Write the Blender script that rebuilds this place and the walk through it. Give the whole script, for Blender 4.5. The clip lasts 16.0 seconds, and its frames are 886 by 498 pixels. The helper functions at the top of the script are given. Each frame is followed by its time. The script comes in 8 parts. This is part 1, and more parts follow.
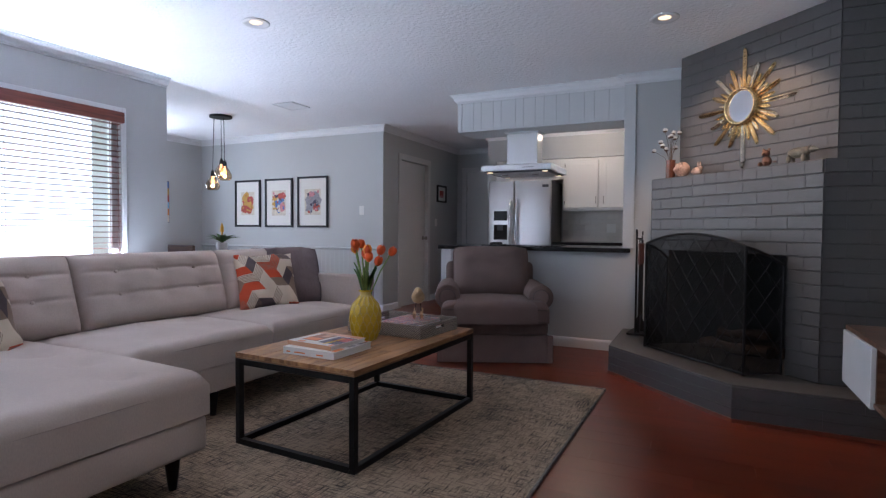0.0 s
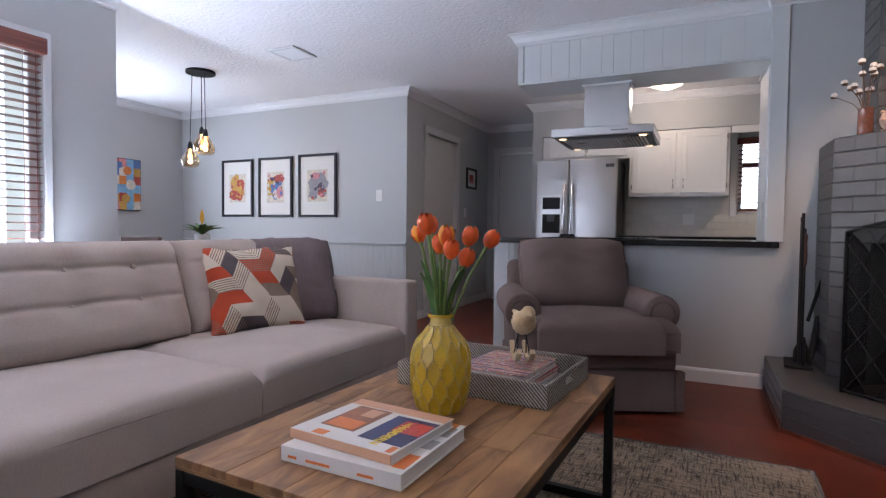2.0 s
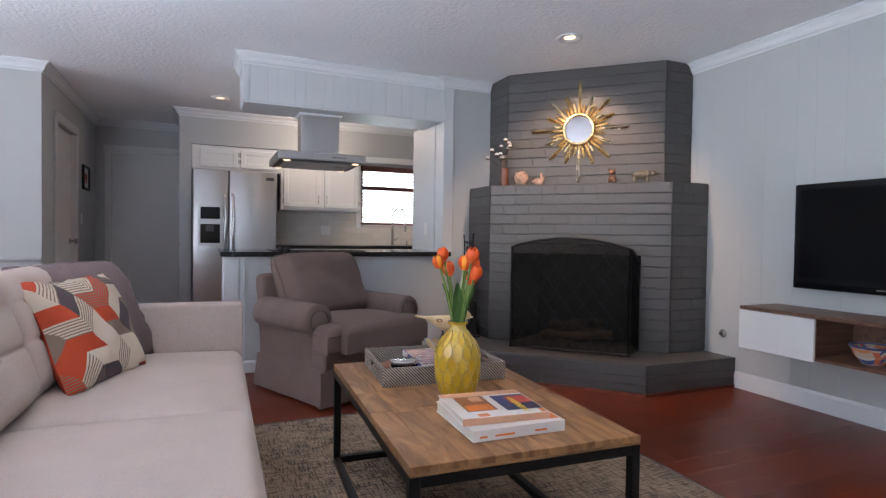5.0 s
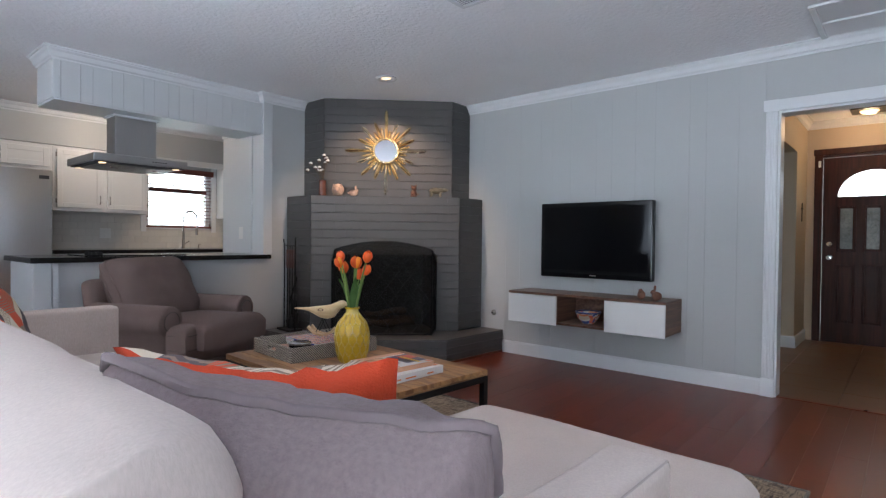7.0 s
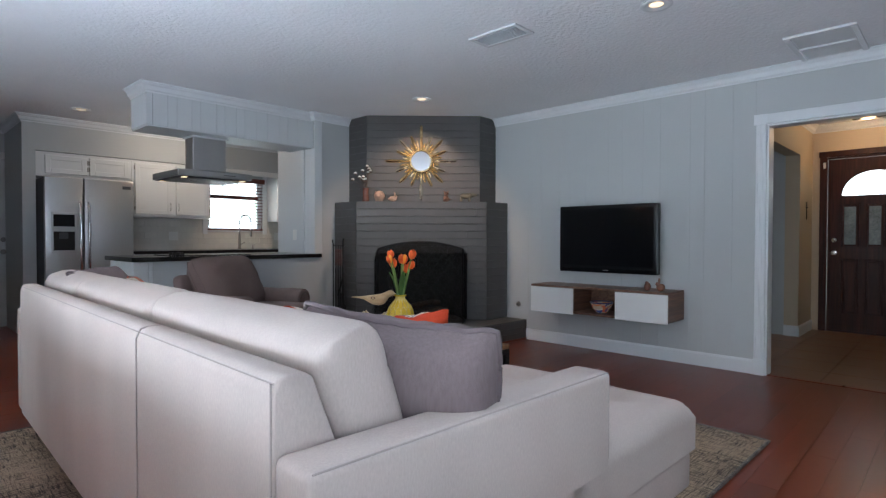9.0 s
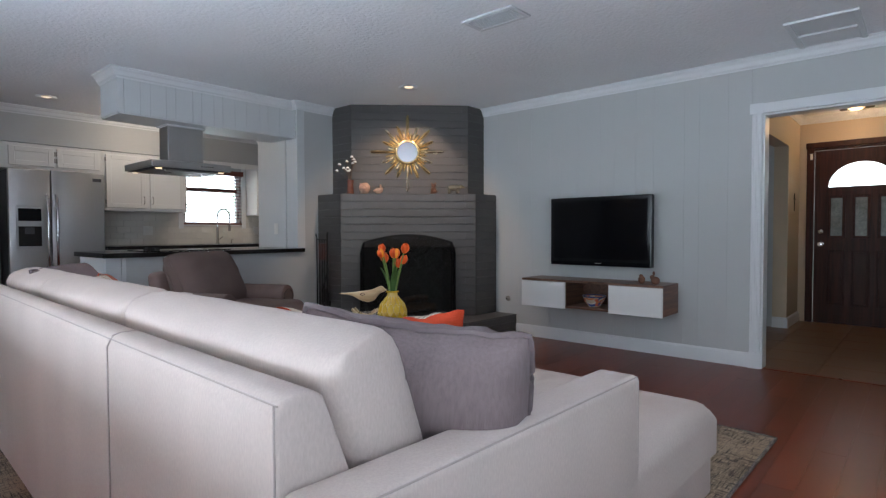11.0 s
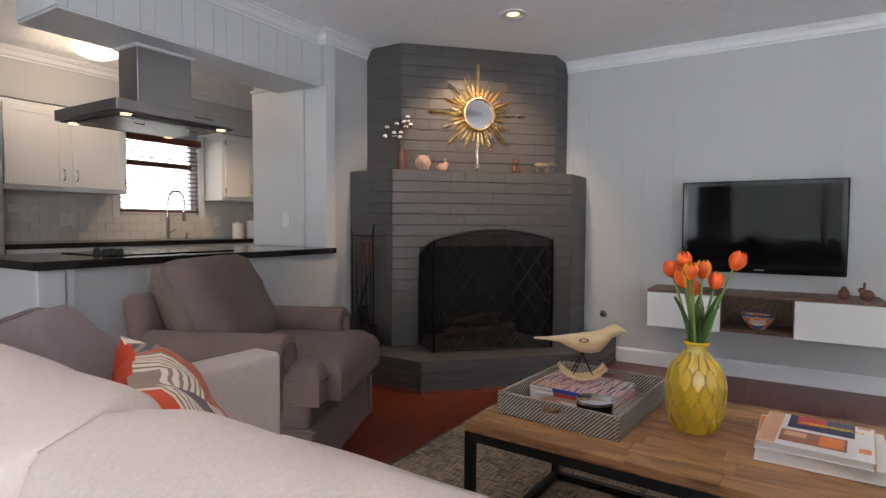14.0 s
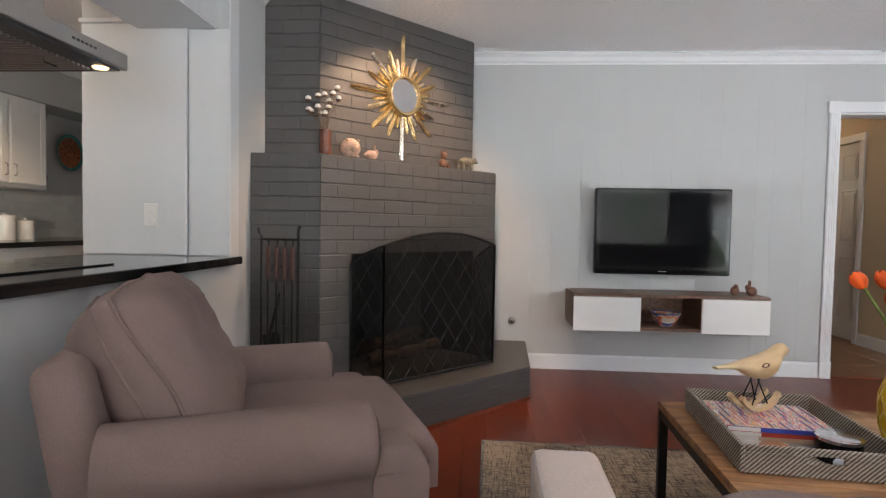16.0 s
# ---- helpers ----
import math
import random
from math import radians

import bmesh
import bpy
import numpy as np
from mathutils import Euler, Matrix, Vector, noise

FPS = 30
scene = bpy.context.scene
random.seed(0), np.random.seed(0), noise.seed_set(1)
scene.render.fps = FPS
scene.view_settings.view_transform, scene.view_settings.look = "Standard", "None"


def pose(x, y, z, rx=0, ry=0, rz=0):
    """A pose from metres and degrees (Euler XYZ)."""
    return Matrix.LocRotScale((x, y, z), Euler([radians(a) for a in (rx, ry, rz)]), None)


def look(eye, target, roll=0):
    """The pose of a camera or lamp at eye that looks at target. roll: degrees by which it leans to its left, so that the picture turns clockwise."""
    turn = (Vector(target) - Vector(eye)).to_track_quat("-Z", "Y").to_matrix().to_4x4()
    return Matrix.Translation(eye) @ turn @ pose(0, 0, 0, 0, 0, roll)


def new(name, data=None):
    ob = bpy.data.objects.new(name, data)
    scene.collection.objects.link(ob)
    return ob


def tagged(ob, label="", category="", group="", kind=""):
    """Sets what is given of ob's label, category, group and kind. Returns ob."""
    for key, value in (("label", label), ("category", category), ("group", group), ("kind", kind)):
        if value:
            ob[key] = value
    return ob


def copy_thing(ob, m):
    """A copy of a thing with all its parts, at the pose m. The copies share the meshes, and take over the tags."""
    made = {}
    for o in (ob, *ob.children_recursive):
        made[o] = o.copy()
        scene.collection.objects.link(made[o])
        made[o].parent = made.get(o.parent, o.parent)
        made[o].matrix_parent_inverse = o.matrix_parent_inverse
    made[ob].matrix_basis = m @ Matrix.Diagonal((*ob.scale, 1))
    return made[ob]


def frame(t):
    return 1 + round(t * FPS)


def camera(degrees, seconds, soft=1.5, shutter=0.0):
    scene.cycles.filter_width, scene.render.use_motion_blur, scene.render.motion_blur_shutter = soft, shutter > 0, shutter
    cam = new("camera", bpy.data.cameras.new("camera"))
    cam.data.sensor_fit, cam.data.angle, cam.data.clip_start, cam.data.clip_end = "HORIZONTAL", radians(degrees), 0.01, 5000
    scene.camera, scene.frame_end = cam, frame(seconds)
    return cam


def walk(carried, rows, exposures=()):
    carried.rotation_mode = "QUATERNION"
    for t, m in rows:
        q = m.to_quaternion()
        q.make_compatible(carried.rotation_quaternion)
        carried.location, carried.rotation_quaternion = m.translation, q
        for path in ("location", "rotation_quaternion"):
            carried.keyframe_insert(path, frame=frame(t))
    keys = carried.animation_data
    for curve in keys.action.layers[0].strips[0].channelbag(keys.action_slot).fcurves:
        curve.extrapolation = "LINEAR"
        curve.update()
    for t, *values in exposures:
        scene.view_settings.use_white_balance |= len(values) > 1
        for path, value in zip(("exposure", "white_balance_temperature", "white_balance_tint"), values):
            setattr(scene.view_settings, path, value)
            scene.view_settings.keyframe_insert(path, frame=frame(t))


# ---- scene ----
cam = camera(78.2, 16.0, soft=1.3)
PATH = [
    (0, (0.405, 0.239, 1.064), (-0.454, 2.044, 0.999), 0.4),
    (0.5, (0.202, 0.583, 1.045), (-0.709, 2.362, 0.975), 0.4),
    (1, (-0.062, 0.928, 1.022), (-0.995, 2.696, 0.95), 0.4),
    (1.5, (-0.343, 1.211, 0.993), (-1.279, 2.977, 0.92), 0.4),
    (2, (-0.605, 1.367, 0.976), (-1.456, 3.176, 0.906), 0.6),
    (2.5, (-0.852, 1.334, 0.976), (-1.416, 3.251, 0.908), 0.7),
    (3, (-1.09, 1.234, 0.964), (-1.294, 3.223, 0.906), 0.8),
    (5.5, (-2.378, 0.838, 1.067), (-1.338, 2.546, 1.028), 0.8),
    (6, (-2.598, 0.773, 1.064), (-1.313, 2.305, 1.031), 0.8),
    (6.5, (-2.812, 0.714, 1.067), (-1.369, 2.099, 1.038), 0.7),
    (7, (-3.031, 0.646, 1.075), (-1.513, 1.948, 1.044), 0.6),
    (7.5, (-3.187, 0.528, 1.077), (-1.661, 1.821, 1.046), 0.5),
    (8, (-3.332, 0.375, 1.066), (-1.855, 1.723, 1.037), 0.3),
    (8.5, (-3.467, 0.286, 1.085), (-2.015, 1.661, 1.05), 0.2),
    (9, (-3.531, 0.221, 1.087), (-2.085, 1.602, 1.05), 0.1),
    (11.5, (-3.416, 0.562, 1.078), (-1.9, 1.865, 1.017), -0.1),
    (12, (-3.324, 0.889, 1.05), (-1.773, 2.15, 0.993), 0.1),
    (12.5, (-3.249, 1.29, 1.05), (-1.619, 2.448, 0.99), 0.2),
    (13, (-3.18, 1.695, 1.082), (-1.519, 2.807, 1.008), 0.1),
    (13.5, (-3.141, 2.135, 1.086), (-1.458, 3.212, 1.005), 0.1),
    (14, (-3.09, 2.547, 1.094), (-1.389, 3.596, 1.005), 0.3),
    (14.5, (-3.06, 2.96, 1.101), (-1.32, 3.943, 1.011), 0.4),
    (15, (-3.028, 3.355, 1.121), (-1.182, 4.12, 1.023), 0.5),
    (15.5, (-2.978, 3.677, 1.152), (-1.03, 4.117, 1.047), 0.8),
    (16, (-2.911, 4.026, 1.091), (-0.917, 4.157, 1.013), 1.0),
]
EXPOSURE = [(0.0, -0.15, 5900, 19), (1.5, 0.04, 6000, 21), (3.0, 0.25, 6250, 22), (5.5, 0.38, 6250, 18), (7.0, 0.05, 6150, 15), (9.0, -0.18, 6000, 12), (11.5, -0.28, 6200, 14), (12.5, -0.37, 6400, 16), (14.0, 0.1, 6800, 18), (15.0, 0.5, 6950, 18), (16.0, 0.55, 7050, 17)]
walk(cam, [(t, look(eye, target, roll)) for t, eye, target, roll in PATH], EXPOSURE)

# ---- daylight ----
world = bpy.data.worlds.new("world")
scene.world = world
world.use_nodes = True
wn = world.node_tree.nodes
sky = wn.new("ShaderNodeTexSky")
sky.sky_type, sky.sun_disc = "NISHITA", False
sky.sun_elevation, sky.sun_rotation = radians(58), radians(185)
wn["Background"].inputs[1].default_value = 0.12
world.node_tree.links.new(sky.outputs[0], wn["Background"].inputs[0])
sun = new("sun", bpy.data.lights.new("sun", "SUN"))
sun.data.energy, sun.data.angle, sun.data.color = 3.0, radians(0.5), (1.0, 0.95, 0.88)
sun.matrix_world = look((2, -14, 22), (0, 0, 0))


def area(name, x, y, z, rx, ry, rz, w, h, watts, color):
    lamp = new(name, bpy.data.lights.new(name, "AREA"))
    lamp.data.shape, lamp.data.size, lamp.data.size_y = "RECTANGLE", w, h
    lamp.data.energy, lamp.data.color = watts, color
    lamp.matrix_world = pose(x, y, z, rx, ry, rz)
    return lamp


def spot(name, x, y, z, watts, color, angle=110, radius=0.04, target=None):
    lamp = new(name, bpy.data.lights.new(name, "SPOT"))
    lamp.data.energy, lamp.data.color, lamp.data.shadow_soft_size = watts, color, radius
    lamp.data.spot_size, lamp.data.spot_blend = radians(angle), 0.6
    lamp.matrix_world = look((x, y, z), target or (x, y + 0.001, 0))
    return lamp


def bulb_light(name, x, y, z, watts, color, radius=0.03):
    lamp = new(name, bpy.data.lights.new(name, "POINT"))
    lamp.data.energy, lamp.data.color, lamp.data.shadow_soft_size = watts, color, radius
    lamp.location = (x, y, z)
    return lamp


DAY = (0.77, 0.885, 1.0)
WARM = (1.0, 0.72, 0.42)
area("window_sky", -3.965, 2.0, 0.765, 0, -172, 0, 0.14, 2.4, 106, DAY)
area("window_haze", -4.45, 2.0, 1.38, 0, -90, 0, 1.3, 2.5, 27, DAY)
area("patio_sky", -4.01, -0.45, 1.05, 0, -142, 0, 1.7, 1.1, 64, DAY)
area("dining_sky", -6.62, 4.55, 1.45, 0, -104, 0, 1.2, 1.2, 52, DAY)
area("kitchen_sky", 0.16, 8.16, 1.58, -90, 0, 0, 0.8, 0.8, 4.5, DAY)
# Added fill lamp for the passage; the side room has no window.
area("side_room_fill", 2.1, 3.6, 1.4, 90, 0, 180, 0.7, 1.0, 1.5, DAY)
spot("can_fireplace", 0.158, 4.032, 2.39, 60, (1.0, 0.70, 0.45), 96, target=(0.55, 4.45, 1.45))
spot("can_sofa", -2.30, 3.01, 2.39, 14, (1.0, 0.8, 0.58), 110)
spot("can_hall", -2.0, 6.94, 2.39, 8, (1.0, 0.8, 0.58), 110)
spot("can_entry", -0.395, 1.52, 2.39, 14, (1.0, 0.8, 0.58), 110)
spot("can_kitchen", 0.38, 6.93, 2.39, 34, (1.0, 0.76, 0.50), 120)
bulb_light("dome_bulb", -0.92, 6.95, 2.27, 10, (1.0, 0.83, 0.62), 0.08)
bulb_light("foyer_bulb", 3.85, 0.98, 2.30, 7, (1.0, 0.66, 0.34), 0.06)


# ---- materials ----
def material(name, base, rough=0.5, metal=0.0, vary=0.06, scale=6.0, fine=90.0, bump=0.05, bump_scale=120.0, stretch=(1, 1, 1), spread=0.0, coat=0.0):
    """Principled surface: patches at one scale, grain at another, fine relief."""
    m = bpy.data.materials.new(name)
    m.use_nodes = True
    t = m.node_tree
    n, link = t.nodes, t.links.new
    b = n["Principled BSDF"]
    co = n.new("ShaderNodeTexCoord")
    mp = n.new("ShaderNodeMapping")
    mp.inputs["Scale"].default_value = stretch
    link(co.outputs["Object"], mp.inputs[0])
    big, small = n.new("ShaderNodeTexNoise"), n.new("ShaderNodeTexNoise")
    for tex, sc in ((big, scale), (small, fine)):
        tex.inputs["Scale"].default_value = sc
        tex.inputs["Detail"].default_value = 4
        link(mp.outputs[0], tex.inputs["Vector"])
    mix = n.new("ShaderNodeMath")
    mix.operation = "ADD"
    link(big.outputs[0], mix.inputs[0])
    link(small.outputs[0], mix.inputs[1])
    rng = n.new("ShaderNodeMapRange")
    rng.inputs[1].default_value, rng.inputs[2].default_value = 0.65, 1.35
    rng.inputs[3].default_value, rng.inputs[4].default_value = 1 - vary, 1 + vary
    link(mix.outputs[0], rng.inputs[0])
    shade = rng.outputs[0]
    if spread:
        info = n.new("ShaderNodeObjectInfo")
        sp = n.new("ShaderNodeMapRange")
        sp.inputs[3].default_value, sp.inputs[4].default_value = 1 - spread, 1 + spread
        link(info.outputs["Random"], sp.inputs[0])
        mul = n.new("ShaderNodeMath")
        mul.operation = "MULTIPLY"
        link(shade, mul.inputs[0])
        link(sp.outputs[0], mul.inputs[1])
        shade = mul.outputs[0]
    col = n.new("ShaderNodeVectorMath")
    col.operation = "SCALE"
    col.inputs[0].default_value = base
    link(shade, col.inputs["Scale"])
    link(col.outputs[0], b.inputs["Base Color"])
    b.inputs["Metallic"].default_value = metal
    b.inputs["Coat Weight"].default_value = coat
    rr = n.new("ShaderNodeMapRange")
    rr.inputs[3].default_value, rr.inputs[4].default_value = max(rough - 0.06, 0.02), min(rough + 0.06, 1)
    link(big.outputs[0], rr.inputs[0])
    link(rr.outputs[0], b.inputs["Roughness"])
    if bump:
        relief = n.new("ShaderNodeTexNoise")
        relief.inputs["Scale"].default_value = bump_scale
        relief.inputs["Detail"].default_value = 3
        link(mp.outputs[0], relief.inputs["Vector"])
        bp = n.new("ShaderNodeBump")
        bp.inputs["Strength"].default_value = bump
        bp.inputs["Distance"].default_value = 0.01
        link(relief.outputs[0], bp.inputs["Height"])
        link(bp.outputs[0], b.inputs["Normal"])
    return m


def glow(name, color, strength):
    m = bpy.data.materials.new(name)
    m.use_nodes = True
    b = m.node_tree.nodes["Principled BSDF"]
    b.inputs["Base Color"].default_value = (*color, 1)
    b.inputs["Emission Color"].default_value = (*color, 1)
    b.inputs["Emission Strength"].default_value = strength
    return m


def glass(name, color=(1, 1, 1), rough=0.0):
    m = bpy.data.materials.new(name)
    m.use_nodes = True
    b = m.node_tree.nodes["Principled BSDF"]
    b.inputs["Base Color"].default_value = (*color, 1)
    b.inputs["Transmission Weight"].default_value = 1.0
    b.inputs["Roughness"].default_value = rough
    b.inputs["IOR"].default_value = 1.45
    return m


def weave(name, light, dark, sx, sy, rough=0.95, bump=0.35, contrast=(0.42, 0.62), axes="xy"):
    """Distressed cloth: streaks along two directions over one another."""
    m = bpy.data.materials.new(name)
    m.use_nodes = True
    t = m.node_tree
    n, link = t.nodes, t.links.new
    b = n["Principled BSDF"]
    co = n.new("ShaderNodeTexCoord")
    outs = []
    for scale in ((sx, sy, 1), (sy, sx, 1), (2.2, 2.2, 1)):
        mp = n.new("ShaderNodeMapping")
        mp.inputs["Scale"].default_value = scale
        link(co.outputs["Object"], mp.inputs[0])
        tex = n.new("ShaderNodeTexNoise")
        tex.inputs["Scale"].default_value = 1.0
        tex.inputs["Detail"].default_value = 5
        tex.inputs["Roughness"].default_value = 0.7
        link(mp.outputs[0], tex.inputs["Vector"])
        outs.append(tex.outputs[0])
    mn = n.new("ShaderNodeMath")
    mn.operation = "MINIMUM"
    link(outs[0], mn.inputs[0])
    link(outs[1], mn.inputs[1])
    ad = n.new("ShaderNodeMath")
    ad.operation = "MULTIPLY_ADD"
    link(outs[2], ad.inputs[0])
    ad.inputs[1].default_value = 0.35
    link(mn.outputs[0], ad.inputs[2])
    rg = n.new("ShaderNodeMapRange")
    rg.inputs[1].default_value, rg.inputs[2].default_value = contrast[0] + 0.17, contrast[1] + 0.17
    link(ad.outputs[0], rg.inputs[0])
    mx = n.new("ShaderNodeMix")
    mx.data_type = "RGBA"
    mx.inputs[6].default_value, mx.inputs[7].default_value = (*dark, 1), (*light, 1)
    link(rg.outputs[0], mx.inputs[0])
    link(mx.outputs[2], b.inputs["Base Color"])
    b.inputs["Roughness"].default_value = rough
    bp = n.new("ShaderNodeBump")
    bp.inputs["Strength"].default_value, bp.inputs["Distance"].default_value = bump, 0.004
    link(ad.outputs[0], bp.inputs["Height"])
    link(bp.outputs[0], b.inputs["Normal"])
    return m


def timber(name, light, dark, grain=(1.5, 28, 28), rough=0.45, spread=0.25, bump=0.08, coat=0.0, wear=0.065, swirl=0.6):
    """Wood with grain along x and a tone of its own for each board."""
    m = bpy.data.materials.new(name)
    m.use_nodes = True
    t = m.node_tree
    n, link = t.nodes, t.links.new
    b = n["Principled BSDF"]
    co = n.new("ShaderNodeTexCoord")
    info = n.new("ShaderNodeObjectInfo")
    geo = n.new("ShaderNodeNewGeometry")
    off = n.new("ShaderNodeVectorMath")
    off.operation = "MULTIPLY_ADD"
    sm = n.new("ShaderNodeMath")
    sm.operation = "ADD"
    link(info.outputs["Random"], sm.inputs[0])
    link(geo.outputs["Random Per Island"], sm.inputs[1])
    cx = n.new("ShaderNodeCombineXYZ")
    for k in range(3):
        link(sm.outputs[0], cx.inputs[k])
    link(cx.outputs[0], off.inputs[0])
    off.inputs[1].default_value = (37, 19, 11)
    link(co.outputs["Object"], off.inputs[2])
    mp = n.new("ShaderNodeMapping")
    mp.inputs["Scale"].default_value = grain
    link(off.outputs[0], mp.inputs[0])
    tex = n.new("ShaderNodeTexNoise")
    tex.inputs["Scale"].default_value, tex.inputs["Detail"].default_value = 1.0, 6
    tex.inputs["Distortion"].default_value = swirl
    link(mp.outputs[0], tex.inputs["Vector"])
    rg = n.new("ShaderNodeMapRange")
    rg.inputs[1].default_value, rg.inputs[2].default_value = 0.35, 0.68
    link(tex.outputs[0], rg.inputs[0])
    mx = n.new("ShaderNodeMix")
    mx.data_type = "RGBA"
    mx.inputs[6].default_value, mx.inputs[7].default_value = (*dark, 1), (*light, 1)
    link(rg.outputs[0], mx.inputs[0])
    fr = n.new("ShaderNodeMath")
    fr.operation = "FRACT"
    link(sm.outputs[0], fr.inputs[0])
    sp = n.new("ShaderNodeMapRange")
    sp.inputs[3].default_value, sp.inputs[4].default_value = 1 - spread, 1 + spread
    link(fr.outputs[0], sp.inputs[0])
    sc = n.new("ShaderNodeVectorMath")
    sc.operation = "SCALE"
    link(mx.outputs[2], sc.inputs[0])
    link(sp.outputs[0], sc.inputs["Scale"])
    link(sc.outputs[0], b.inputs["Base Color"])
    rr = n.new("ShaderNodeMapRange")
    rr.inputs[3].default_value, rr.inputs[4].default_value = rough - wear, rough + wear
    link(tex.outputs[0], rr.inputs[0])
    link(rr.outputs[0], b.inputs["Roughness"])
    b.inputs["Coat Weight"].default_value = coat
    b.inputs["Coat Roughness"].default_value = 0.12
    if bump:
        bp = n.new("ShaderNodeBump")
        bp.inputs["Strength"].default_value, bp.inputs["Distance"].default_value = bump, 0.003
        link(tex.outputs[0], bp.inputs["Height"])
        link(bp.outputs[0], b.inputs["Normal"])
    return m


def patchwork(name, colours, wide=0.075, high=0.06, stripes=None):
    """Printed chevron patches, each in one of a few colours."""
    m = bpy.data.materials.new(name)
    m.use_nodes = True
    t = m.node_tree
    n, link = t.nodes, t.links.new

    def calc(op, a, b=None):
        nd = n.new("ShaderNodeMath")
        nd.operation = op
        for k, v in enumerate((a, b)):
            if v is None:
                continue
            if isinstance(v, (int, float)):
                nd.inputs[k].default_value = v
            else:
                link(v, nd.inputs[k])
        return nd.outputs[0]

    co, turn, sp = n.new("ShaderNodeTexCoord"), n.new("ShaderNodeMapping"), n.new("ShaderNodeSeparateXYZ")
    turn.inputs["Rotation"].default_value = (0, radians(32), 0)
    link(co.outputs["Object"], turn.inputs[0])
    link(turn.outputs[0], sp.inputs[0])
    x, z = sp.outputs[0], sp.outputs[2]
    zig = calc("MULTIPLY", calc("PINGPONG", x, wide), 0.62)
    row = calc("FLOOR", calc("DIVIDE", calc("ADD", z, zig), high))
    col = calc("FLOOR", calc("DIVIDE", x, wide))
    cell, hash_ = n.new("ShaderNodeCombineXYZ"), n.new("ShaderNodeTexWhiteNoise")
    link(calc("ADD", col, 3.5), cell.inputs[0])
    link(calc("ADD", row, 7.5), cell.inputs[1])
    link(cell.outputs[0], hash_.inputs["Vector"])
    rp = n.new("ShaderNodeValToRGB")
    rp.color_ramp.interpolation = "CONSTANT"
    while len(rp.color_ramp.elements) < len(colours):
        rp.color_ramp.elements.new(0.5)
    for k, c in enumerate(colours):
        rp.color_ramp.elements[k].position = k / len(colours)
        rp.color_ramp.elements[k].color = (*c, 1)
    link(hash_.outputs["Value"], rp.inputs[0])
    paint = rp.outputs[0]
    if stripes:
        line = calc("LESS_THAN", calc("FRACT", calc("DIVIDE", calc("ADD", z, zig), 0.0125)), 0.4)
        some = calc("GREATER_THAN", calc("FRACT", calc("MULTIPLY", hash_.outputs["Value"], 8.0)), 0.62)
        ruled = n.new("ShaderNodeMix")
        ruled.data_type = "RGBA"
        ruled.inputs[7].default_value = (*stripes, 1)
        link(calc("MULTIPLY", line, some), ruled.inputs[0])
        link(paint, ruled.inputs[6])
        paint = ruled.outputs[2]
    link(paint, n["Principled BSDF"].inputs["Base Color"])
    n["Principled BSDF"].inputs["Roughness"].default_value = 0.85
    relief, bp = n.new("ShaderNodeTexNoise"), n.new("ShaderNodeBump")
    relief.inputs["Scale"].default_value = 700
    bp.inputs["Strength"].default_value, bp.inputs["Distance"].default_value = 0.15, 0.01
    link(co.outputs["Object"], relief.inputs["Vector"])
    link(relief.outputs[0], bp.inputs["Height"])
    link(bp.outputs[0], n["Principled BSDF"].inputs["Normal"])
    return m


WALL = material("wall_paint", (0.47, 0.48, 0.478), 0.55, vary=0.015, scale=1.2, bump=0.05, bump_scale=160)
CEIL = material("ceiling_texture", (0.91, 0.915, 0.93), 0.85, vary=0.03, scale=2.0, bump=0.75, bump_scale=34)
SOFFIT = material("soffit_paint", (0.60, 0.615, 0.62), 0.45, vary=0.015, scale=2, bump=0.03)
TRIM = material("trim_paint", (0.72, 0.73, 0.74), 0.35, vary=0.012, scale=2, bump=0.02)
CABINET = material("cabinet_paint", (0.76, 0.75, 0.73), 0.38, vary=0.012, scale=2, bump=0.02)
DOOR = material("door_paint", (0.62, 0.61, 0.60), 0.4, vary=0.015, scale=2, bump=0.03)
BRICK = material("painted_brick", (0.078, 0.072, 0.069), 0.40, vary=0.08, scale=14, fine=160, bump=0.16, bump_scale=70, spread=0.06)
MORTAR = material("painted_mortar", (0.07, 0.065, 0.062), 0.5, vary=0.1, scale=20, bump=0.6, bump_scale=140)
SOOT = material("soot", (0.012, 0.011, 0.011), 0.9, vary=0.3, scale=8, bump=0.3)
FLOOR = timber("floor_boards", (0.148, 0.0255, 0.0095), (0.124, 0.0212, 0.008), (0.8, 10, 10), 0.30, 0.13, 0.0, wear=0.012, swirl=0.2)
FLOOR.node_tree.nodes["Principled BSDF"].inputs["Specular IOR Level"].default_value = 0.35
SUBFLOOR = material("floor_joint", (0.03, 0.01, 0.006), 0.7, vary=0.2, scale=5)
TILE = material("foyer_tile", (0.215, 0.112, 0.058), 0.3, vary=0.22, scale=5, bump=0.06, bump_scale=30, spread=0.1)
RUG = weave("rug_weave", (0.36, 0.265, 0.180), (0.038, 0.026, 0.019), 11, 120, bump=0.6, contrast=(0.38, 0.53))
RUG_EDGE = weave("rug_edge", (0.33, 0.29, 0.24), (0.06, 0.05, 0.045), 20, 200)
SOFA = material("sofa_linen", (0.488, 0.412, 0.368), 0.95, vary=0.10, scale=4, fine=240, bump=0.13, bump_scale=700, stretch=(1, 1, 0.35))
SOFA_SEAM = material("sofa_seam", (0.36, 0.31, 0.285), 0.95, vary=0.05)
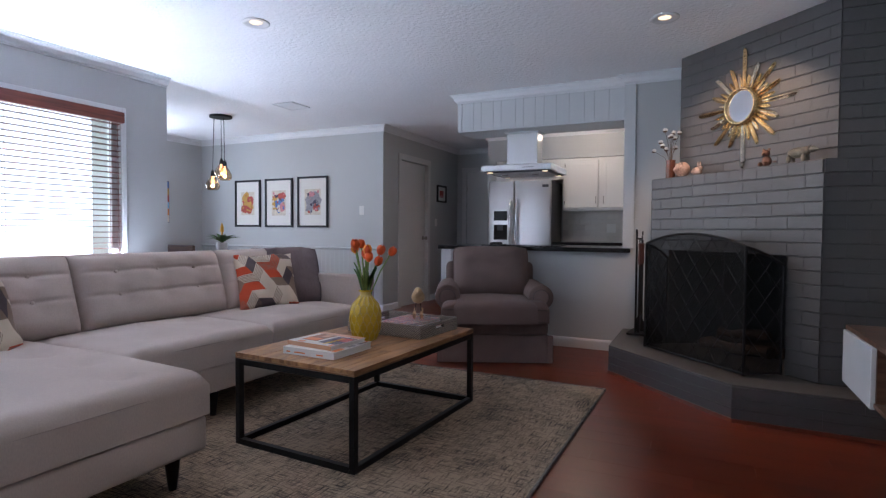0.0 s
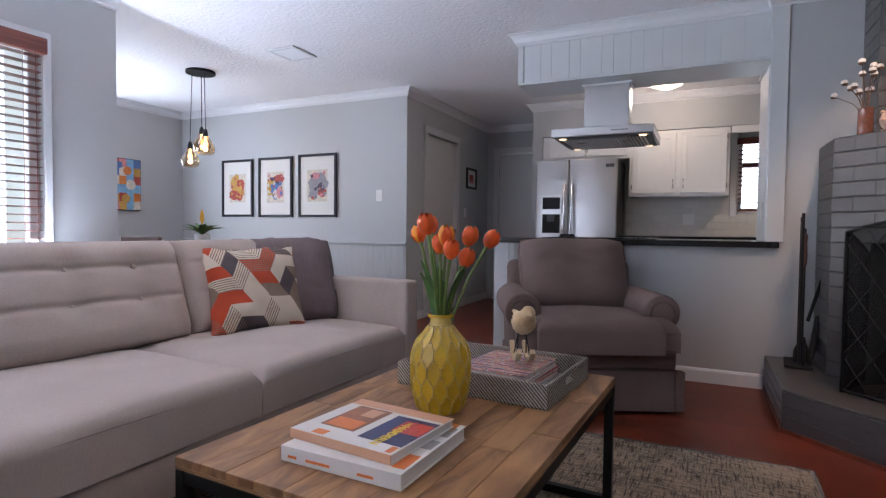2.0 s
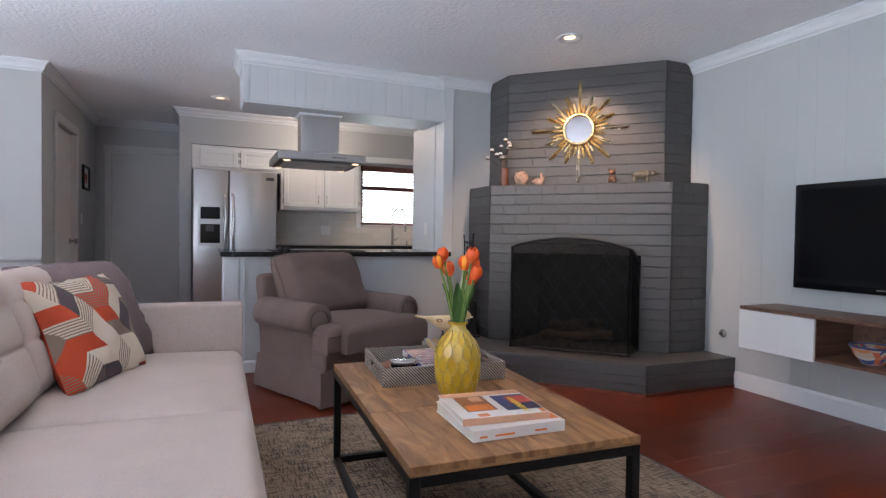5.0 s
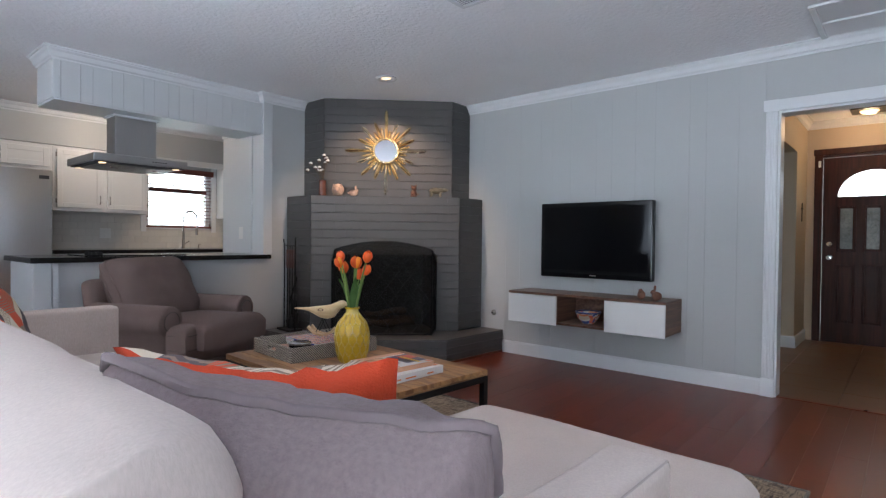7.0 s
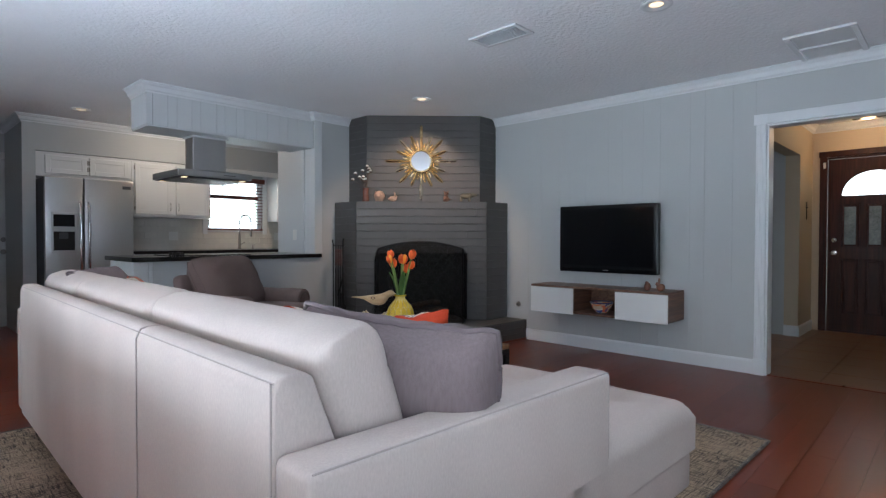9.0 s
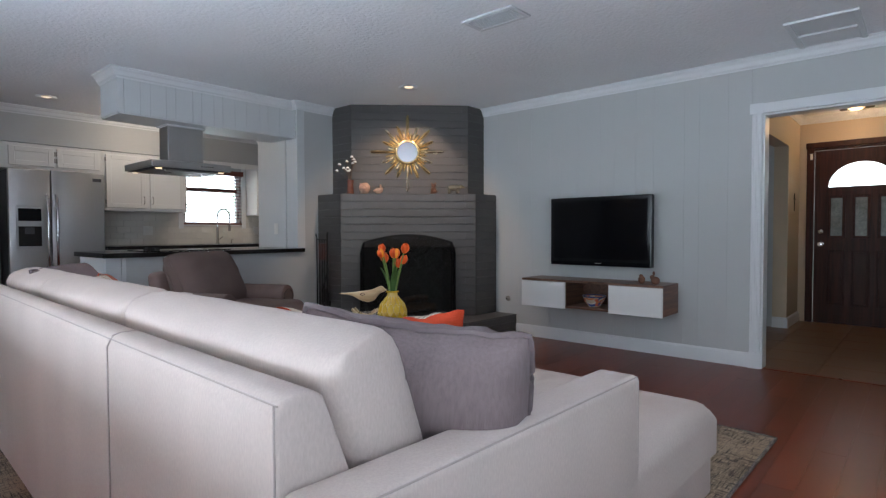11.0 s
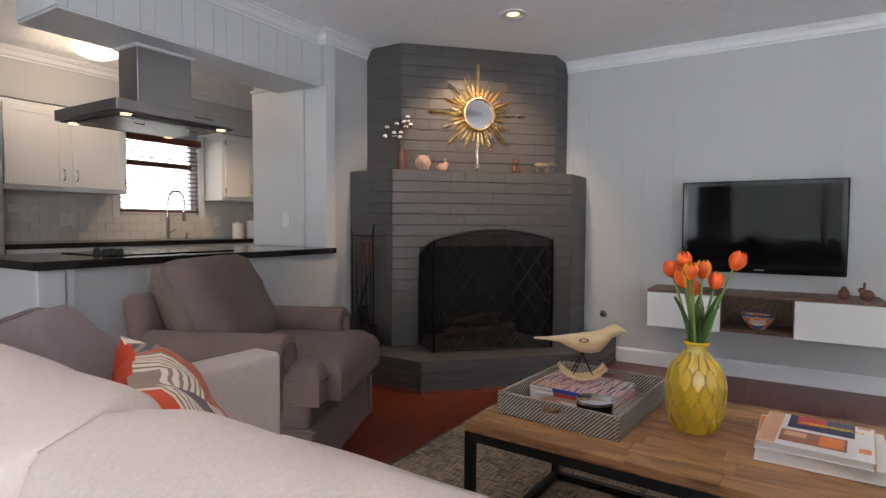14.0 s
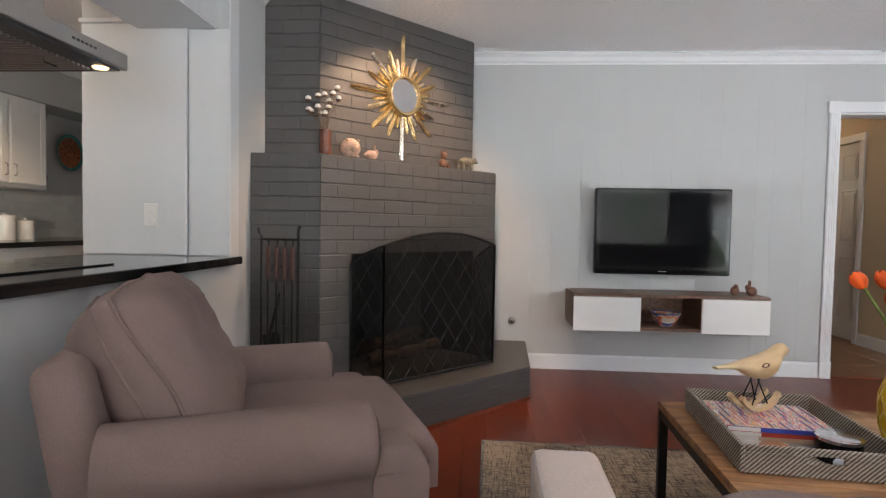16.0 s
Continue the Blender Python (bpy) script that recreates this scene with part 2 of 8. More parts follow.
CHAIR = material("armchair_twill", (0.172, 0.118, 0.104), 0.95, vary=0.14, scale=6, fine=230, bump=0.3, bump_scale=420)
CHAIR_SEAM = material("armchair_piping", (0.12, 0.088, 0.078), 0.95, vary=0.05)
GREY_CLOTH = material("grey_pillow", (0.168, 0.128, 0.128), 0.95, vary=0.17, scale=5, fine=150, bump=0.3, bump_scale=380, stretch=(1, 1, 0.14))
BLACK_METAL = material("black_metal", (0.02, 0.02, 0.021), 0.5, 0.6, vary=0.15, scale=12, bump=0.08)
IRON = material("wrought_iron", (0.018, 0.017, 0.017), 0.55, 0.5, vary=0.2, scale=20, bump=0.15)
TABLE = timber("acacia_boards", (0.41, 0.215, 0.088), (0.175, 0.077, 0.030), (3.2, 13, 13), 0.45, 0.11, 0.12, swirl=1.6)
WALNUT = timber("walnut_veneer", (0.20, 0.10, 0.06), (0.09, 0.04, 0.025), (2, 40, 40), 0.4, 0.05)
WHITE_GLOSS = material("white_lacquer", (0.78, 0.78, 0.77), 0.22, vary=0.01, bump=0.0)
STEEL = material("brushed_steel", (0.48, 0.475, 0.47), 0.32, 1.0, vary=0.05, scale=4, fine=200, bump=0.05, bump_scale=90, stretch=(1, 1, 0.06))
DARK_STEEL = material("fridge_side", (0.06, 0.06, 0.065), 0.5, 0.2, vary=0.05)
CHROME = material("chrome", (0.75, 0.75, 0.76), 0.14, 1.0, vary=0.02, bump=0.0)
NICKEL = material("dark_nickel", (0.30, 0.28, 0.26), 0.3, 1.0, vary=0.04, bump=0.0)
GRANITE = material("black_granite", (0.012, 0.011, 0.011), 0.1, vary=0.4, scale=40, bump=0.0)
BLIND = timber("blind_slats", (0.20, 0.055, 0.035), (0.11, 0.03, 0.02), (3, 40, 40), 0.35, 0.1)
CORD = material("blind_cord", (0.12, 0.04, 0.03), 0.8)
SCREEN_BLACK = material("tv_screen", (0.004, 0.004, 0.005), 0.03, vary=0.0, bump=0.0)
TV_CASE = material("tv_case", (0.008, 0.008, 0.009), 0.14, vary=0.0, bump=0.0)
SCREEN_BLACK.node_tree.nodes["Principled BSDF"].inputs["Specular IOR Level"].default_value = 0.08
TV_CASE.node_tree.nodes["Principled BSDF"].inputs["Specular IOR Level"].default_value = 0.2
GOLD = material("gold_leaf", (0.74, 0.55, 0.29), 0.24, 1.0, vary=0.4, scale=18, bump=0.5, bump_scale=70, spread=0.2)
SILVER = material("silver_leaf", (0.86, 0.80, 0.68), 0.26, 1.0, vary=0.2, scale=18, bump=0.3, bump_scale=70)
MIRROR = material("mirror_glass", (0.86, 0.88, 0.9), 0.02, 1.0, vary=0.0, bump=0.0)
GLASS = glass("clear_glass")
PANE = glass("window_pane")
SMOKE = glass("smoked_glass", (0.80, 0.70, 0.56))
ENTRY_WOOD = timber("mahogany_door", (0.062, 0.018, 0.011), (0.028, 0.008, 0.006), (30, 30, 2), 0.42, 0.1)
LEADED = material("leaded_glass", (0.17, 0.19, 0.185), 0.16, vary=0.35, scale=9, fine=60, bump=0.5, bump_scale=45)
ENTRY_WOOD.node_tree.nodes["Principled BSDF"].inputs["Specular IOR Level"].default_value = 0.25
FOYER_WALL = material("foyer_paint", (0.52, 0.42, 0.30), 0.6, vary=0.02, scale=1.5)
PLASTIC = material("white_plastic", (0.75, 0.74, 0.71), 0.35, vary=0.01, bump=0.0)
BULB = glow("warm_bulb", (1.0, 0.60, 0.24), 4.5)
LAMP_GLOW = glow("lamp_lens", (1.0, 0.72, 0.42), 1.8)
DOME_GLOW = glow("dome_glass", (1.0, 0.84, 0.62), 3.2)
GRASS = material("pale_paving", (0.72, 0.72, 0.70), 0.9, vary=0.12, scale=3, bump=0.5)


# ---- building blocks ----
def part(name, bm, mat, parent=None, label="", smooth=0.0, kind=""):
    """Links a bmesh as one mesh object, under a thing or a part when given."""
    me = bpy.data.meshes.new(name)
    if smooth:
        for fc in bm.faces:
            fc.smooth = True
        for ed in bm.edges:
            if len(ed.link_faces) == 2 and ed.calc_face_angle(0) > radians(smooth):
                ed.smooth = False
    bm.to_mesh(me)
    bm.free()
    me.materials.append(mat)
    ob = new(name, me)
    ob.parent = parent
    return tagged(ob, label, kind=kind)


def thing(name, label, category, m=None, group="", kind=""):
    ob = new(name)
    ob.empty_display_size = 0.05
    if m is not None:
        ob.matrix_basis = m
    return tagged(ob, label, category, group, kind)


def box(x0, y0, z0, x1, y1, z1, bevel=0.0, seg=2, bm=None):
    out = bm or bmesh.new()
    r = bmesh.ops.create_cube(out, size=1.0)
    vs = r["verts"]
    for v in vs:
        v.co = ((x0 + x1) / 2 + v.co.x * (x1 - x0), (y0 + y1) / 2 + v.co.y * (y1 - y0), (z0 + z1) / 2 + v.co.z * (z1 - z0))
    if bevel:
        es = list({e for v in vs for e in v.link_edges})
        bmesh.ops.bevel(out, geom=es, offset=bevel, segments=seg, profile=0.5, affect="EDGES")
    return out


def lathe(profile, n=24, bm=None, at=(0, 0, 0)):
    """Turns (radius, height) pairs round z."""
    out = bm or bmesh.new()
    rings = []
    for r, z in profile:
        if r < 1e-5:
            rings.append([out.verts.new((at[0], at[1], at[2] + z))])
        else:
            rings.append([out.verts.new((at[0] + r * math.cos(2 * math.pi * k / n), at[1] + r * math.sin(2 * math.pi * k / n), at[2] + z)) for k in range(n)])
    for a, b in zip(rings, rings[1:]):
        for k in range(n):
            j = (k + 1) % n
            if len(a) == 1 and len(b) > 1:
                out.faces.new((a[0], b[j], b[k]))
            elif len(b) == 1 and len(a) > 1:
                out.faces.new((a[k], a[j], b[0]))
            elif len(a) > 1:
                out.faces.new((a[k], a[j], b[j], b[k]))
    bmesh.ops.recalc_face_normals(out, faces=out.faces)
    return out


def tube(points, radius, n=8, bm=None, taper=None):
    """A round rod along a line of points."""
    out = bm or bmesh.new()
    pts = [Vector(p) for p in points]
    rings = []
    for k, p in enumerate(pts):
        d = (pts[min(k + 1, len(pts) - 1)] - pts[max(k - 1, 0)]).normalized()
        side = d.cross(Vector((0, 0, 1)))
        if side.length < 0.05:
            side = d.cross(Vector((1, 0, 0)))
        side.normalize()
        up = side.cross(d)
        r = taper[k] if taper else radius
        rings.append([out.verts.new(p + (side * math.cos(2 * math.pi * j / n) + up * math.sin(2 * math.pi * j / n)) * r) for j in range(n)])
    for a, b in zip(rings, rings[1:]):
        for j in range(n):
            out.faces.new((a[j], a[(j + 1) % n], b[(j + 1) % n], b[j]))
    out.faces.new(rings[0])
    out.faces.new(rings[-1][::-1])
    bmesh.ops.recalc_face_normals(out, faces=out.faces)
    return out


def prism(outline, z0, z1, bm=None, bevel=0.0):
    """An upright solid over a plan outline."""
    out = bm or bmesh.new()
    lo = [out.verts.new((x, y, z0)) for x, y in outline]
    hi = [out.verts.new((x, y, z1)) for x, y in outline]
    fs = [out.faces.new(lo[::-1]), out.faces.new(hi)]
    for k in range(len(lo)):
        j = (k + 1) % len(lo)
        fs.append(out.faces.new((lo[k], lo[j], hi[j], hi[k])))
    bmesh.ops.recalc_face_normals(out, faces=fs)
    if bevel:
        bmesh.ops.bevel(out, geom=list({e for f in fs for e in f.edges}), offset=bevel, segments=2, profile=0.5, affect="EDGES")
    return out


def sweep(path, profile, bm=None):
    """Carries a profile of (out, up) pairs along a level path, mitred; out is to the path's left."""
    out = bm or bmesh.new()
    pts = [Vector((p[0], p[1], 0)) for p in path]
    z = path[0][2]
    rings = []
    for k, p in enumerate(pts):
        d0 = (p - pts[k - 1]).normalized() if k else None
        d1 = (pts[k + 1] - p).normalized() if k < len(pts) - 1 else None
        n0 = Vector((-d0.y, d0.x, 0)) if d0 else None
        n1 = Vector((-d1.y, d1.x, 0)) if d1 else None
        if n0 and n1:
            nn = (n0 + n1) / max(1 + n0.dot(n1), 0.2)
        else:
            nn = n0 or n1
        rings.append([out.verts.new((p.x + nn.x * o, p.y + nn.y * o, z + u)) for o, u in profile])
    m = len(profile)
    for a, b in zip(rings, rings[1:]):
        for j in range(m):
            out.faces.new((a[j], a[(j + 1) % m], b[(j + 1) % m], b[j]))
    out.faces.new(rings[0])
    out.faces.new(rings[-1][::-1])
    bmesh.ops.recalc_face_normals(out, faces=out.faces)
    return out


def sgn_pow(v, p):
    return math.copysign(abs(v) ** p, v)


def cushion(w, d, h, p=0.35, q=0.45, nu=32, nv=18, tufts=(), depth=0.03, face=1, wobble=0.0, seed=0, puff=0.0):
    """A stuffed block centred on the origin; tufts are dimples on its +z (or -z) face; puff thins the rim."""
    out = bmesh.new()
    rings = []
    for i in range(nv + 1):
        ph = -math.pi / 2 + math.pi * i / nv
        cz, sz = sgn_pow(math.cos(ph), q), sgn_pow(math.sin(ph), q)
        ring = []
        for k in range(nu):
            th = 2 * math.pi * k / nu
            ring.append([w / 2 * cz * sgn_pow(math.cos(th), p), d / 2 * cz * sgn_pow(math.sin(th), p), h / 2 * sz])
        rings.append(ring)
    for ring in rings:
        for c in ring:
            if puff:
                e = max(abs(2 * c[0] / w), abs(2 * c[1] / d))
                c[2] *= 1 - puff * e ** 3
            for tx, ty in tufts:
                if c[2] * face > 0:
                    g = ((c[0] - tx) ** 2 + (c[1] - ty) ** 2) / 0.006
                    c[2] -= face * depth * math.exp(-g)
            if wobble:
                v = noise.noise_vector(Vector((c[0] * 5 + seed, c[1] * 5, c[2] * 5)))
                c[0] += v.x * wobble
                c[1] += v.y * wobble
                c[2] += v.z * wobble
    vs = []
    for i, ring in enumerate(rings):
        if i in (0, nv):
            vs.append([out.verts.new((sum(c[0] for c in ring) / nu, sum(c[1] for c in ring) / nu, ring[0][2]))])
        else:
            vs.append([out.verts.new(c) for c in ring])
    for a, b in zip(vs, vs[1:]):
        for k in range(nu):
            j = (k + 1) % nu
            if len(a) == 1:
                out.faces.new((a[0], b[j], b[k]))
            elif len(b) == 1:
                out.faces.new((a[k], a[j], b[0]))
            else:
                out.faces.new((a[k], a[j], b[j], b[k]))
    bmesh.ops.recalc_face_normals(out, faces=out.faces)
    return out


def padded(w, d, h, r=0.04, nx=24, ny=24, crown=0.02, tufts=(), dip=0.03, spread=0.006, seed=0, grooves=(), under=0.0):
    """An upholstered slab: square plan with rounded edges, bulging top with button dimples. Base at z=0, centred in plan."""
    out = bmesh.new()

    def lift(x, y):
        ex, ey = min(w / 2 - abs(x), r), min(d / 2 - abs(y), r)
        k = (1 - (1 - max(ex, 0) / r) ** 2) ** 0.5 * (1 - (1 - max(ey, 0) / r) ** 2) ** 0.5
        z = h - r + r * k + crown * math.cos(math.pi * x / w) ** 0.6 * math.cos(math.pi * y / d) ** 0.6 if abs(x) < w / 2 - 1e-6 and abs(y) < d / 2 - 1e-6 else h - r
        for tx, ty in tufts:
            z -= dip * math.exp(-((x - tx) ** 2 + (y - ty) ** 2) / spread)
        for gx in grooves:
            z -= 0.011 * math.exp(-((x - gx) / 0.012) ** 2) * min(1, (d / 2 - abs(y)) / 0.08)
        return z + 0.006 * noise.noise(Vector((x * 4 + seed, y * 4, seed)))

    def grid(n, size):
        ks = [-size / 2 + r * (1 - math.cos(math.pi / 2 * i / 4)) for i in range(5)]
        mid = [-size / 2 + r + (size - 2 * r) * i / (n - 1) for i in range(1, n - 1)]
        return ks + mid + [-k for k in reversed(ks)]

    xs, ys = grid(nx, w), grid(ny, d)
    top = [[out.verts.new((x, y, lift(x, y))) for y in ys] for x in xs]
    low = {}
    edge = [(i, 0) for i in range(len(xs))] + [(len(xs) - 1, j) for j in range(1, len(ys))] + [(i, len(ys) - 1) for i in range(len(xs) - 2, -1, -1)] + [(0, j) for j in range(len(ys) - 2, 0, -1)]
    for i, j in edge:
        low[i, j] = out.verts.new((xs[i], ys[j], under))
    for i in range(len(xs) - 1):
        for j in range(len(ys) - 1):
            out.faces.new((top[i][j], top[i + 1][j], top[i + 1][j + 1], top[i][j + 1]))
    for a, b in zip(edge, edge[1:] + edge[:1]):
        out.faces.new((low[a], low[b], top[b[0]][b[1]], top[a[0]][a[1]]))
    if under:
        def sink(x, y):
            ex, ey = min(w / 2 - abs(x), under), min(d / 2 - abs(y), under)
            k = (1 - (1 - max(ex, 0) / under) ** 2) ** 0.5 * (1 - (1 - max(ey, 0) / under) ** 2) ** 0.5
            return under - under * k - 0.008 * k * math.cos(math.pi * x / w) * math.cos(math.pi * y / d)
        base = [[low[i, j] if (i, j) in low else out.verts.new((x, y, sink(x, y))) for j, y in enumerate(ys)] for i, x in enumerate(xs)]
        for i in range(len(xs) - 1):
            for j in range(len(ys) - 1):
                out.faces.new((base[i][j], base[i][j + 1], base[i + 1][j + 1], base[i + 1][j]))
    else:
        out.faces.new([low[e] for e in reversed(edge)])
    bmesh.ops.recalc_face_normals(out, faces=out.faces)
    return out


def moved(bm, m):
    bmesh.ops.transform(bm, matrix=m, verts=bm.verts)
    return bm


# ---- the shell: floor, ceiling, walls ----
H = 2.44
XE, YN, XW, YS = 1.385, 5.29, -4.05, -1.5       # living room faces: east, north (bar), west, south
XH, YP, XD = -3.37, 6.34, -6.68                 # hall's west wall, picture wall, dining west wall
YK, YB, YD2 = 7.62, 7.95, 8.72                  # cabinet line, kitchen back wall, hall's end
XK = 2.25                                       # kitchen's east wall


def structure(name, bm, mat, label, category, smooth=0.0):
    return tagged(part(name, bm, mat, None, smooth=smooth), label, category, kind="structure")


def wall_with_holes(axis, face, thick, a0, a1, z1, holes):
    """A wall along x or y from a0 to a1; holes are (b0, b1, z0, z1) that go through it."""
    bm = bmesh.new()
    cuts = sorted({a0, a1, *[h[0] for h in holes], *[h[1] for h in holes]})
    for p, q in zip(cuts, cuts[1:]):
        spans = [(0.0, z1)]
        for b0, b1, h0, h1 in holes:
            if b0 <= p + 1e-6 and b1 >= q - 1e-6:
                spans = [s for lo, hi in spans for s in ((lo, min(hi, h0)), (max(lo, h1), hi)) if s[1] - s[0] > 1e-4]
        for lo, hi in spans:
            if axis == "x":
                box(p, min(face, face + thick), lo, q, max(face, face + thick), hi, bm=bm)
            else:
                box(min(face, face + thick), p, lo, max(face, face + thick), q, hi, bm=bm)
    bmesh.ops.remove_doubles(bm, verts=bm.verts, dist=1e-5)
    return bm


slab = box(XW - 0.16, YS - 0.15, -0.12, 1.40, YD2 + 0.15, -0.012)
box(XD - 0.15, 3.53, -0.12, XW - 0.16, YD2 + 0.15, -0.012, bm=slab)
floor = structure("floor", slab, SUBFLOOR, "reddish-brown glossy wooden plank floor through living room and hall", "floor")
structure("floor_foyer", box(1.40, -1.7, -0.12, 4.7, 4.4, -0.012), SUBFLOOR, "brown stone tile floor of the entry hall", "floor")
structure("floor_kitchen", box(1.40, 4.4, -0.12, 2.5, YD2 + 0.15, -0.003), TILE, "tiled kitchen floor", "floor")
structure("ceiling", box(XD - 0.15, YS - 0.15, H, XK + 0.15, YD2 + 0.15, H + 0.1), CEIL, "white knock-down textured ceiling", "ceiling")
structure("ceiling_foyer", box(XK + 0.15, -1.7, H, 4.7, 4.4, H + 0.1), CEIL, "white textured entry hall ceiling", "ceiling")
WIN = (0.75, 3.25, 0.72, 2.045)
PATIO = (-1.05, 0.15, 0.0, 2.05)
structure("wall_west", wall_with_holes("y", XW, -0.16, YS, 3.69, H, [WIN, PATIO]), WALL, "pale grey painted wall with a wide window", "wall")
structure("wall_south", box(XW - 0.16, YS - 0.15, 0, 4.7, YS, H), WALL, "pale grey painted plain wall", "wall")
structure("wall_dining_south", box(XD - 0.15, 3.53, 0, XW - 0.16, 3.69, H), WALL, "pale grey painted dining room wall", "wall")
DWIN = (3.95, 5.15, 0.8, 2.05)
structure("wall_dining_west", wall_with_holes("y", XD, -0.15, 3.69, YP + 0.15, H, [DWIN]), WALL, "pale grey painted dining room wall", "wall")
structure("wall_pictures", box(XD, YP, 0, XH, YP + 0.12, H), WALL, "pale grey wall with framed pictures above a chair rail", "wall")
D1 = (6.80, 7.60, 0.0, 2.05)
structure("wall_hall_west", wall_with_holes("y", XH, -0.12, YP + 0.12, YD2 + 0.12, H, [D1]), WALL, "pale grey hall wall with a white door", "wall")
D2 = (-3.20, -2.34, 0.0, 2.05)
structure("wall_hall_end", wall_with_holes("x", YD2, 0.12, XH, -2.28, H, [D2]), WALL, "pale grey wall at the end of the hall", "wall")
structure("wall_kitchen_side", box(-2.40, YK, 0, -2.28, YD2, H), WALL, "grey wall between hall and fridge", "wall")
KWIN = (-0.26, 0.58, 1.19, 1.98)
structure("wall_kitchen_back", wall_with_holes("x", YB, 0.15, -2.28, XK + 0.15, H, [KWIN]), WALL, "kitchen back wall with a window over the sink", "wall")
structure("wall_kitchen_east", box(XK, YN + 0.12, 0, XK + 0.15, YB, H), WALL, "grey kitchen side wall", "wall")
structure("kitchen_furr_down", box(-2.28, YK, 2.06, XK, YB, H), WALL, "grey boxed-in wall above the kitchen cabinets", "wall")
structure("wall_north", box(-0.2, YN, 0, XK + 0.15, YN + 0.12, H), WALL, "pale grey wall beside the brick fireplace", "wall")
structure("wall_partition", box(-0.2, YN + 0.12, 0, -0.08, 6.08, H), WALL, "white-lit end wall of the kitchen bar", "wall")
structure("bar_knee_wall", box(-1.99, YN, 0, -0.2, YN + 0.12, 0.885), WALL, "pale grey half wall under the kitchen bar", "wall")
OPEN = (0.25, 1.36, 0.0, 2.0)
structure("wall_east", wall_with_holes("y", XE, 0.13, YS, YN, H, [OPEN]), WALL, "pale grey panelled wall with a cased opening to the entry", "wall")
# entry hall beyond the opening
structure("wall_foyer_north", wall_with_holes("x", 1.55, 0.14, XE + 0.13, 4.32, H, [(1.62, 3.62, 0, 2.03)]), FOYER_WALL, "warm beige entry wall with a side passage", "wall")
structure("wall_foyer_east", wall_with_holes("y", 4.32, 0.15, YS, 1.69, H, [(0.475, 1.425, 0, 2.06)]), FOYER_WALL, "warm beige entry wall with the front door", "wall")
D3 = (2.80, 3.54, 0.0, 2.03)
structure("wall_foyer_south", wall_with_holes("x", 0.25, -0.12, XE + 0.13, 4.32, H, [D3]), FOYER_WALL, "warm beige entry wall with a cream panelled door", "wall")
structure("wall_side_room", box(1.52, 4.2, 0, 4.47, 4.35, H), WALL, "plain wall of the side room", "wall")
structure("wall_side_room_east", box(3.64, 1.69, 0, 3.76, 4.2, H), WALL, "plain wall of the side room", "wall")

# mouldings
CROWN = [(0, 0), (0, -0.082), (0.010, -0.082), (0.012, -0.070), (0.024, -0.062), (0.036, -0.032), (0.050, -0.020), (0.054, -0.011), (0.066, -0.009), (0.066, 0)]
BASE = [(0, 0), (0.014, 0), (0.014, 0.075), (0.009, 0.088), (0.004, 0.092), (0, 0.092)]
BASE_BIG = [(0, 0), (0.015, 0), (0.015, 0.10), (0.006, 0.118), (0, 0.118)]


def moulding(name, path, profile, label):
    return structure(name, sweep(path, profile), TRIM, label, "moulding", smooth=14)


CR = "white painted crown moulding under the ceiling"
moulding("crown_east", [(XE, YS, H), (XE, 4.09, H)], CROWN, CR)
moulding("crown_west", [(XW, 3.69, H), (XW, YS, H)], CROWN, CR)
moulding("crown_dining", [(XH, YP + 2.38, H), (XH, YP, H), (XD, YP, H), (XD, 3.69, H)], CROWN, CR)
moulding("crown_hall_end", [(-2.40, YD2, H), (XH, YD2, H)], CROWN, CR)
moulding("crown_kitchen", [(XK, YK, H), (-2.40, YK, H), (-2.40, YD2, H)], CROWN, CR)
moulding("crown_bar", [(0.22, YN, H), (-0.222, YN, H), (-0.222, 5.362, H), (-1.875, 5.362, H), (-1.875, 5.765, H)], CROWN, CR)
BB = "white painted baseboard along the floor"
moulding("baseboard_east", [(XE, 1.44, 0), (XE, 3.67, 0)], BASE_BIG, BB)
moulding("baseboard_bar", [(-0.23, YN, 0), (-1.99, YN, 0)], BASE, BB)
moulding("baseboard_pictures", [(XH, 6.72, 0), (XH, YP, 0), (XD, YP, 0), (XD, 3.69, 0)], BASE, BB)
moulding("baseboard_hall", [(XH, YD2, 0), (XH, 7.68, 0)], BASE, BB)
moulding("baseboard_west", [(XW, 3.69, 0), (XW, 0.22, 0)], BASE, BB)
moulding("baseboard_foyer", [(4.32, 1.55, 0), (3.62, 1.55, 0), (3.62, 1.69, 0)], BASE_BIG, BB)
moulding("baseboard_foyer_south", [(XE + 0.14, 0.25, 0), (2.72, 0.25, 0)], BASE_BIG, BB)
moulding("baseboard_side_room", [(3.64, 4.2, 0), (1.52, 4.2, 0)], BASE_BIG, BB)
moulding("crown_foyer", [(XE + 0.13, 0.25, H), (4.32, 0.25, H), (4.32, 1.55, H), (XE + 0.13, 1.55, H)], CROWN, CR)

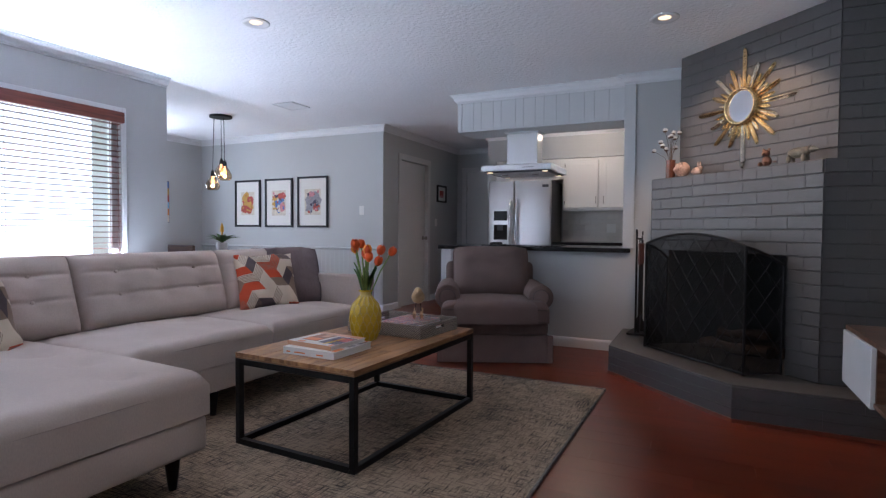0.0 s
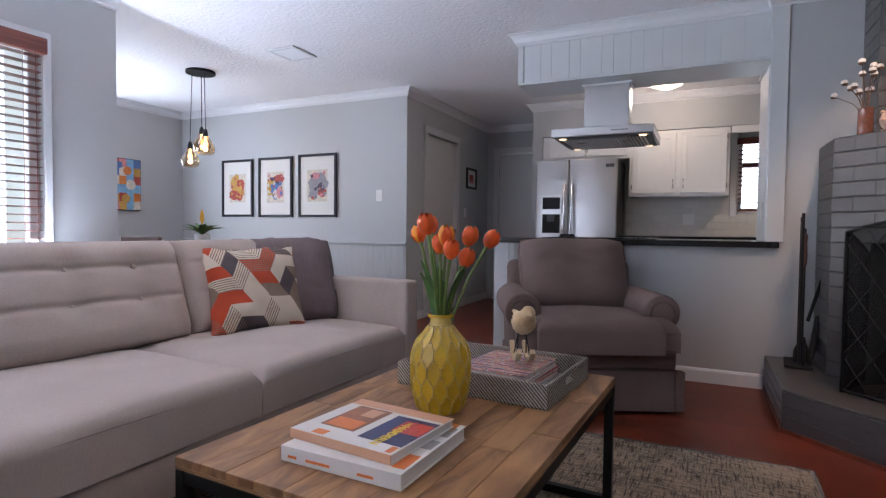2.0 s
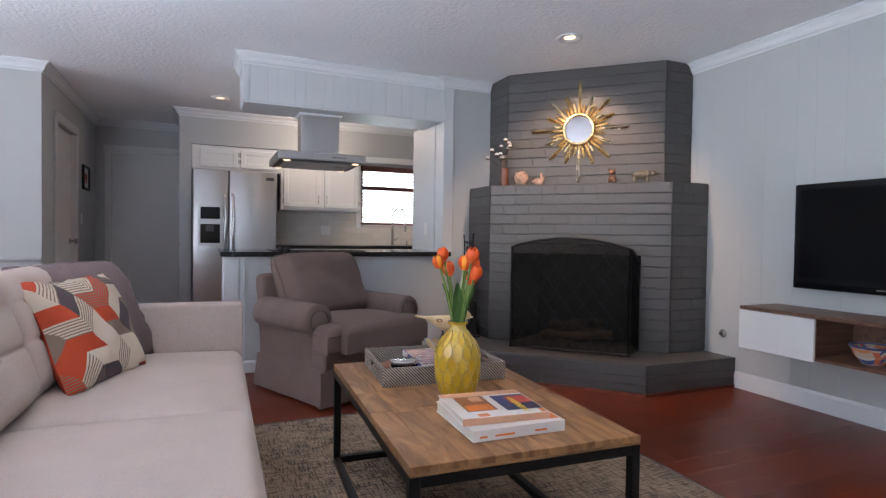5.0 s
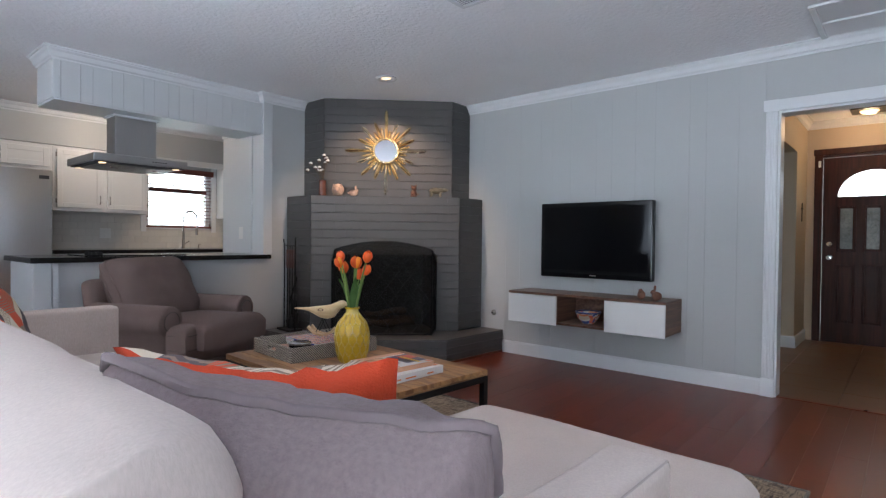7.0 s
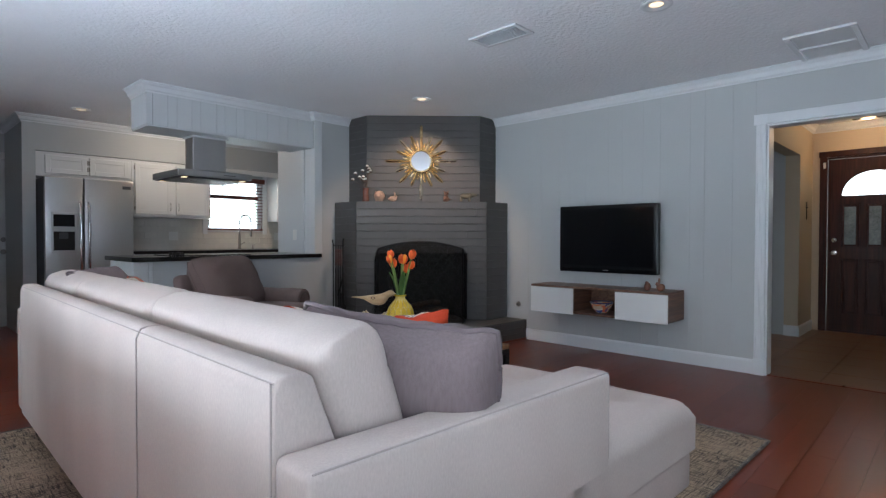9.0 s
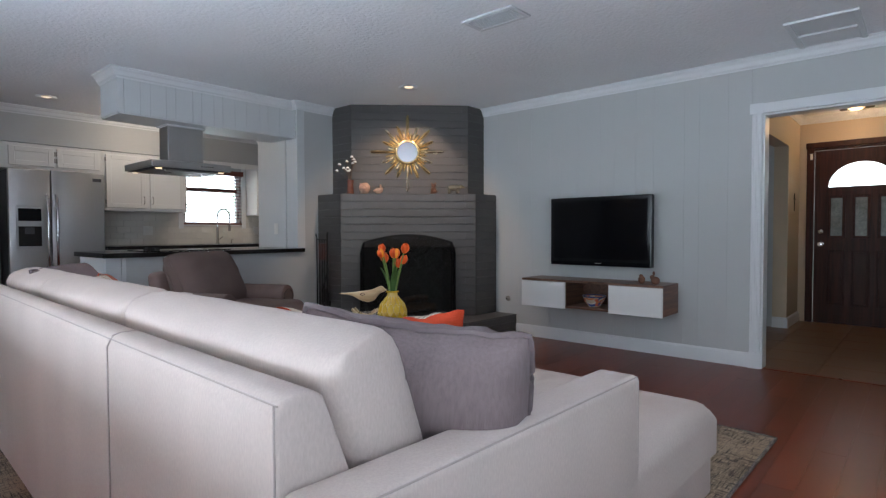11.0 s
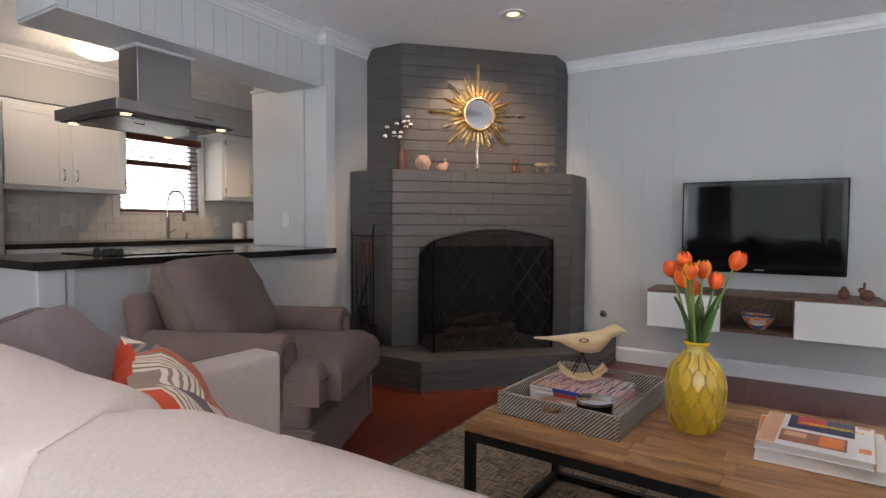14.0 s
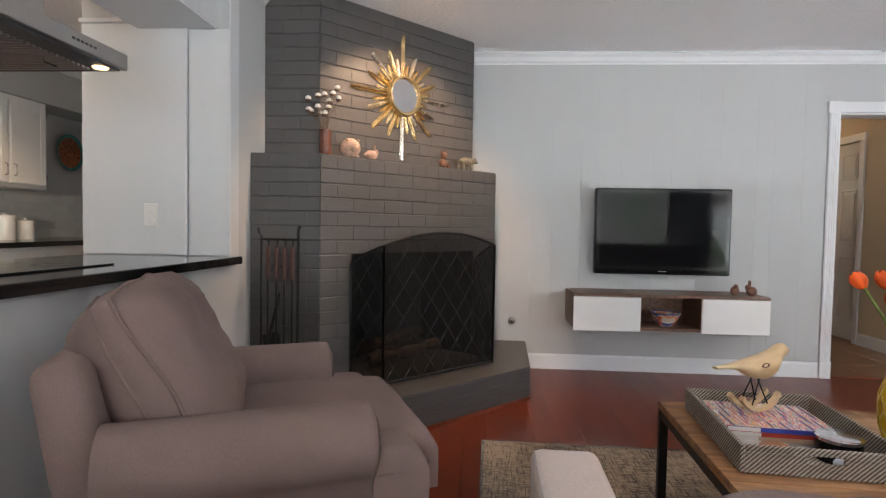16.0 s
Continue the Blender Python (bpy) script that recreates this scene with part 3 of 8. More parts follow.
# cased opening to the entry
trim = thing("opening_trim", "white painted wooden casing around the entry opening", "trim", kind="structure")
part("jamb", box(XE - 0.022, 1.36, 0, XE - 0.002, 1.435, 2.0, 0.004), TRIM, trim)
part("jamb", box(XE - 0.022, 0.175, 0, XE - 0.002, 0.25, 2.0, 0.004), TRIM, trim)
for k in range(4):
    part("reed", box(XE - 0.0255, 1.3665 + k * 0.017, 0.132, XE - 0.0215, 1.3775 + k * 0.017, 1.998, 0.0018, 1), TRIM, trim)
part("corner_block", box(XE - 0.031, 1.352, 1.998, XE - 0.0285, 1.448, 2.080, 0.001, 1), TRIM, trim)
part("head", box(XE - 0.028, 0.16, 2.0, XE - 0.002, 1.45, 2.078, 0.004), TRIM, trim)
part("lining", box(XE - 0.002, 1.345, 0, XE + 0.14, 1.36, 2.0), TRIM, trim)
part("lining", box(XE - 0.002, 0.25, 1.985, XE + 0.14, 1.345, 2.0), TRIM, trim)
part("block", box(XE - 0.03, 1.355, 0, XE - 0.022, 1.44, 0.13, 0.003), TRIM, trim)

# boxed beam over the bar, clad with boards
YM, YMB = 5.362, 5.765                           # front and back of the beam
soffit = thing("soffit_beam", "white boarded boxed beam over the kitchen bar", "soffit", kind="structure")
part("core", box(-1.865, YM + 0.010, 2.082, -0.2, YMB, H), SOFFIT, soffit)
part("underside", box(-1.868, YM + 0.002, 2.07, -0.213, YMB + 0.004, 2.081), SOFFIT, soffit)
edges = [-1.825, -1.70, -1.62, -1.49, -1.41, -1.26, -1.18, -1.065, -0.98, -0.86, -0.74, -0.60, -0.51, -0.38, -0.2]
for x0, x1 in zip(edges, edges[1:]):
    part("board", box(x0 + 0.0006, YM, 2.082, x1 - 0.0006, YM + 0.010, 2.37, 0.0016, 1), SOFFIT, soffit)
part("corner_board", box(-1.875, YM - 0.004, 2.082, -1.83, YM + 0.010, 2.37, 0.003, 1), SOFFIT, soffit)
part("end_board", box(-1.876, YM + 0.010, 2.082, -1.866, YMB, 2.37, 0.003, 1), SOFFIT, soffit)
post = thing("bar_post_trim", "white painted corner board at the end of the bar", "trim", kind="structure")
part("board", box(-0.235, YN - 0.012, 0.925, -0.14, YN - 0.002, 2.36, 0.003, 1), SOFFIT, post)
part("return_board", box(-0.212, YN, 0.926, -0.202, YN + 0.22, 2.069, 0.003, 1), SOFFIT, post)
part("inner_panel", box(-0.222, YN + 0.226, 0.926, -0.202, 6.07, 2.10, 0.004, 1), SOFFIT, post)
part("cap_moulding", box(-0.232, YN + 0.48, 2.10, -0.202, 6.08, 2.125, 0.004, 1), SOFFIT, post)
bar_panel = thing("bar_end_panel", "white painted end panel and pilaster of the kitchen bar", "panel", kind="structure")
part("panel", box(-2.005, YN + 0.0, 0, -1.992, 5.95, 0.885), SOFFIT, bar_panel)
part("pilaster", box(-2.012, YN - 0.014, 0, -1.90, YN - 0.002, 0.884, 0.004, 1), SOFFIT, bar_panel)
part("pilaster", box(-1.895, YN - 0.009, 0.0, -1.86, YN - 0.002, 0.884, 0.003, 1), SOFFIT, bar_panel)

# wainscot under the pictures
wain = thing("wainscot", "white-grey beadboard wainscot with a chair rail", "wainscot", kind="structure")
rail = sweep([(XH, YP, 0.80), (XD, YP, 0.80)], [(0, 0), (0.012, 0), (0.02, 0.012), (0.026, 0.024), (0.018, 0.036), (0, 0.04)])
part("chair_rail", rail, WALL, wain, smooth=40)
x = XH - 0.02
for k in range(44):
    part("bead_board", box(x - 0.0738, YP - 0.009, 0.095, x - 0.0007, YP - 0.001, 0.80, 0.0012, 1), WALL, wain)
    x -= 0.0745

# painted boards of the television wall
panelling = thing("wall_panelling", "pale grey painted vertical wall boards with fine grooves", "panelling", kind="structure")
ys = [1.437]
for k, w in enumerate((0.17, 0.22, 0.12, 0.26, 0.16, 0.2, 0.14, 0.24, 0.18, 0.12, 0.22, 0.16, 0.27, 0.13)):
    ys.append(ys[-1] + w)
for y0, y1 in zip(ys, ys[1:] + [4.08]):
    if y1 > y0:
        part("wall_board", box(XE - 0.0055, y0 + 0.0003, 0.12, XE - 0.0005, min(y1, 4.08) - 0.0003, 2.36, 0.0005, 1), WALL, panelling)

# ---- windows ----
def blind(name, m, w, h, label, slat=0.042, pitch=0.045, tilt=1, valance=0.09):
    """Venetian blind in the xz plane, hanging from z=0 down, its room side to -y."""
    t = thing(name, label, "blind", m)
    part("valance", box(-w / 2 - 0.02, -0.045, -valance, w / 2 + 0.02, 0.0, 0.0, 0.006), BLIND, t, "dark red-brown wooden valance")
    part("bottom_rail", box(-w / 2, -0.02, -h, w / 2, 0.032, -h + 0.022, 0.005), BLIND, t)
    n = int((h - valance - 0.03) / pitch)
    sl = box(-w / 2, -slat / 2, -0.0016, w / 2, slat / 2, 0.0016)
    first = None
    for k in range(n):
        if first is None:
            first = part("slat", sl, BLIND, t)
            ob = first
        else:
            ob = new("slat", first.data)
            ob.parent = t
        ob.matrix_basis = pose(0, 0.006, -valance - 0.012 - k * pitch, tilt, 0, 0)
    count = max(2, round(w / 0.8) + 1)
    for k in range(count):
        xx = -w / 2 + 0.1 + (w - 0.2) * k / (count - 1)
        part("cord", tube([(xx, -0.024, -valance), (xx, -0.024, -h + 0.02)], 0.0018, 5), CORD, t)
    cord = part("pull_cord", tube([(w / 2 - 0.05, -0.05, -valance), (w / 2 - 0.045, -0.05, -h * 0.93)], 0.002, 5), CORD, t)
    part("tassel", lathe([(0, 0.02), (0.006, 0.015), (0.009, -0.015), (0, -0.02)], 8, at=(w / 2 - 0.045, -0.05, -h * 0.95)), CORD, cord)
    return t


def window(name, m, w, h, label, mullions=(0.0,), rail=True):
    """Frame, sashes and panes in the xz plane, centred, room side to -y."""
    t = thing(name, label, "window", m, kind="structure")
    for x0, x1, z0, z1 in ((-w / 2, -w / 2 + 0.05, -h / 2, h / 2), (w / 2 - 0.05, w / 2, -h / 2, h / 2), (-w / 2 + 0.05, w / 2 - 0.05, h / 2 - 0.05, h / 2), (-w / 2 + 0.05, w / 2 - 0.05, -h / 2, -h / 2 + 0.05)):
        part("window_frame", box(x0, 0.05, z0, x1, 0.11, z1, 0.004, 1), TRIM, t)
    for xx in mullions:
        part("mullion", box(xx - 0.025, 0.055, -h / 2 + 0.05, xx + 0.025, 0.105, h / 2 - 0.05, 0.004, 1), TRIM, t)
    if rail:
        part("meeting_rail", box(-w / 2 + 0.05, 0.052, -0.022, w / 2 - 0.05, 0.10, 0.022, 0.004, 1), TRIM, t)
    pane = part("pane", box(-w / 2 + 0.05, 0.078, -h / 2 + 0.05, w / 2 - 0.05, 0.083, h / 2 - 0.05), PANE, t)
    pane.visible_shadow = False
    return t


def turned(x, y, z, rz):
    return pose(x, y, z, 0, 0, rz)


window("window_1", turned(XW, 2.0, 1.3825, 90), 2.5, 1.325, "wide white-framed living room window with daylight behind blinds", (0.0,), False)
sill = structure("window_sill", box(XW - 0.05, 0.70, 0.70, XW + 0.045, 3.30, 0.725, 0.006), TRIM, "white painted window sill", "sill")
casing = thing("window_casing", "white painted casing round the living room window", "trim", kind="structure")
part("side_casing", box(XW + 0.001, 3.25, 0.725, XW + 0.018, 3.29, 2.085, 0.004, 1), TRIM, casing)
part("side_casing", box(XW + 0.001, 0.71, 0.725, XW + 0.018, 0.75, 2.085, 0.004, 1), TRIM, casing)
part("head_casing", box(XW + 0.001, 0.75, 2.045, XW + 0.018, 3.25, 2.085, 0.004, 1), TRIM, casing)
blind("window_blind", turned(XW + 0.012, 2.0, 2.04, 90), 2.46, 1.28, "dark red-brown wooden venetian blind, slats open, over the living room window", tilt=-6)
window("window_2", turned(XW, -0.45, 1.025, 90), 1.2, 2.05, "white-framed glazed patio door", (0.0,), False)
window("window_3", turned(XD, 4.55, 1.425, 90), 1.2, 1.25, "white-framed dining room window")
window("window_4", turned(0.16, YB, 1.585, 0), 0.84, 0.79, "small white-framed window over the kitchen sink", (), False)
blind("kitchen_blind", turned(0.16, YB - 0.012, 1.975, 0), 0.82, 0.77, "dark red-brown wooden blind, half open, over the kitchen sink", 0.045, 0.046, -8, 0.07)
part("meeting_rail", box(-0.37, 0.03, 0.085, 0.37, 0.075, 0.125, 0.004, 1), BLIND, bpy.data.objects["window_4"], "dark brown meeting rail")
kc = thing("kitchen_window_casing", "white painted casing of the kitchen window", "trim", kind="structure")
part("casing", box(0.58, YB - 0.015, 1.15, 0.645, YB - 0.002, 2.055, 0.003, 1), TRIM, kc)
part("casing", box(-0.325, YB - 0.015, 1.15, -0.26, YB - 0.002, 2.055, 0.003, 1), TRIM, kc)
part("header_board", box(-0.335, YK + 0.0, 1.985, 0.65, YK + 0.02, 2.058, 0.003, 1), CABINET, kc)

# ---- doors ----
def casing_y(name, xf, y0, y1, z1, d):
    """White casing round a door in a wall along y; d is the way into the room."""
    t = thing(name, "grey-white painted door casing", "trim", kind="structure")
    for a, b in ((y0 - 0.075, y0), (y1, y1 + 0.075)):
        part("jamb", box(min(xf + d * 0.002, xf + d * 0.02), a, 0, max(xf + d * 0.002, xf + d * 0.02), b, z1 + 0.0, 0.004, 1), DOOR, t)
    part("head", box(min(xf + d * 0.002, xf + d * 0.024), y0 - 0.085, z1, max(xf + d * 0.002, xf + d * 0.024), y1 + 0.085, z1 + 0.08, 0.004, 1), DOOR, t)
    return t


def knob(parent, x, y, z, axis, d, mat=NICKEL):
    """A round door knob with its rose."""
    b = lathe([(0, 0), (0.032, 0), (0.03, 0.006), (0.012, 0.01), (0.011, 0.035), (0.024, 0.042), (0.029, 0.055), (0.024, 0.068), (0, 0.072)], 16)
    turn = pose(0, 0, 0, 0, 90 * d, 0) if axis == "x" else pose(0, 0, 0, -90 * d, 0, 0)
    return part("door_knob", moved(b, Matrix.Translation((x, y, z)) @ turn), mat, parent, "dark round metal knob", smooth=40)


casing_y("door_casing_1", XH, D1[0], D1[1], D1[3], 1)
d1 = thing("door_1", "flat white-grey hall door, closed, with a dark knob", "door", kind="structure")
part("leaf", box(XH - 0.075, D1[0] + 0.004, 0.0005, XH - 0.035, D1[1] - 0.004, D1[3] - 0.004, 0.003, 1), DOOR, d1)
part("jamb_lining", box(XH - 0.12, D1[0], 0, XH + 0.002, D1[0] + 0.003, D1[3]), DOOR, d1)
part("jamb_lining", box(XH - 0.12, D1[1] - 0.003, 0, XH + 0.002, D1[1], D1[3]), DOOR, d1)
knob(d1, XH - 0.035, D1[1] - 0.07, 0.96, "x", 1)
c2 = thing("door_casing_2", "grey-white painted door casing at the hall's end", "trim", kind="structure")
part("jamb", box(D2[0] - 0.07, YD2 - 0.02, 0, D2[0], YD2 - 0.002, 2.05, 0.004, 1), DOOR, c2)
part("jamb", box(D2[1], YD2 - 0.02, 0, D2[1] + 0.055, YD2 - 0.002, 2.05, 0.004, 1), DOOR, c2)
part("head", box(D2[0] - 0.08, YD2 - 0.024, 2.05, D2[1] + 0.055, YD2 - 0.002, 2.13, 0.004, 1), DOOR, c2)
d2 = thing("door_2", "flat white-grey door with dark knob and deadbolt, closed", "door", kind="structure")
part("leaf", box(D2[0] + 0.004, YD2 + 0.02, 0.0005, D2[1] - 0.004, YD2 + 0.06, 2.046, 0.003, 1), DOOR, d2)
knob(d2, D2[1] - 0.08, YD2 + 0.02, 0.92, "y", -1)
part("deadbolt", moved(lathe([(0, 0), (0.03, 0), (0.03, 0.012), (0.014, 0.018), (0, 0.02)], 16), Matrix.Translation((D2[1] - 0.08, YD2 + 0.02, 1.07)) @ pose(0, 0, 0, 90)), NICKEL, d2, smooth=40)
for zz in (0.35, 1.72):
    part("hinge", box(D2[0] - 0.006, YD2 + 0.008, zz, D2[0] + 0.008, YD2 + 0.02, zz + 0.09), NICKEL, d2)

# ---- the living room: fireplace ----
ML, MR = Vector((0.035, 4.90)), Vector((1.015, 3.92))
UL, UR = Vector((0.233, 4.968)), Vector((1.107, 4.094))
HL, HR = Vector((-0.215, 4.48)), Vector((0.575, 3.69))
INW = Vector((0.7071, 0.7071))
FACE = (MR - ML).normalized()
fire = thing("fireplace", "corner brick fireplace painted dark grey, with raised hearth and mantel ledge", "fireplace", kind="structure")
a, b = ML + FACE * 0.20, ML + FACE * 1.18
a2, b2 = ML + FACE * 0.32 + INW * 0.42, ML + FACE * 1.06 + INW * 0.42
corner = (XE - 0.001, YN - 0.001)
part("lower_core", prism([(ML.x, YN - 0.001), tuple(ML), tuple(a), tuple(a2), tuple(b2), tuple(b), tuple(MR), (XE - 0.001, MR.y), corner], 0.2, 0.935), MORTAR, fire)
part("lintel_core", prism([(ML.x, YN - 0.001), tuple(ML), tuple(MR), (XE - 0.001, MR.y), corner], 0.935, 1.487), MORTAR, fire)
part("chimney_breast", prism([(UL.x, YN - 0.001), tuple(UL), tuple(UR), (XE - 0.001, UR.y), corner], 1.487, H - 0.001), MORTAR, fire)
part("hearth_slab", prism([(HL.x, YN - 0.001), tuple(HL), tuple(HR), (XE - 0.001, 3.655), corner], 0.0, 0.20), MORTAR, fire)
part("hearth_top", prism([(HL.x - 0.006, YN - 0.001), (HL.x - 0.006, HL.y - 0.003), (HR.x - 0.003, HR.y - 0.008), (XE - 0.001, 3.647), corner], 0.20, 0.213, bevel=0.005), BRICK, fire, "dark grey painted hearth top")
fb = bmesh.new()
for p, q in ((a, a2), (a2, b2), (b2, b)):
    d = (q - p).normalized()
    nn = Vector((d.y, -d.x)) * 0.006 * (-1)
    prism([tuple(p), tuple(q), tuple(q + nn), tuple(p + nn)], 0.214, 0.932, bm=fb)
part("firebox_lining", fb, SOOT, fire, "soot-black firebox")
COURSE, LONG = 0.0792, 0.213
BRICK_MESH = {}


def brick_mesh(length, h):
    key = (round(length, 3), round(h, 3))
    if key not in BRICK_MESH:
        bm = box(0.0007, -0.005, 0.0022, length - 0.0007, 0.02, h - 0.0022)
        bmesh.ops.bevel(bm, geom=[e for e in bm.edges if abs(e.verts[0].co.x - e.verts[1].co.x) > 0.01 and e.verts[0].co.y < 0], offset=0.003, segments=1, profile=0.5, affect="EDGES")
        me = bpy.data.meshes.new("brick")
        bm.to_mesh(me)
        bm.free()
        me.materials.append(BRICK)
        BRICK_MESH[key] = me
    return BRICK_MESH[key]


def brick_face(parent, p, q, z0, rows, h=COURSE, length=LONG, holes=(), shift=0.5):
    """Courses of bricks on the face from p to q (seen with p at left)."""
    span = (q - p).length
    d = (q - p).normalized()
    ang = math.degrees(math.atan2(d.y, d.x))
    for r in range(rows):
        u = -length * (shift if r % 2 else 0)
        while u < span - 0.01:
            u0, u1 = max(u, 0), min(u + length, span)
            zc = z0 + (r + 0.5) * h
            for h0, h1, hz0, hz1 in holes:
                if hz0 < zc < hz1:
                    if u0 >= h0 and u1 <= h1:
                        u0 = u1
                    elif u0 < h0 < u1:
                        u1 = h0
                    elif u0 < h1 < u1:
                        u0 = h1
            if u1 - u0 > 0.03:
                ob = new("brick", brick_mesh(u1 - u0, h))
                ob.parent = parent
                at = p + d * u0
                ob.matrix_basis = pose(at.x, at.y, z0 + r * h + random.uniform(-0.001, 0.001), 0, random.uniform(-0.25, 0.25), ang)
            u += length


hole = ((0.20, 1.18, 0.0, 0.93),)
brick_face(fire, ML, MR, 0.218, 15, holes=hole)
brick_face(fire, ML, MR, 0.218 + 15 * COURSE, 1, 0.078, 0.106)
brick_face(fire, Vector((ML.x, YN)), ML, 0.218, 15)
brick_face(fire, Vector((ML.x, YN)), ML, 0.218 + 15 * COURSE, 1, 0.078, 0.106)
brick_face(fire, MR, Vector((XE, MR.y)), 0.218, 15)
brick_face(fire, MR, Vector((XE, MR.y)), 0.218 + 15 * COURSE, 1, 0.078, 0.106)
brick_face(fire, UL, UR, 1.49, 12, 0.0788)
brick_face(fire, Vector((UL.x, YN)), UL, 1.49, 12, 0.0788)
brick_face(fire, UR, Vector((XE, UR.y)), 1.49, 12, 0.0788)
for p, q in ((Vector((HL.x, YN)), HL), (HL, HR), (HR, Vector((XE, 3.655)))):
    brick_face(fire, p, q, 0.02, 1, 0.058, 0.42)
    brick_face(fire, p, q, 0.078, 1, 0.058, 0.42, shift=0.0)
    brick_face(fire, p, q, 0.136, 1, 0.064, 0.6)
REDWOOD = timber("shoe_moulding", (0.24, 0.055, 0.025), (0.15, 0.03, 0.014), (2, 20, 20), 0.3, 0.05)
structure("hearth_shoe_moulding", sweep([(XE, 3.645, 0), (HR.x - 0.004, HR.y - 0.011, 0), (HL.x - 0.009, HL.y - 0.004, 0), (HL.x - 0.009, YN, 0)], [(0, 0), (0, 0.022), (-0.009, 0.02), (-0.016, 0.012), (-0.018, 0)]), REDWOOD, "reddish wood quarter-round along the hearth", "moulding", 40)
logs = thing("gas_logs", "charred grey-brown log set in the firebox", "fire logs", Matrix.Translation((0.72, 4.60, 0.214)))
LOG = material("charred_log", (0.10, 0.065, 0.045), 0.95, vary=0.5, scale=14, bump=0.9, bump_scale=30)
part("grate", box(-0.06, -0.06, 0, 0.06, 0.06, 0.03), IRON, logs)
for k, (dx, dy, dz, ln, r, tilt) in enumerate(((-0.10, -0.10, 0.06, 0.56, 0.042, 3), (0.0, 0.0, 0.075, 0.50, 0.05, -4), (-0.04, -0.04, 0.15, 0.40, 0.036, 8))):
    pts = [((t - 0.5) * ln * 0.7071 + dx, -(t - 0.5) * ln * 0.7071 + dy, dz + (t - 0.5) * ln * math.sin(radians(tilt)) + 0.01 * math.sin(t * 9 + k)) for t in [j / 7 for j in range(8)]]
    part("log", tube(pts, r, 10, taper=[r * (0.85 + 0.2 * math.sin(j * 2.1 + k)) for j in range(8)]), LOG, logs, smooth=50)

# fire screen: three folding panels of mesh in black iron
MESH_M = bpy.data.materials.new("wire_mesh")
MESH_M.use_nodes = True
tree = MESH_M.node_tree
tr = tree.nodes.new("ShaderNodeBsdfTransparent")
mxs = tree.nodes.new("ShaderNodeMixShader")
mxs.inputs[0].default_value = 0.74
tree.nodes["Principled BSDF"].inputs["Base Color"].default_value = (0.012, 0.012, 0.012, 1)
tree.nodes["Principled BSDF"].inputs["Roughness"].default_value = 0.9
tree.nodes["Principled BSDF"].inputs["Specular IOR Level"].default_value = 0.1
tree.links.new(tr.outputs[0], mxs.inputs[1])
tree.links.new(tree.nodes["Principled BSDF"].outputs[0], mxs.inputs[2])
tree.links.new(mxs.outputs[0], tree.nodes["Material Output"].inputs[0])
screen = thing("fire_screen", "black iron folding fire screen with arched top and diamond lattice", "fire screen")
S0, S1 = Vector((0.030, 4.538)), Vector((0.640, 3.925))
W0, W1 = Vector((0.165, 4.752)), Vector((0.845, 4.052))


def screen_panel(p, q, top_p, top_q, rise, name):
    z0 = 0.216
    w = (q - p).length
    d = (q - p).normalized()
    n = 12

    def top(t):
        return top_p + (top_q - top_p) * t + rise * (1 - (2 * t - 1) ** 2)

    pts = [(p.x + d.x * w * t, p.y + d.y * w * t, top(t)) for t in [k / n for k in range(n + 1)]]
    fr = tube([(p.x, p.y, z0), (p.x, p.y, top(0))], 0.0085, 6)
    tube([(q.x, q.y, z0), (q.x, q.y, top(1))], 0.0085, 6, bm=fr)
    tube([(p.x, p.y, z0 + 0.012), (q.x, q.y, z0 + 0.012)], 0.0085, 6, bm=fr)
    tube(pts, 0.0085, 6, bm=fr)
    pan = part(name, fr, IRON, screen, smooth=50)
    net = bmesh.new()
    lo = [net.verts.new((x, y, z0 + 0.01)) for x, y, z in pts]
    hi = [net.verts.new(c) for c in pts]
    for k in range(n):
        net.faces.new((lo[k], lo[k + 1], hi[k + 1], hi[k]))
    part("mesh", net, MESH_M, pan, "fine black wire mesh")
    lat = bmesh.new()
    step = 0.135
    hmax = max(c[2] for c in pts) - z0
    for sgn in (1, -1):
        c = -hmax * 0.8
        while c < w + hmax * 0.8:
            run = []
            for k in range(41):
                z = hmax * k / 40
                u = c + sgn * z * 0.75
                if 0 <= u <= w and z + z0 <= top(u / w):
                    run.append((p.x + d.x * u, p.y + d.y * u, z0 + z))
            if len(run) > 2:
                tube([run[0], run[-1]], 0.0025, 4, bm=lat)
            c += step
    part("lattice", lat, IRON, pan, "black diamond lattice")
    return pan


screen_panel(S0, S1, 0.985, 0.985, 0.075, "front_panel")
screen_panel(W0, S0, 0.875, 0.985, 0.012, "left_wing")
screen_panel(S1, W1, 0.985, 0.875, 0.012, "right_wing")

# fire tools
tools = thing("fireplace_tools", "black iron fireplace tool set with wooden-grip handles on a stand", "fire tools", pose(-0.072, 5.085, 0.214, 0, 0, 84))
stand = part("stand", box(-0.12, -0.07, 0, 0.12, 0.07, 0.02, 0.006), IRON, tools)
GRIP = material("tool_grip", (0.09, 0.035, 0.028), 0.5)
part("post", tube([(-0.105, 0, 0.02), (-0.105, 0, 0.85), (-0.115, 0, 0.875)], 0.008, 8), IRON, tools, smooth=60)
part("post", tube([(0.105, 0, 0.02), (0.105, 0, 0.82), (0.118, 0, 0.83), (0.122, 0, 0.86)], 0.006, 8), IRON, tools, smooth=60)
part("cross_bar", tube([(-0.105, 0, 0.80), (0.105, 0, 0.80)], 0.006, 8), IRON, tools)
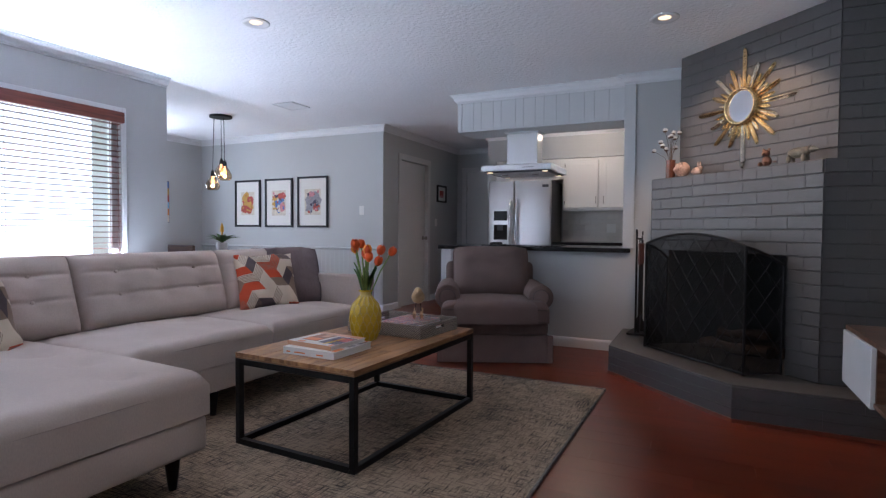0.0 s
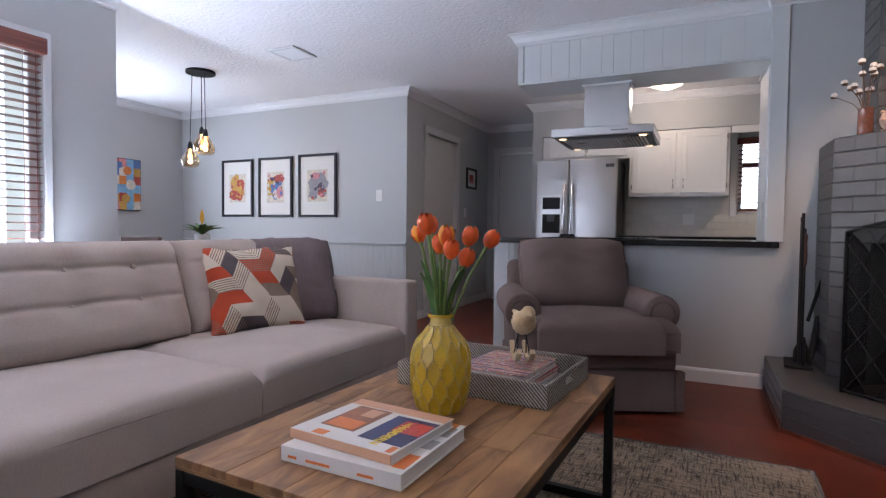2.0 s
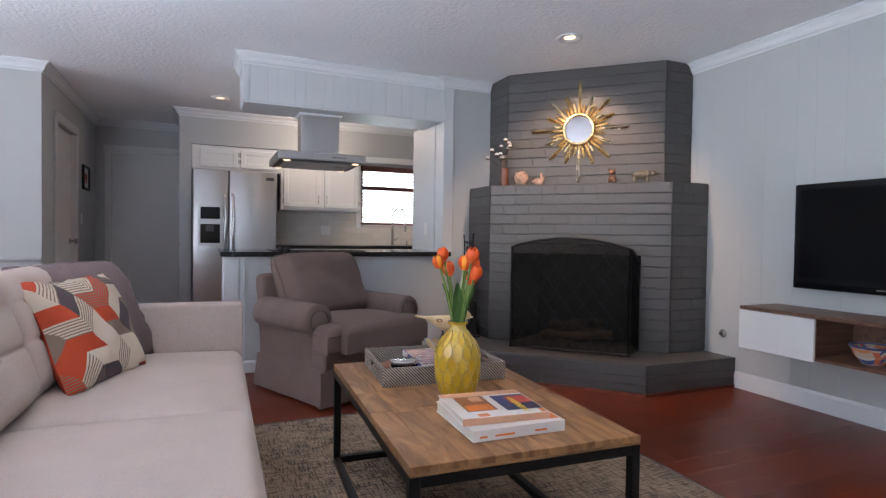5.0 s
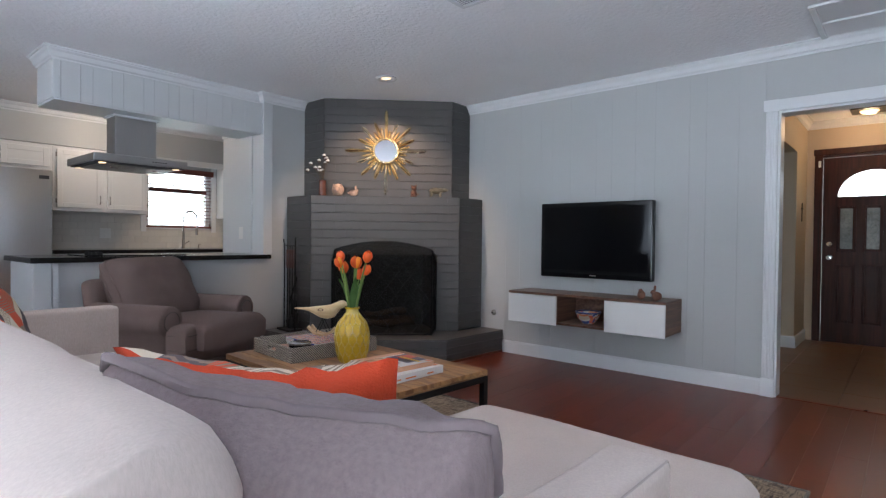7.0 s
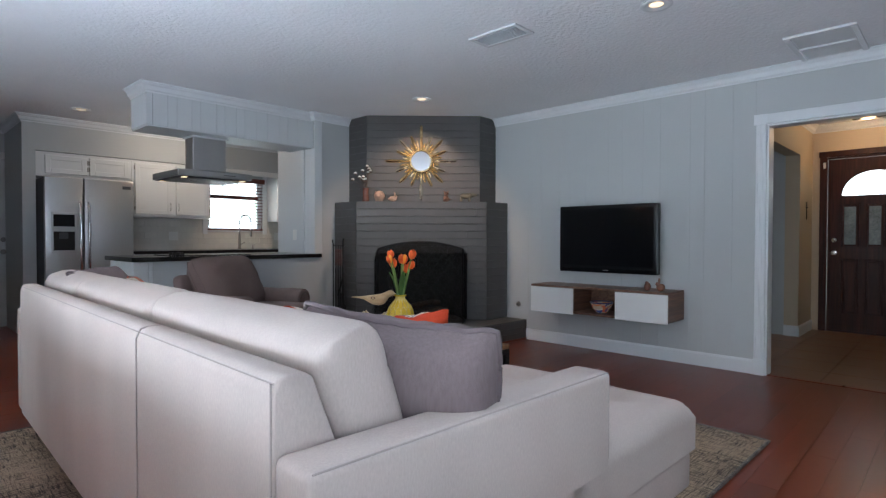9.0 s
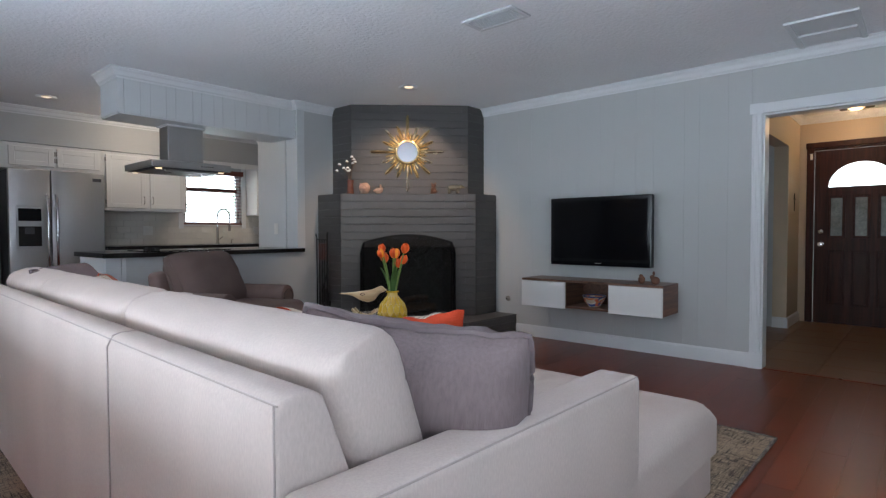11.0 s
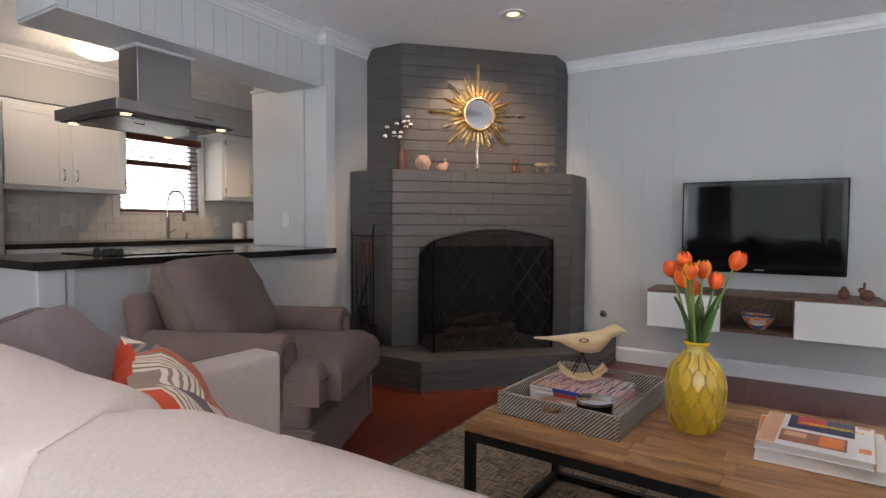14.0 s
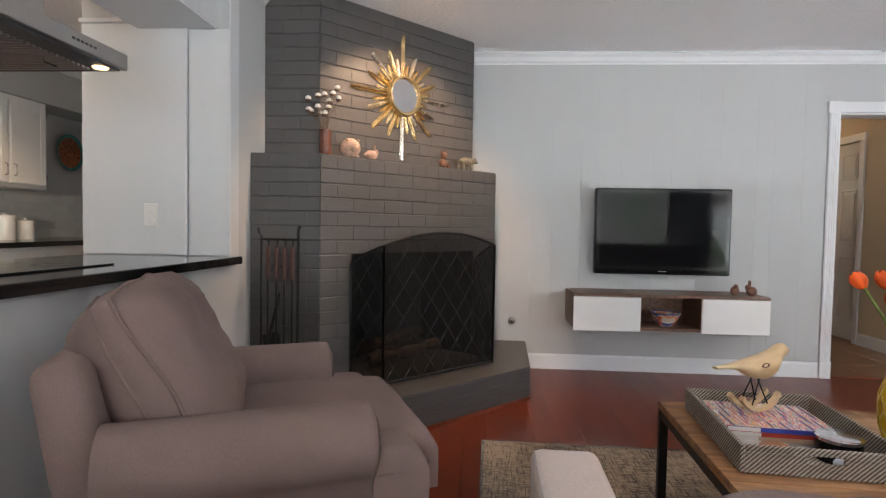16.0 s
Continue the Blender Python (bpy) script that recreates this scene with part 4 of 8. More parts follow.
for k, x in enumerate((-0.065, -0.02, 0.025, 0.075)):
    tool = part("tool", tube([(x, -0.015, 0.76), (x, -0.015, 0.14)], 0.005, 6), IRON, tools)
    part("grip", lathe([(0, 0), (0.010, 0.0), (0.012, 0.05), (0.009, 0.13), (0.011, 0.15), (0.012, 0.17), (0, 0.18)], 10, at=(x, -0.015, 0.585)), GRIP, tool, smooth=40)
    part("hook", tube([(x, -0.015, 0.76), (x - 0.008, -0.015, 0.785), (x, 0.0, 0.803)], 0.004, 6), IRON, tool)
    if k == 0:
        part("shovel_pan", prism([(x - 0.05, -0.03), (x + 0.05, -0.03), (x + 0.055, -0.018), (x - 0.055, -0.018)], 0.025, 0.17, bevel=0.004), IRON, tool)
    elif k == 1:
        part("brush_head", lathe([(0, 0.0), (0.045, 0.0), (0.04, 0.06), (0.02, 0.11), (0, 0.12)], 14, at=(x, -0.015, 0.03)), IRON, tool, smooth=40)
    else:
        part("poker_tip", tube([(x, -0.015, 0.14), (x, -0.015, 0.06), (x + 0.03, -0.02, 0.08)], 0.005, 6), IRON, tool)
part("bellows_board", moved(prism([(-0.05, -0.015), (0.05, -0.015), (0.05, 0.015), (-0.05, 0.015)], 0.0, 0.26, bevel=0.012), Matrix.Translation((0.03, -0.06, 0.03)) @ pose(0, 0, 0, 8, 16, 0)), IRON, tools)
part("bellows_handle", tube([(0.085, -0.045, 0.25), (0.05, -0.105, 0.50)], 0.010, 8), IRON, tools)

# sunburst mirror
mid = UL + (UR - UL) * 0.478
mirror = thing("sunburst_mirror", "round mirror with gold and silver-leaf sunburst rays on the chimney breast", "mirror", pose(mid.x - 0.012, mid.y - 0.012, 1.937, 0, 0, -45))
part("glass", moved(lathe([(0, 0.022), (0.106, 0.022), (0.106, 0.0), (0, 0.0)], 40), pose(0, 0, 0, 90)), MIRROR, mirror, "round mirror glass", smooth=30)
ring = bmesh.new()
prof = [(0.104, 0.0), (0.106, 0.03), (0.113, 0.042), (0.122, 0.042), (0.130, 0.03), (0.132, 0.0)]
part("rim", moved(lathe(prof, 48), pose(0, 0, 0, 90)), GOLD, mirror, "gold-leaf bevelled rim", smooth=40)


def ray_mesh(length, w0, w1):
    """A ridged wooden ray along +x from the rim, with a blunt tip."""
    bm = bmesh.new()
    secs = ((0.11, w0, 0.016), (length - 0.05, w1, 0.018), (length - 0.012, w1 * 0.7, 0.016), (length, w1 * 0.25, 0.010))
    rows = []
    for x, w, t in secs:
        rows.append([bm.verts.new((x, 0, -w)), bm.verts.new((x, -t * 0.55, -w * 0.55)), bm.verts.new((x, -t, 0)), bm.verts.new((x, -t * 0.55, w * 0.55)), bm.verts.new((x, 0, w))])
    for p, q in zip(rows, rows[1:]):
        for k in range(4):
            bm.faces.new((p[k], q[k], q[k + 1], p[k + 1]))
        bm.faces.new((p[4], q[4], q[0], p[0]))
    bm.faces.new(rows[-1])
    bm.faces.new(rows[0][::-1])
    bmesh.ops.recalc_face_normals(bm, faces=bm.faces)
    return bm


lengths = [0.395, 0.24, 0.30, 0.22, 0.335, 0.23, 0.29, 0.21]
cache = {}
for k in range(32):
    ln = lengths[k % 8] + (0.03 if k == 24 else 0.0)
    mat = SILVER if k % 3 == 0 else GOLD
    key = (round(ln, 3), mat.name)
    if key not in cache:
        ob = part("ray", ray_mesh(ln, 0.011, 0.019 if ln > 0.28 else 0.015), mat, mirror)
        cache[key] = ob.data
    else:
        ob = new("ray", cache[key])
        ob.parent = mirror
    ob.matrix_basis = pose(0, 0.008 if k % 2 else 0.004, 0, 0, -k * 11.25 + random.uniform(-1.2, 1.2), 0)

# ---- television and console ----
tv = thing("television", "large black flat-screen television mounted on the wall, switched off", "television")
part("case", box(1.245, 2.168, 0.768, 1.31, 3.158, 1.411, 0.01), TV_CASE, tv, "glossy black case")
part("display", box(1.2425, 2.205, 0.835, 1.2455, 3.12, 1.375), SCREEN_BLACK, tv, "black glass display")
part("speaker_strip", box(1.241, 2.19, 0.78, 1.2465, 3.135, 0.806, 0.002, 1), SCREEN_BLACK, tv)
part("maker_mark", box(1.2395, 2.63, 0.79, 1.2409, 2.69, 0.797), NICKEL, tv)
part("wall_bracket", box(1.31, 2.45, 0.9, 1.379, 2.88, 1.3, 0.004, 1), BLACK_METAL, tv)
console = thing("media_console", "floating walnut media console with two white fronts and an open niche", "console")
CX0, CX1 = 1.018, 1.379
part("top", box(CX0, 1.985, 0.622, CX1, 3.345, 0.642, 0.002, 1), WALNUT, console)
part("bottom", box(CX0 + 0.004, 2.0, 0.384, CX1, 3.335, 0.402, 0.002, 1), WALNUT, console)
part("side", box(CX0 + 0.012, 1.985, 0.384, CX1, 2.0, 0.622, 0.002, 1), WALNUT, console)
part("side", box(CX0 + 0.012, 3.33, 0.402, CX1, 3.345, 0.622, 0.002, 1), WALNUT, console)
part("divider", box(CX0 + 0.012, 2.440, 0.402, CX1, 2.455, 0.622), WALNUT, console)
part("divider", box(CX0 + 0.012, 2.870, 0.402, CX1, 2.885, 0.622), WALNUT, console)
part("back", box(CX1 - 0.012, 2.455, 0.402, CX1 - 0.002, 2.87, 0.622), WALNUT, console)
part("door", box(CX0 - 0.008, 1.988, 0.376, CX0 + 0.010, 2.452, 0.620, 0.002, 1), WHITE_GLOSS, console, "white flat door front")
part("door", box(CX0 - 0.008, 2.873, 0.376, CX0 + 0.010, 3.343, 0.620, 0.002, 1), WHITE_GLOSS, console, "white flat door front")

# ---- rug ----
rug = thing("area_rug", "large woven area rug in faded grey, beige and charcoal", "rug", pose(-1.95, 2.51, 0.0, 0, 0, -1.2))
rb = bmesh.new()
nx, ny, rw, rl = 40, 36, 3.52, 3.04
vv = [[rb.verts.new((-rw / 2 + rw * i / nx, -rl / 2 + rl * j / ny, 0.011 + 0.0015 * noise.noise(Vector((i * 0.4, j * 0.4, 0))))) for j in range(ny + 1)] for i in range(nx + 1)]
for i in range(nx):
    for j in range(ny):
        rb.faces.new((vv[i][j], vv[i + 1][j], vv[i + 1][j + 1], vv[i][j + 1]))
part("woven_face", rb, RUG, rug, "flat-woven crosshatched pile")
part("backing", box(-rw / 2 + 0.002, -rl / 2 + 0.002, 0.0005, rw / 2 - 0.002, rl / 2 - 0.002, 0.009), RUG_EDGE, rug)
for x0, y0, x1, y1 in ((-rw / 2, -rl / 2, -rw / 2 + 0.014, rl / 2), (rw / 2 - 0.014, -rl / 2, rw / 2, rl / 2), (-rw / 2 + 0.014, -rl / 2, rw / 2 - 0.014, -rl / 2 + 0.014), (-rw / 2 + 0.014, rl / 2 - 0.014, rw / 2 - 0.014, rl / 2)):
    part("binding", box(x0, y0, 0.0004, x1, y1, 0.0145, 0.004, 1), RUG_EDGE, rug)

# ---- sectional sofa ----
SOFA_M = pose(-3.058, 0.968, 0.0125, 0, 0, -1.3)
sofa = thing("sectional_sofa", "light beige linen sectional sofa with button-tufted back cushions and a chaise", "sofa", SOFA_M)
L = 2.985


def wedge(y0, y1):
    prof = [(0.0, 0.15), (0.0, 0.80), (0.012, 0.826), (0.03, 0.832), (0.065, 0.832), (0.085, 0.82), (0.235, 0.42), (0.235, 0.15)]
    bm = bmesh.new()
    lo = [bm.verts.new((x, y0, z)) for x, z in prof]
    hi = [bm.verts.new((x, y1, z)) for x, z in prof]
    bm.faces.new(lo)
    bm.faces.new(hi[::-1])
    for k in range(len(prof)):
        j = (k + 1) % len(prof)
        bm.faces.new((lo[k], lo[j], hi[j], hi[k]))
    bmesh.ops.recalc_face_normals(bm, faces=bm.faces)
    bmesh.ops.bevel(bm, geom=[e for e in bm.edges if abs(e.verts[0].co.y - e.verts[1].co.y) < 1e-5], offset=0.008, segments=2, profile=0.5, affect="EDGES")
    return bm


part("back_frame", wedge(0.118, 0.882), SOFA, sofa, smooth=50)
part("back_frame", wedge(0.888, 2.868), SOFA, sofa, smooth=50)
for y in (0.885,):
    part("seam", tube([(0.001, y, 0.15), (0.001, y, 0.80), (0.014, y, 0.826), (0.03, y, 0.8305), (0.065, y, 0.8305)], 0.0019, 6), SOFA_SEAM, sofa)
part("piping", tube([(0.009, 0.125, 0.818), (0.009, 2.862, 0.818)], 0.0019, 6), SOFA_SEAM, sofa)
part("piping", tube([(0.0, 0.122, 0.15), (0.0, 0.122, 0.822)], 0.0019, 6), SOFA_SEAM, sofa)


def arm(y0, y1, x1, seam_y):
    ob = part("arm", box(0.0, y0, 0.15, x1, y1, 0.698, 0.018, 3), SOFA, sofa, smooth=50)
    part("arm_piping", tube([(0.012, seam_y, 0.693), (x1 - 0.012, seam_y, 0.693), (x1 - 0.003, seam_y, 0.68), (x1 - 0.003, seam_y, 0.16)], 0.0019, 6), SOFA_SEAM, ob)
    return ob


arm(0.0, 0.117, 0.985, 0.006)
arm(2.869, L, 1.035, L - 0.006)
part("seat_base", box(0.20, 0.90, 0.15, 1.015, 2.868, 0.30, 0.014, 2), SOFA, sofa, smooth=50)
part("chaise_base", box(0.20, 0.012, 0.15, 1.625, 0.895, 0.295, 0.02, 3), SOFA, sofa, smooth=50)
CH_T = [(x, y) for x in (-0.38, -0.08, 0.22, 0.50) for y in (-0.22, 0.2)]
part("chaise_cushion", moved(padded(1.40, 0.90, 0.178, 0.06, 46, 34, 0.045, CH_T, 0.032, 0.006, seed=1), Matrix.Translation((0.93, 0.45, 0.297))), SOFA, sofa, "thick chaise cushion with shallow tufts", smooth=60)
for k, (y0, y1) in enumerate(((0.905, 1.875), (1.879, 2.866))):
    tf = [(0.16, -0.22), (0.16, 0.22), (-0.12, -0.22), (-0.12, 0.22)]
    part("seat_cushion", moved(padded(0.81, y1 - y0, 0.165, 0.05, 30, 34, 0.034, tf, 0.014, 0.012, seed=5 + k), Matrix.Translation((0.625, (y0 + y1) / 2, 0.302))), SOFA, sofa, smooth=60)
    part("cushion_piping", tube([(1.022, y0 + 0.03, 0.427), (1.029, (y0 + y1) / 2, 0.43), (1.022, y1 - 0.03, 0.427)], 0.0018, 5), SOFA_SEAM, sofa)
part("cushion_piping", tube([(1.625, 0.03, 0.42), (1.63, 0.45, 0.422), (1.625, 0.87, 0.42)], 0.0018, 5), SOFA_SEAM, sofa)
part("cushion_piping", tube([(1.02, 0.003, 0.42), (1.59, 0.003, 0.42)], 0.0018, 5), SOFA_SEAM, sofa)
BUTTON = SOFA
for k, (y0, y1) in enumerate(((0.125, 1.130), (1.134, 2.135), (2.139, 2.864))):
    w = y1 - y0
    n = 3 if w > 0.8 else 2
    cols = [(-0.27, 0.0, 0.27) if n == 3 else (-0.16, 0.16)][0]
    tf = [(r, c) for r in (-0.04, 0.10) for c in cols]
    bm = padded(0.45, w, 0.185, 0.075, 46, 40, 0.020, tf, 0.026, 0.0035, seed=11 + k, grooves=(-0.04, 0.10), under=0.05)
    lean = Matrix.Translation((0.160, (y0 + y1) / 2, 0.650)) @ pose(0, 0, 0, 0, 90 - 19, 0) @ pose(0, 0, 0, 0, 0, 180)
    back = part("back_cushion", moved(bm, lean), SOFA, sofa, "button-tufted back cushion", smooth=60)
    for r, c in tf:
        part("button", moved(lathe([(0, 0.008), (0.009, 0.006), (0.013, 0.0), (0.012, -0.01)], 10), lean @ Matrix.Translation((r, c, 0.185 + 0.003 - 0.024))), BUTTON, back, smooth=60)
for x, y in ((0.08, 0.08), (1.53, 0.12), (1.53, 0.80), (0.08, 2.9), (0.94, 2.9), (0.08, 1.5), (0.94, 1.5)):
    part("leg", lathe([(0, 0), (0.016, 0.0), (0.032, 0.138), (0, 0.138)], 12, at=(x, y, 0.0)), BLACK_METAL, sofa, "tapered black wooden leg", smooth=40)


# ---- scatter pillows ----
def pillow(name, m, w, h, t, front, back, label, sag=0.0, seed=0, piping=None):
    """A knife-edged cushion in the xz plane, front to -y."""
    th = thing(name, label, "pillow", m, "scatter pillows")
    n = 30

    def shape(u, v, side):
        x = w / 2 * u * (1 - 0.07 * (1 - v * v))
        z = h / 2 * v * (1 - 0.07 * (1 - u * u)) - sag * (1 - abs(u)) * max(v, 0) ** 2
        body = max((1 - u ** 4) * (1 - v ** 4), 0) ** 0.55
        y = side * t / 2 * body + 0.014 * noise.noise(Vector((u * 2.5 + seed, v * 2.5, side))) * body
        y += 0.02 * noise.noise(Vector((u * 1.3 + seed * 2, v * 1.3, 7)))
        if piping:
            x = w / 2 * u * (1 - 0.05 * v * v * v * v)
            z = h / 2 * v * (1 - 0.03 * u ** 4) - sag * (1 - u * u) * max(v, 0) ** 2
            body = max((1 - abs(u) ** 3.2) * (1 - abs(v) ** 3.2), 0) ** 0.42
            rim_near = max(abs(u), abs(v))
            along = u if abs(v) > abs(u) else v
            y = side * t / 2 * body + 0.02 * noise.noise(Vector((u * 1.4 + seed, v * 1.4, 7)))
            y += side * 0.036 * body * noise.noise(Vector((along * 7 + seed, rim_near * 1.5, side))) * rim_near ** 3
            z += 0.008 * noise.noise(Vector((u * 5 + seed, v * 2, 3)))
            return x, y, z
        return x, y, z + 0.012 * noise.noise(Vector((u * 6 + seed, v * 6, 3)))

    for side, mat, nm in ((-1, front, "front_cover"), (1, back, "back_cover")):
        bm = bmesh.new()
        vs = [[bm.verts.new(shape(-1 + 2 * i / n, -1 + 2 * j / n, side)) for j in range(n + 1)] for i in range(n + 1)]
        for i in range(n):
            for j in range(n):
                bm.faces.new((vs[i][j], vs[i + 1][j], vs[i + 1][j + 1], vs[i][j + 1])[:: 1 if side < 0 else -1])
        part(nm, bm, mat, th, smooth=70)
    if piping:
        rim = [(-1 + 2 * i / n, -1) for i in range(n)] + [(1, -1 + 2 * i / n) for i in range(n)] + [(1 - 2 * i / n, 1) for i in range(n)] + [(-1, 1 - 2 * i / n) for i in range(n + 1)]
        part("piping", tube([shape(u, v, 0) for u, v in rim], 0.0075, 6), piping, th, smooth=60)
    return th


CREAM, ORANGE, TAUPE, INK = (0.62, 0.53, 0.42), (0.50, 0.062, 0.018), (0.23, 0.165, 0.125), (0.085, 0.066, 0.072)
PRINT = patchwork("chevron_print", (CREAM, ORANGE, TAUPE, CREAM, INK, CREAM, ORANGE, CREAM), 0.085, 0.075, stripes=TAUPE)
ORANGE_CLOTH = material("orange_cloth", (0.52, 0.050, 0.012), 0.9, vary=0.06, scale=6, fine=200, bump=0.3, bump_scale=300)
PIPE = material("grey_piping", (0.14, 0.108, 0.110), 0.95)
pillow("scatter_pillow", pose(-2.545, 3.36, 0.68, -26, 0, 64), 0.46, 0.45, 0.15, PRINT, ORANGE_CLOTH, "orange, cream and charcoal geometric print pillow on the sofa", seed=3)
pillow("scatter_pillow", pose(-2.61, 3.64, 0.70, -28, 0, 50), 0.53, 0.48, 0.20, GREY_CLOTH, GREY_CLOTH, "plain taupe-grey pillow propped in the sofa's corner", seed=8, piping=PIPE)
pillow("scatter_pillow", pose(-2.645, 1.225, 0.688, -16, -6, 119), 0.50, 0.46, 0.24, GREY_CLOTH, GREY_CLOTH, "plain grey pillow with piping leaning on the sofa arm", 0.02, seed=5, piping=PIPE)
pillow("scatter_pillow", pose(-2.505, 1.49, 0.683, -20, 0, 119), 0.50, 0.44, 0.14, PRINT, ORANGE_CLOTH, "printed pillow with an orange back on the chaise", 0.02, seed=9)

# ---- armchair ----
arm_chair = thing("armchair", "taupe upholstered skirted armchair with rolled arms and a loose back cushion", "armchair", pose(-1.065, 4.305, 0.0, 0, 0, 24))
sk = bmesh.new()
prof = [(-0.435, 0.05), (0.435, 0.05), (0.445, 0.83), (-0.445, 0.83)]
lo, hi = [], []
pts = []
for (x0, y0), (x1, y1) in zip(prof, prof[1:] + prof[:1]):
    for k in range(10):
        t = k / 10
        pts.append((x0 + (x1 - x0) * t, y0 + (y1 - y0) * t, t))
for x, y, t in pts:
    flare = 1.02 if t else 1.03
    lo.append(sk.verts.new((x * flare, (y - 0.41) * flare + 0.41, 0.015)))
    hi.append(sk.verts.new((x * 0.985, (y - 0.41) * 0.985 + 0.41, 0.235)))
for k in range(len(lo)):
    j = (k + 1) % len(lo)
    sk.faces.new((lo[k], lo[j], hi[j], hi[k]))
sk.faces.new(hi)
bmesh.ops.recalc_face_normals(sk, faces=sk.faces)
part("skirt", sk, CHAIR, arm_chair, "gathered floor-length skirt")
for x, y in ((-0.44, 0.05), (0.44, 0.05)):
    part("pleat", prism([(x - 0.025, y - 0.016), (x + 0.025, y - 0.016), (x + 0.02, y + 0.03), (x - 0.02, y + 0.03)], 0.014, 0.232, bevel=0.006), CHAIR, arm_chair)
part("seat_rail", box(-0.43, 0.055, 0.225, 0.43, 0.80, 0.345, 0.03, 3), CHAIR, arm_chair, smooth=60)
part("skirt_piping", tube([(-0.432, 0.05, 0.235), (0.432, 0.05, 0.235)], 0.004, 6), CHAIR_SEAM, arm_chair)
for sx in (-1, 1):
    ap = bmesh.new()
    out = []
    for k in range(15):
        t = radians(-60 + 270 * k / 14)
        out.append((sx * (0.385 + 0.104 * math.cos(t)), 0.523 + 0.104 * math.sin(t)))
    out += [(sx * 0.315, 0.44), (sx * 0.315, 0.23), (sx * 0.43, 0.23)]
    fr = [ap.verts.new((x, 0.17, z)) for x, z in out]
    bk = [ap.verts.new((x, 0.80, z + (0.0))) for x, z in out]
    for k in range(len(out)):
        j = (k + 1) % len(out)
        ap.faces.new((fr[k], fr[j], bk[j], bk[k]))
    ap.faces.new(fr)
    ap.faces.new(bk[::-1])
    bmesh.ops.recalc_face_normals(ap, faces=ap.faces)
    bmesh.ops.bevel(ap, geom=[e for e in ap.edges if abs(e.verts[0].co.y - 0.17) < 1e-4 and abs(e.verts[1].co.y - 0.17) < 1e-4], offset=0.014, segments=2, profile=0.5, affect="EDGES")
    ao = part("arm", ap, CHAIR, arm_chair, "rolled padded arm", smooth=50)
    part("arm_front", moved(lathe([(0, 0.006), (0.058, 0.004), (0.064, -0.004), (0.064, -0.02)], 24), Matrix.Translation((sx * 0.385, 0.165, 0.523)) @ pose(0, 0, 0, 90)), CHAIR, ao, smooth=50)
    part("arm_piping", tube([(sx * (0.385 + 0.066 * math.cos(radians(q))), 0.163, 0.523 + 0.066 * math.sin(radians(q))) for q in range(-60, 241, 20)], 0.0045, 6), CHAIR_SEAM, ao, smooth=60)
part("back_frame", moved(box(-0.41, -0.06, 0, 0.41, 0.06, 0.545, 0.045, 3), Matrix.Translation((0, 0.80, 0.24)) @ pose(0, 0, 0, -9)), CHAIR, arm_chair, smooth=60)
part("seat_cushion", moved(padded(0.66, 0.645, 0.165, 0.05, 22, 22, 0.03, (), seed=21), Matrix.Translation((0, 0.28, 0.335))), CHAIR, arm_chair, "plump seat cushion", smooth=60)
part("seat_cushion_front", moved(padded(0.86, 0.20, 0.158, 0.05, 26, 12, 0.02, (), seed=22), Matrix.Translation((0, 0.118, 0.335))), CHAIR, arm_chair, smooth=60)
for z in (0.345, 0.44):
    part("seat_piping", tube([(-0.428, 0.16, z), (-0.424, 0.03, z), (-0.40, 0.014, z), (0, 0.008, z + 0.008), (0.40, 0.014, z), (0.424, 0.03, z), (0.428, 0.16, z)], 0.0045, 6), CHAIR_SEAM, arm_chair, smooth=60)


def boxed_cushion(w, h, t, gusset, n=20, seed=0):
    """A plump boxed cushion in the xz plane with drawn-out corners; returns its cloth and a rim line maker."""
    def at(u, v, side):
        body = max((1 - u ** 4) * (1 - v ** 4), 0) ** 0.6
        x = w / 2 * u * (1 - 0.05 * (1 - v * v) - 0.07 * v ** 6)
        z = h / 2 * v * (1 - 0.03 * (1 - u * u) - 0.07 * u ** 6)
        y = side * (gusset / 2 * (0.55 + 0.45 * min(1, 2.2 - abs(u) - abs(v))) + (t - gusset) / 2 * body)
        y += 0.016 * body * noise.noise(Vector((u * 2.4 + seed, v * 2.4, side * 3)))
        y += side * 0.011 * body * noise.noise(Vector((u * 3 + v * 5 + seed, v * 1.5 - u * 6, side)))
        y += 0.012 * noise.noise(Vector((u * 1.2, v * 1.2 + seed, 5)))
        return x, y, z + 0.007 * noise.noise(Vector((u * 3 + seed, v * 3, 1)))

    bm = bmesh.new()
    sides = []
    for side in (-1, 1):
        vs = [[bm.verts.new(at(-1 + 2 * i / n, -1 + 2 * j / n, side)) for j in range(n + 1)] for i in range(n + 1)]
        for i in range(n):
            for j in range(n):
                bm.faces.new((vs[i][j], vs[i + 1][j], vs[i + 1][j + 1], vs[i][j + 1]))
        sides.append(vs)
    ring = [(i, 0) for i in range(n)] + [(n, j) for j in range(n)] + [(i, n) for i in range(n, 0, -1)] + [(0, j) for j in range(n, 0, -1)]
    for (i, j), (k, l) in zip(ring, ring[1:] + ring[:1]):
        bm.faces.new((sides[0][i][j], sides[0][k][l], sides[1][k][l], sides[1][i][j]))
    bmesh.ops.recalc_face_normals(bm, faces=bm.faces)
    lines = [[at(-1 + 2 * i / n, -1 + 2 * j / n, side) for i, j in ring + ring[:1]] for side in (-1, 1)]
    return bm, lines


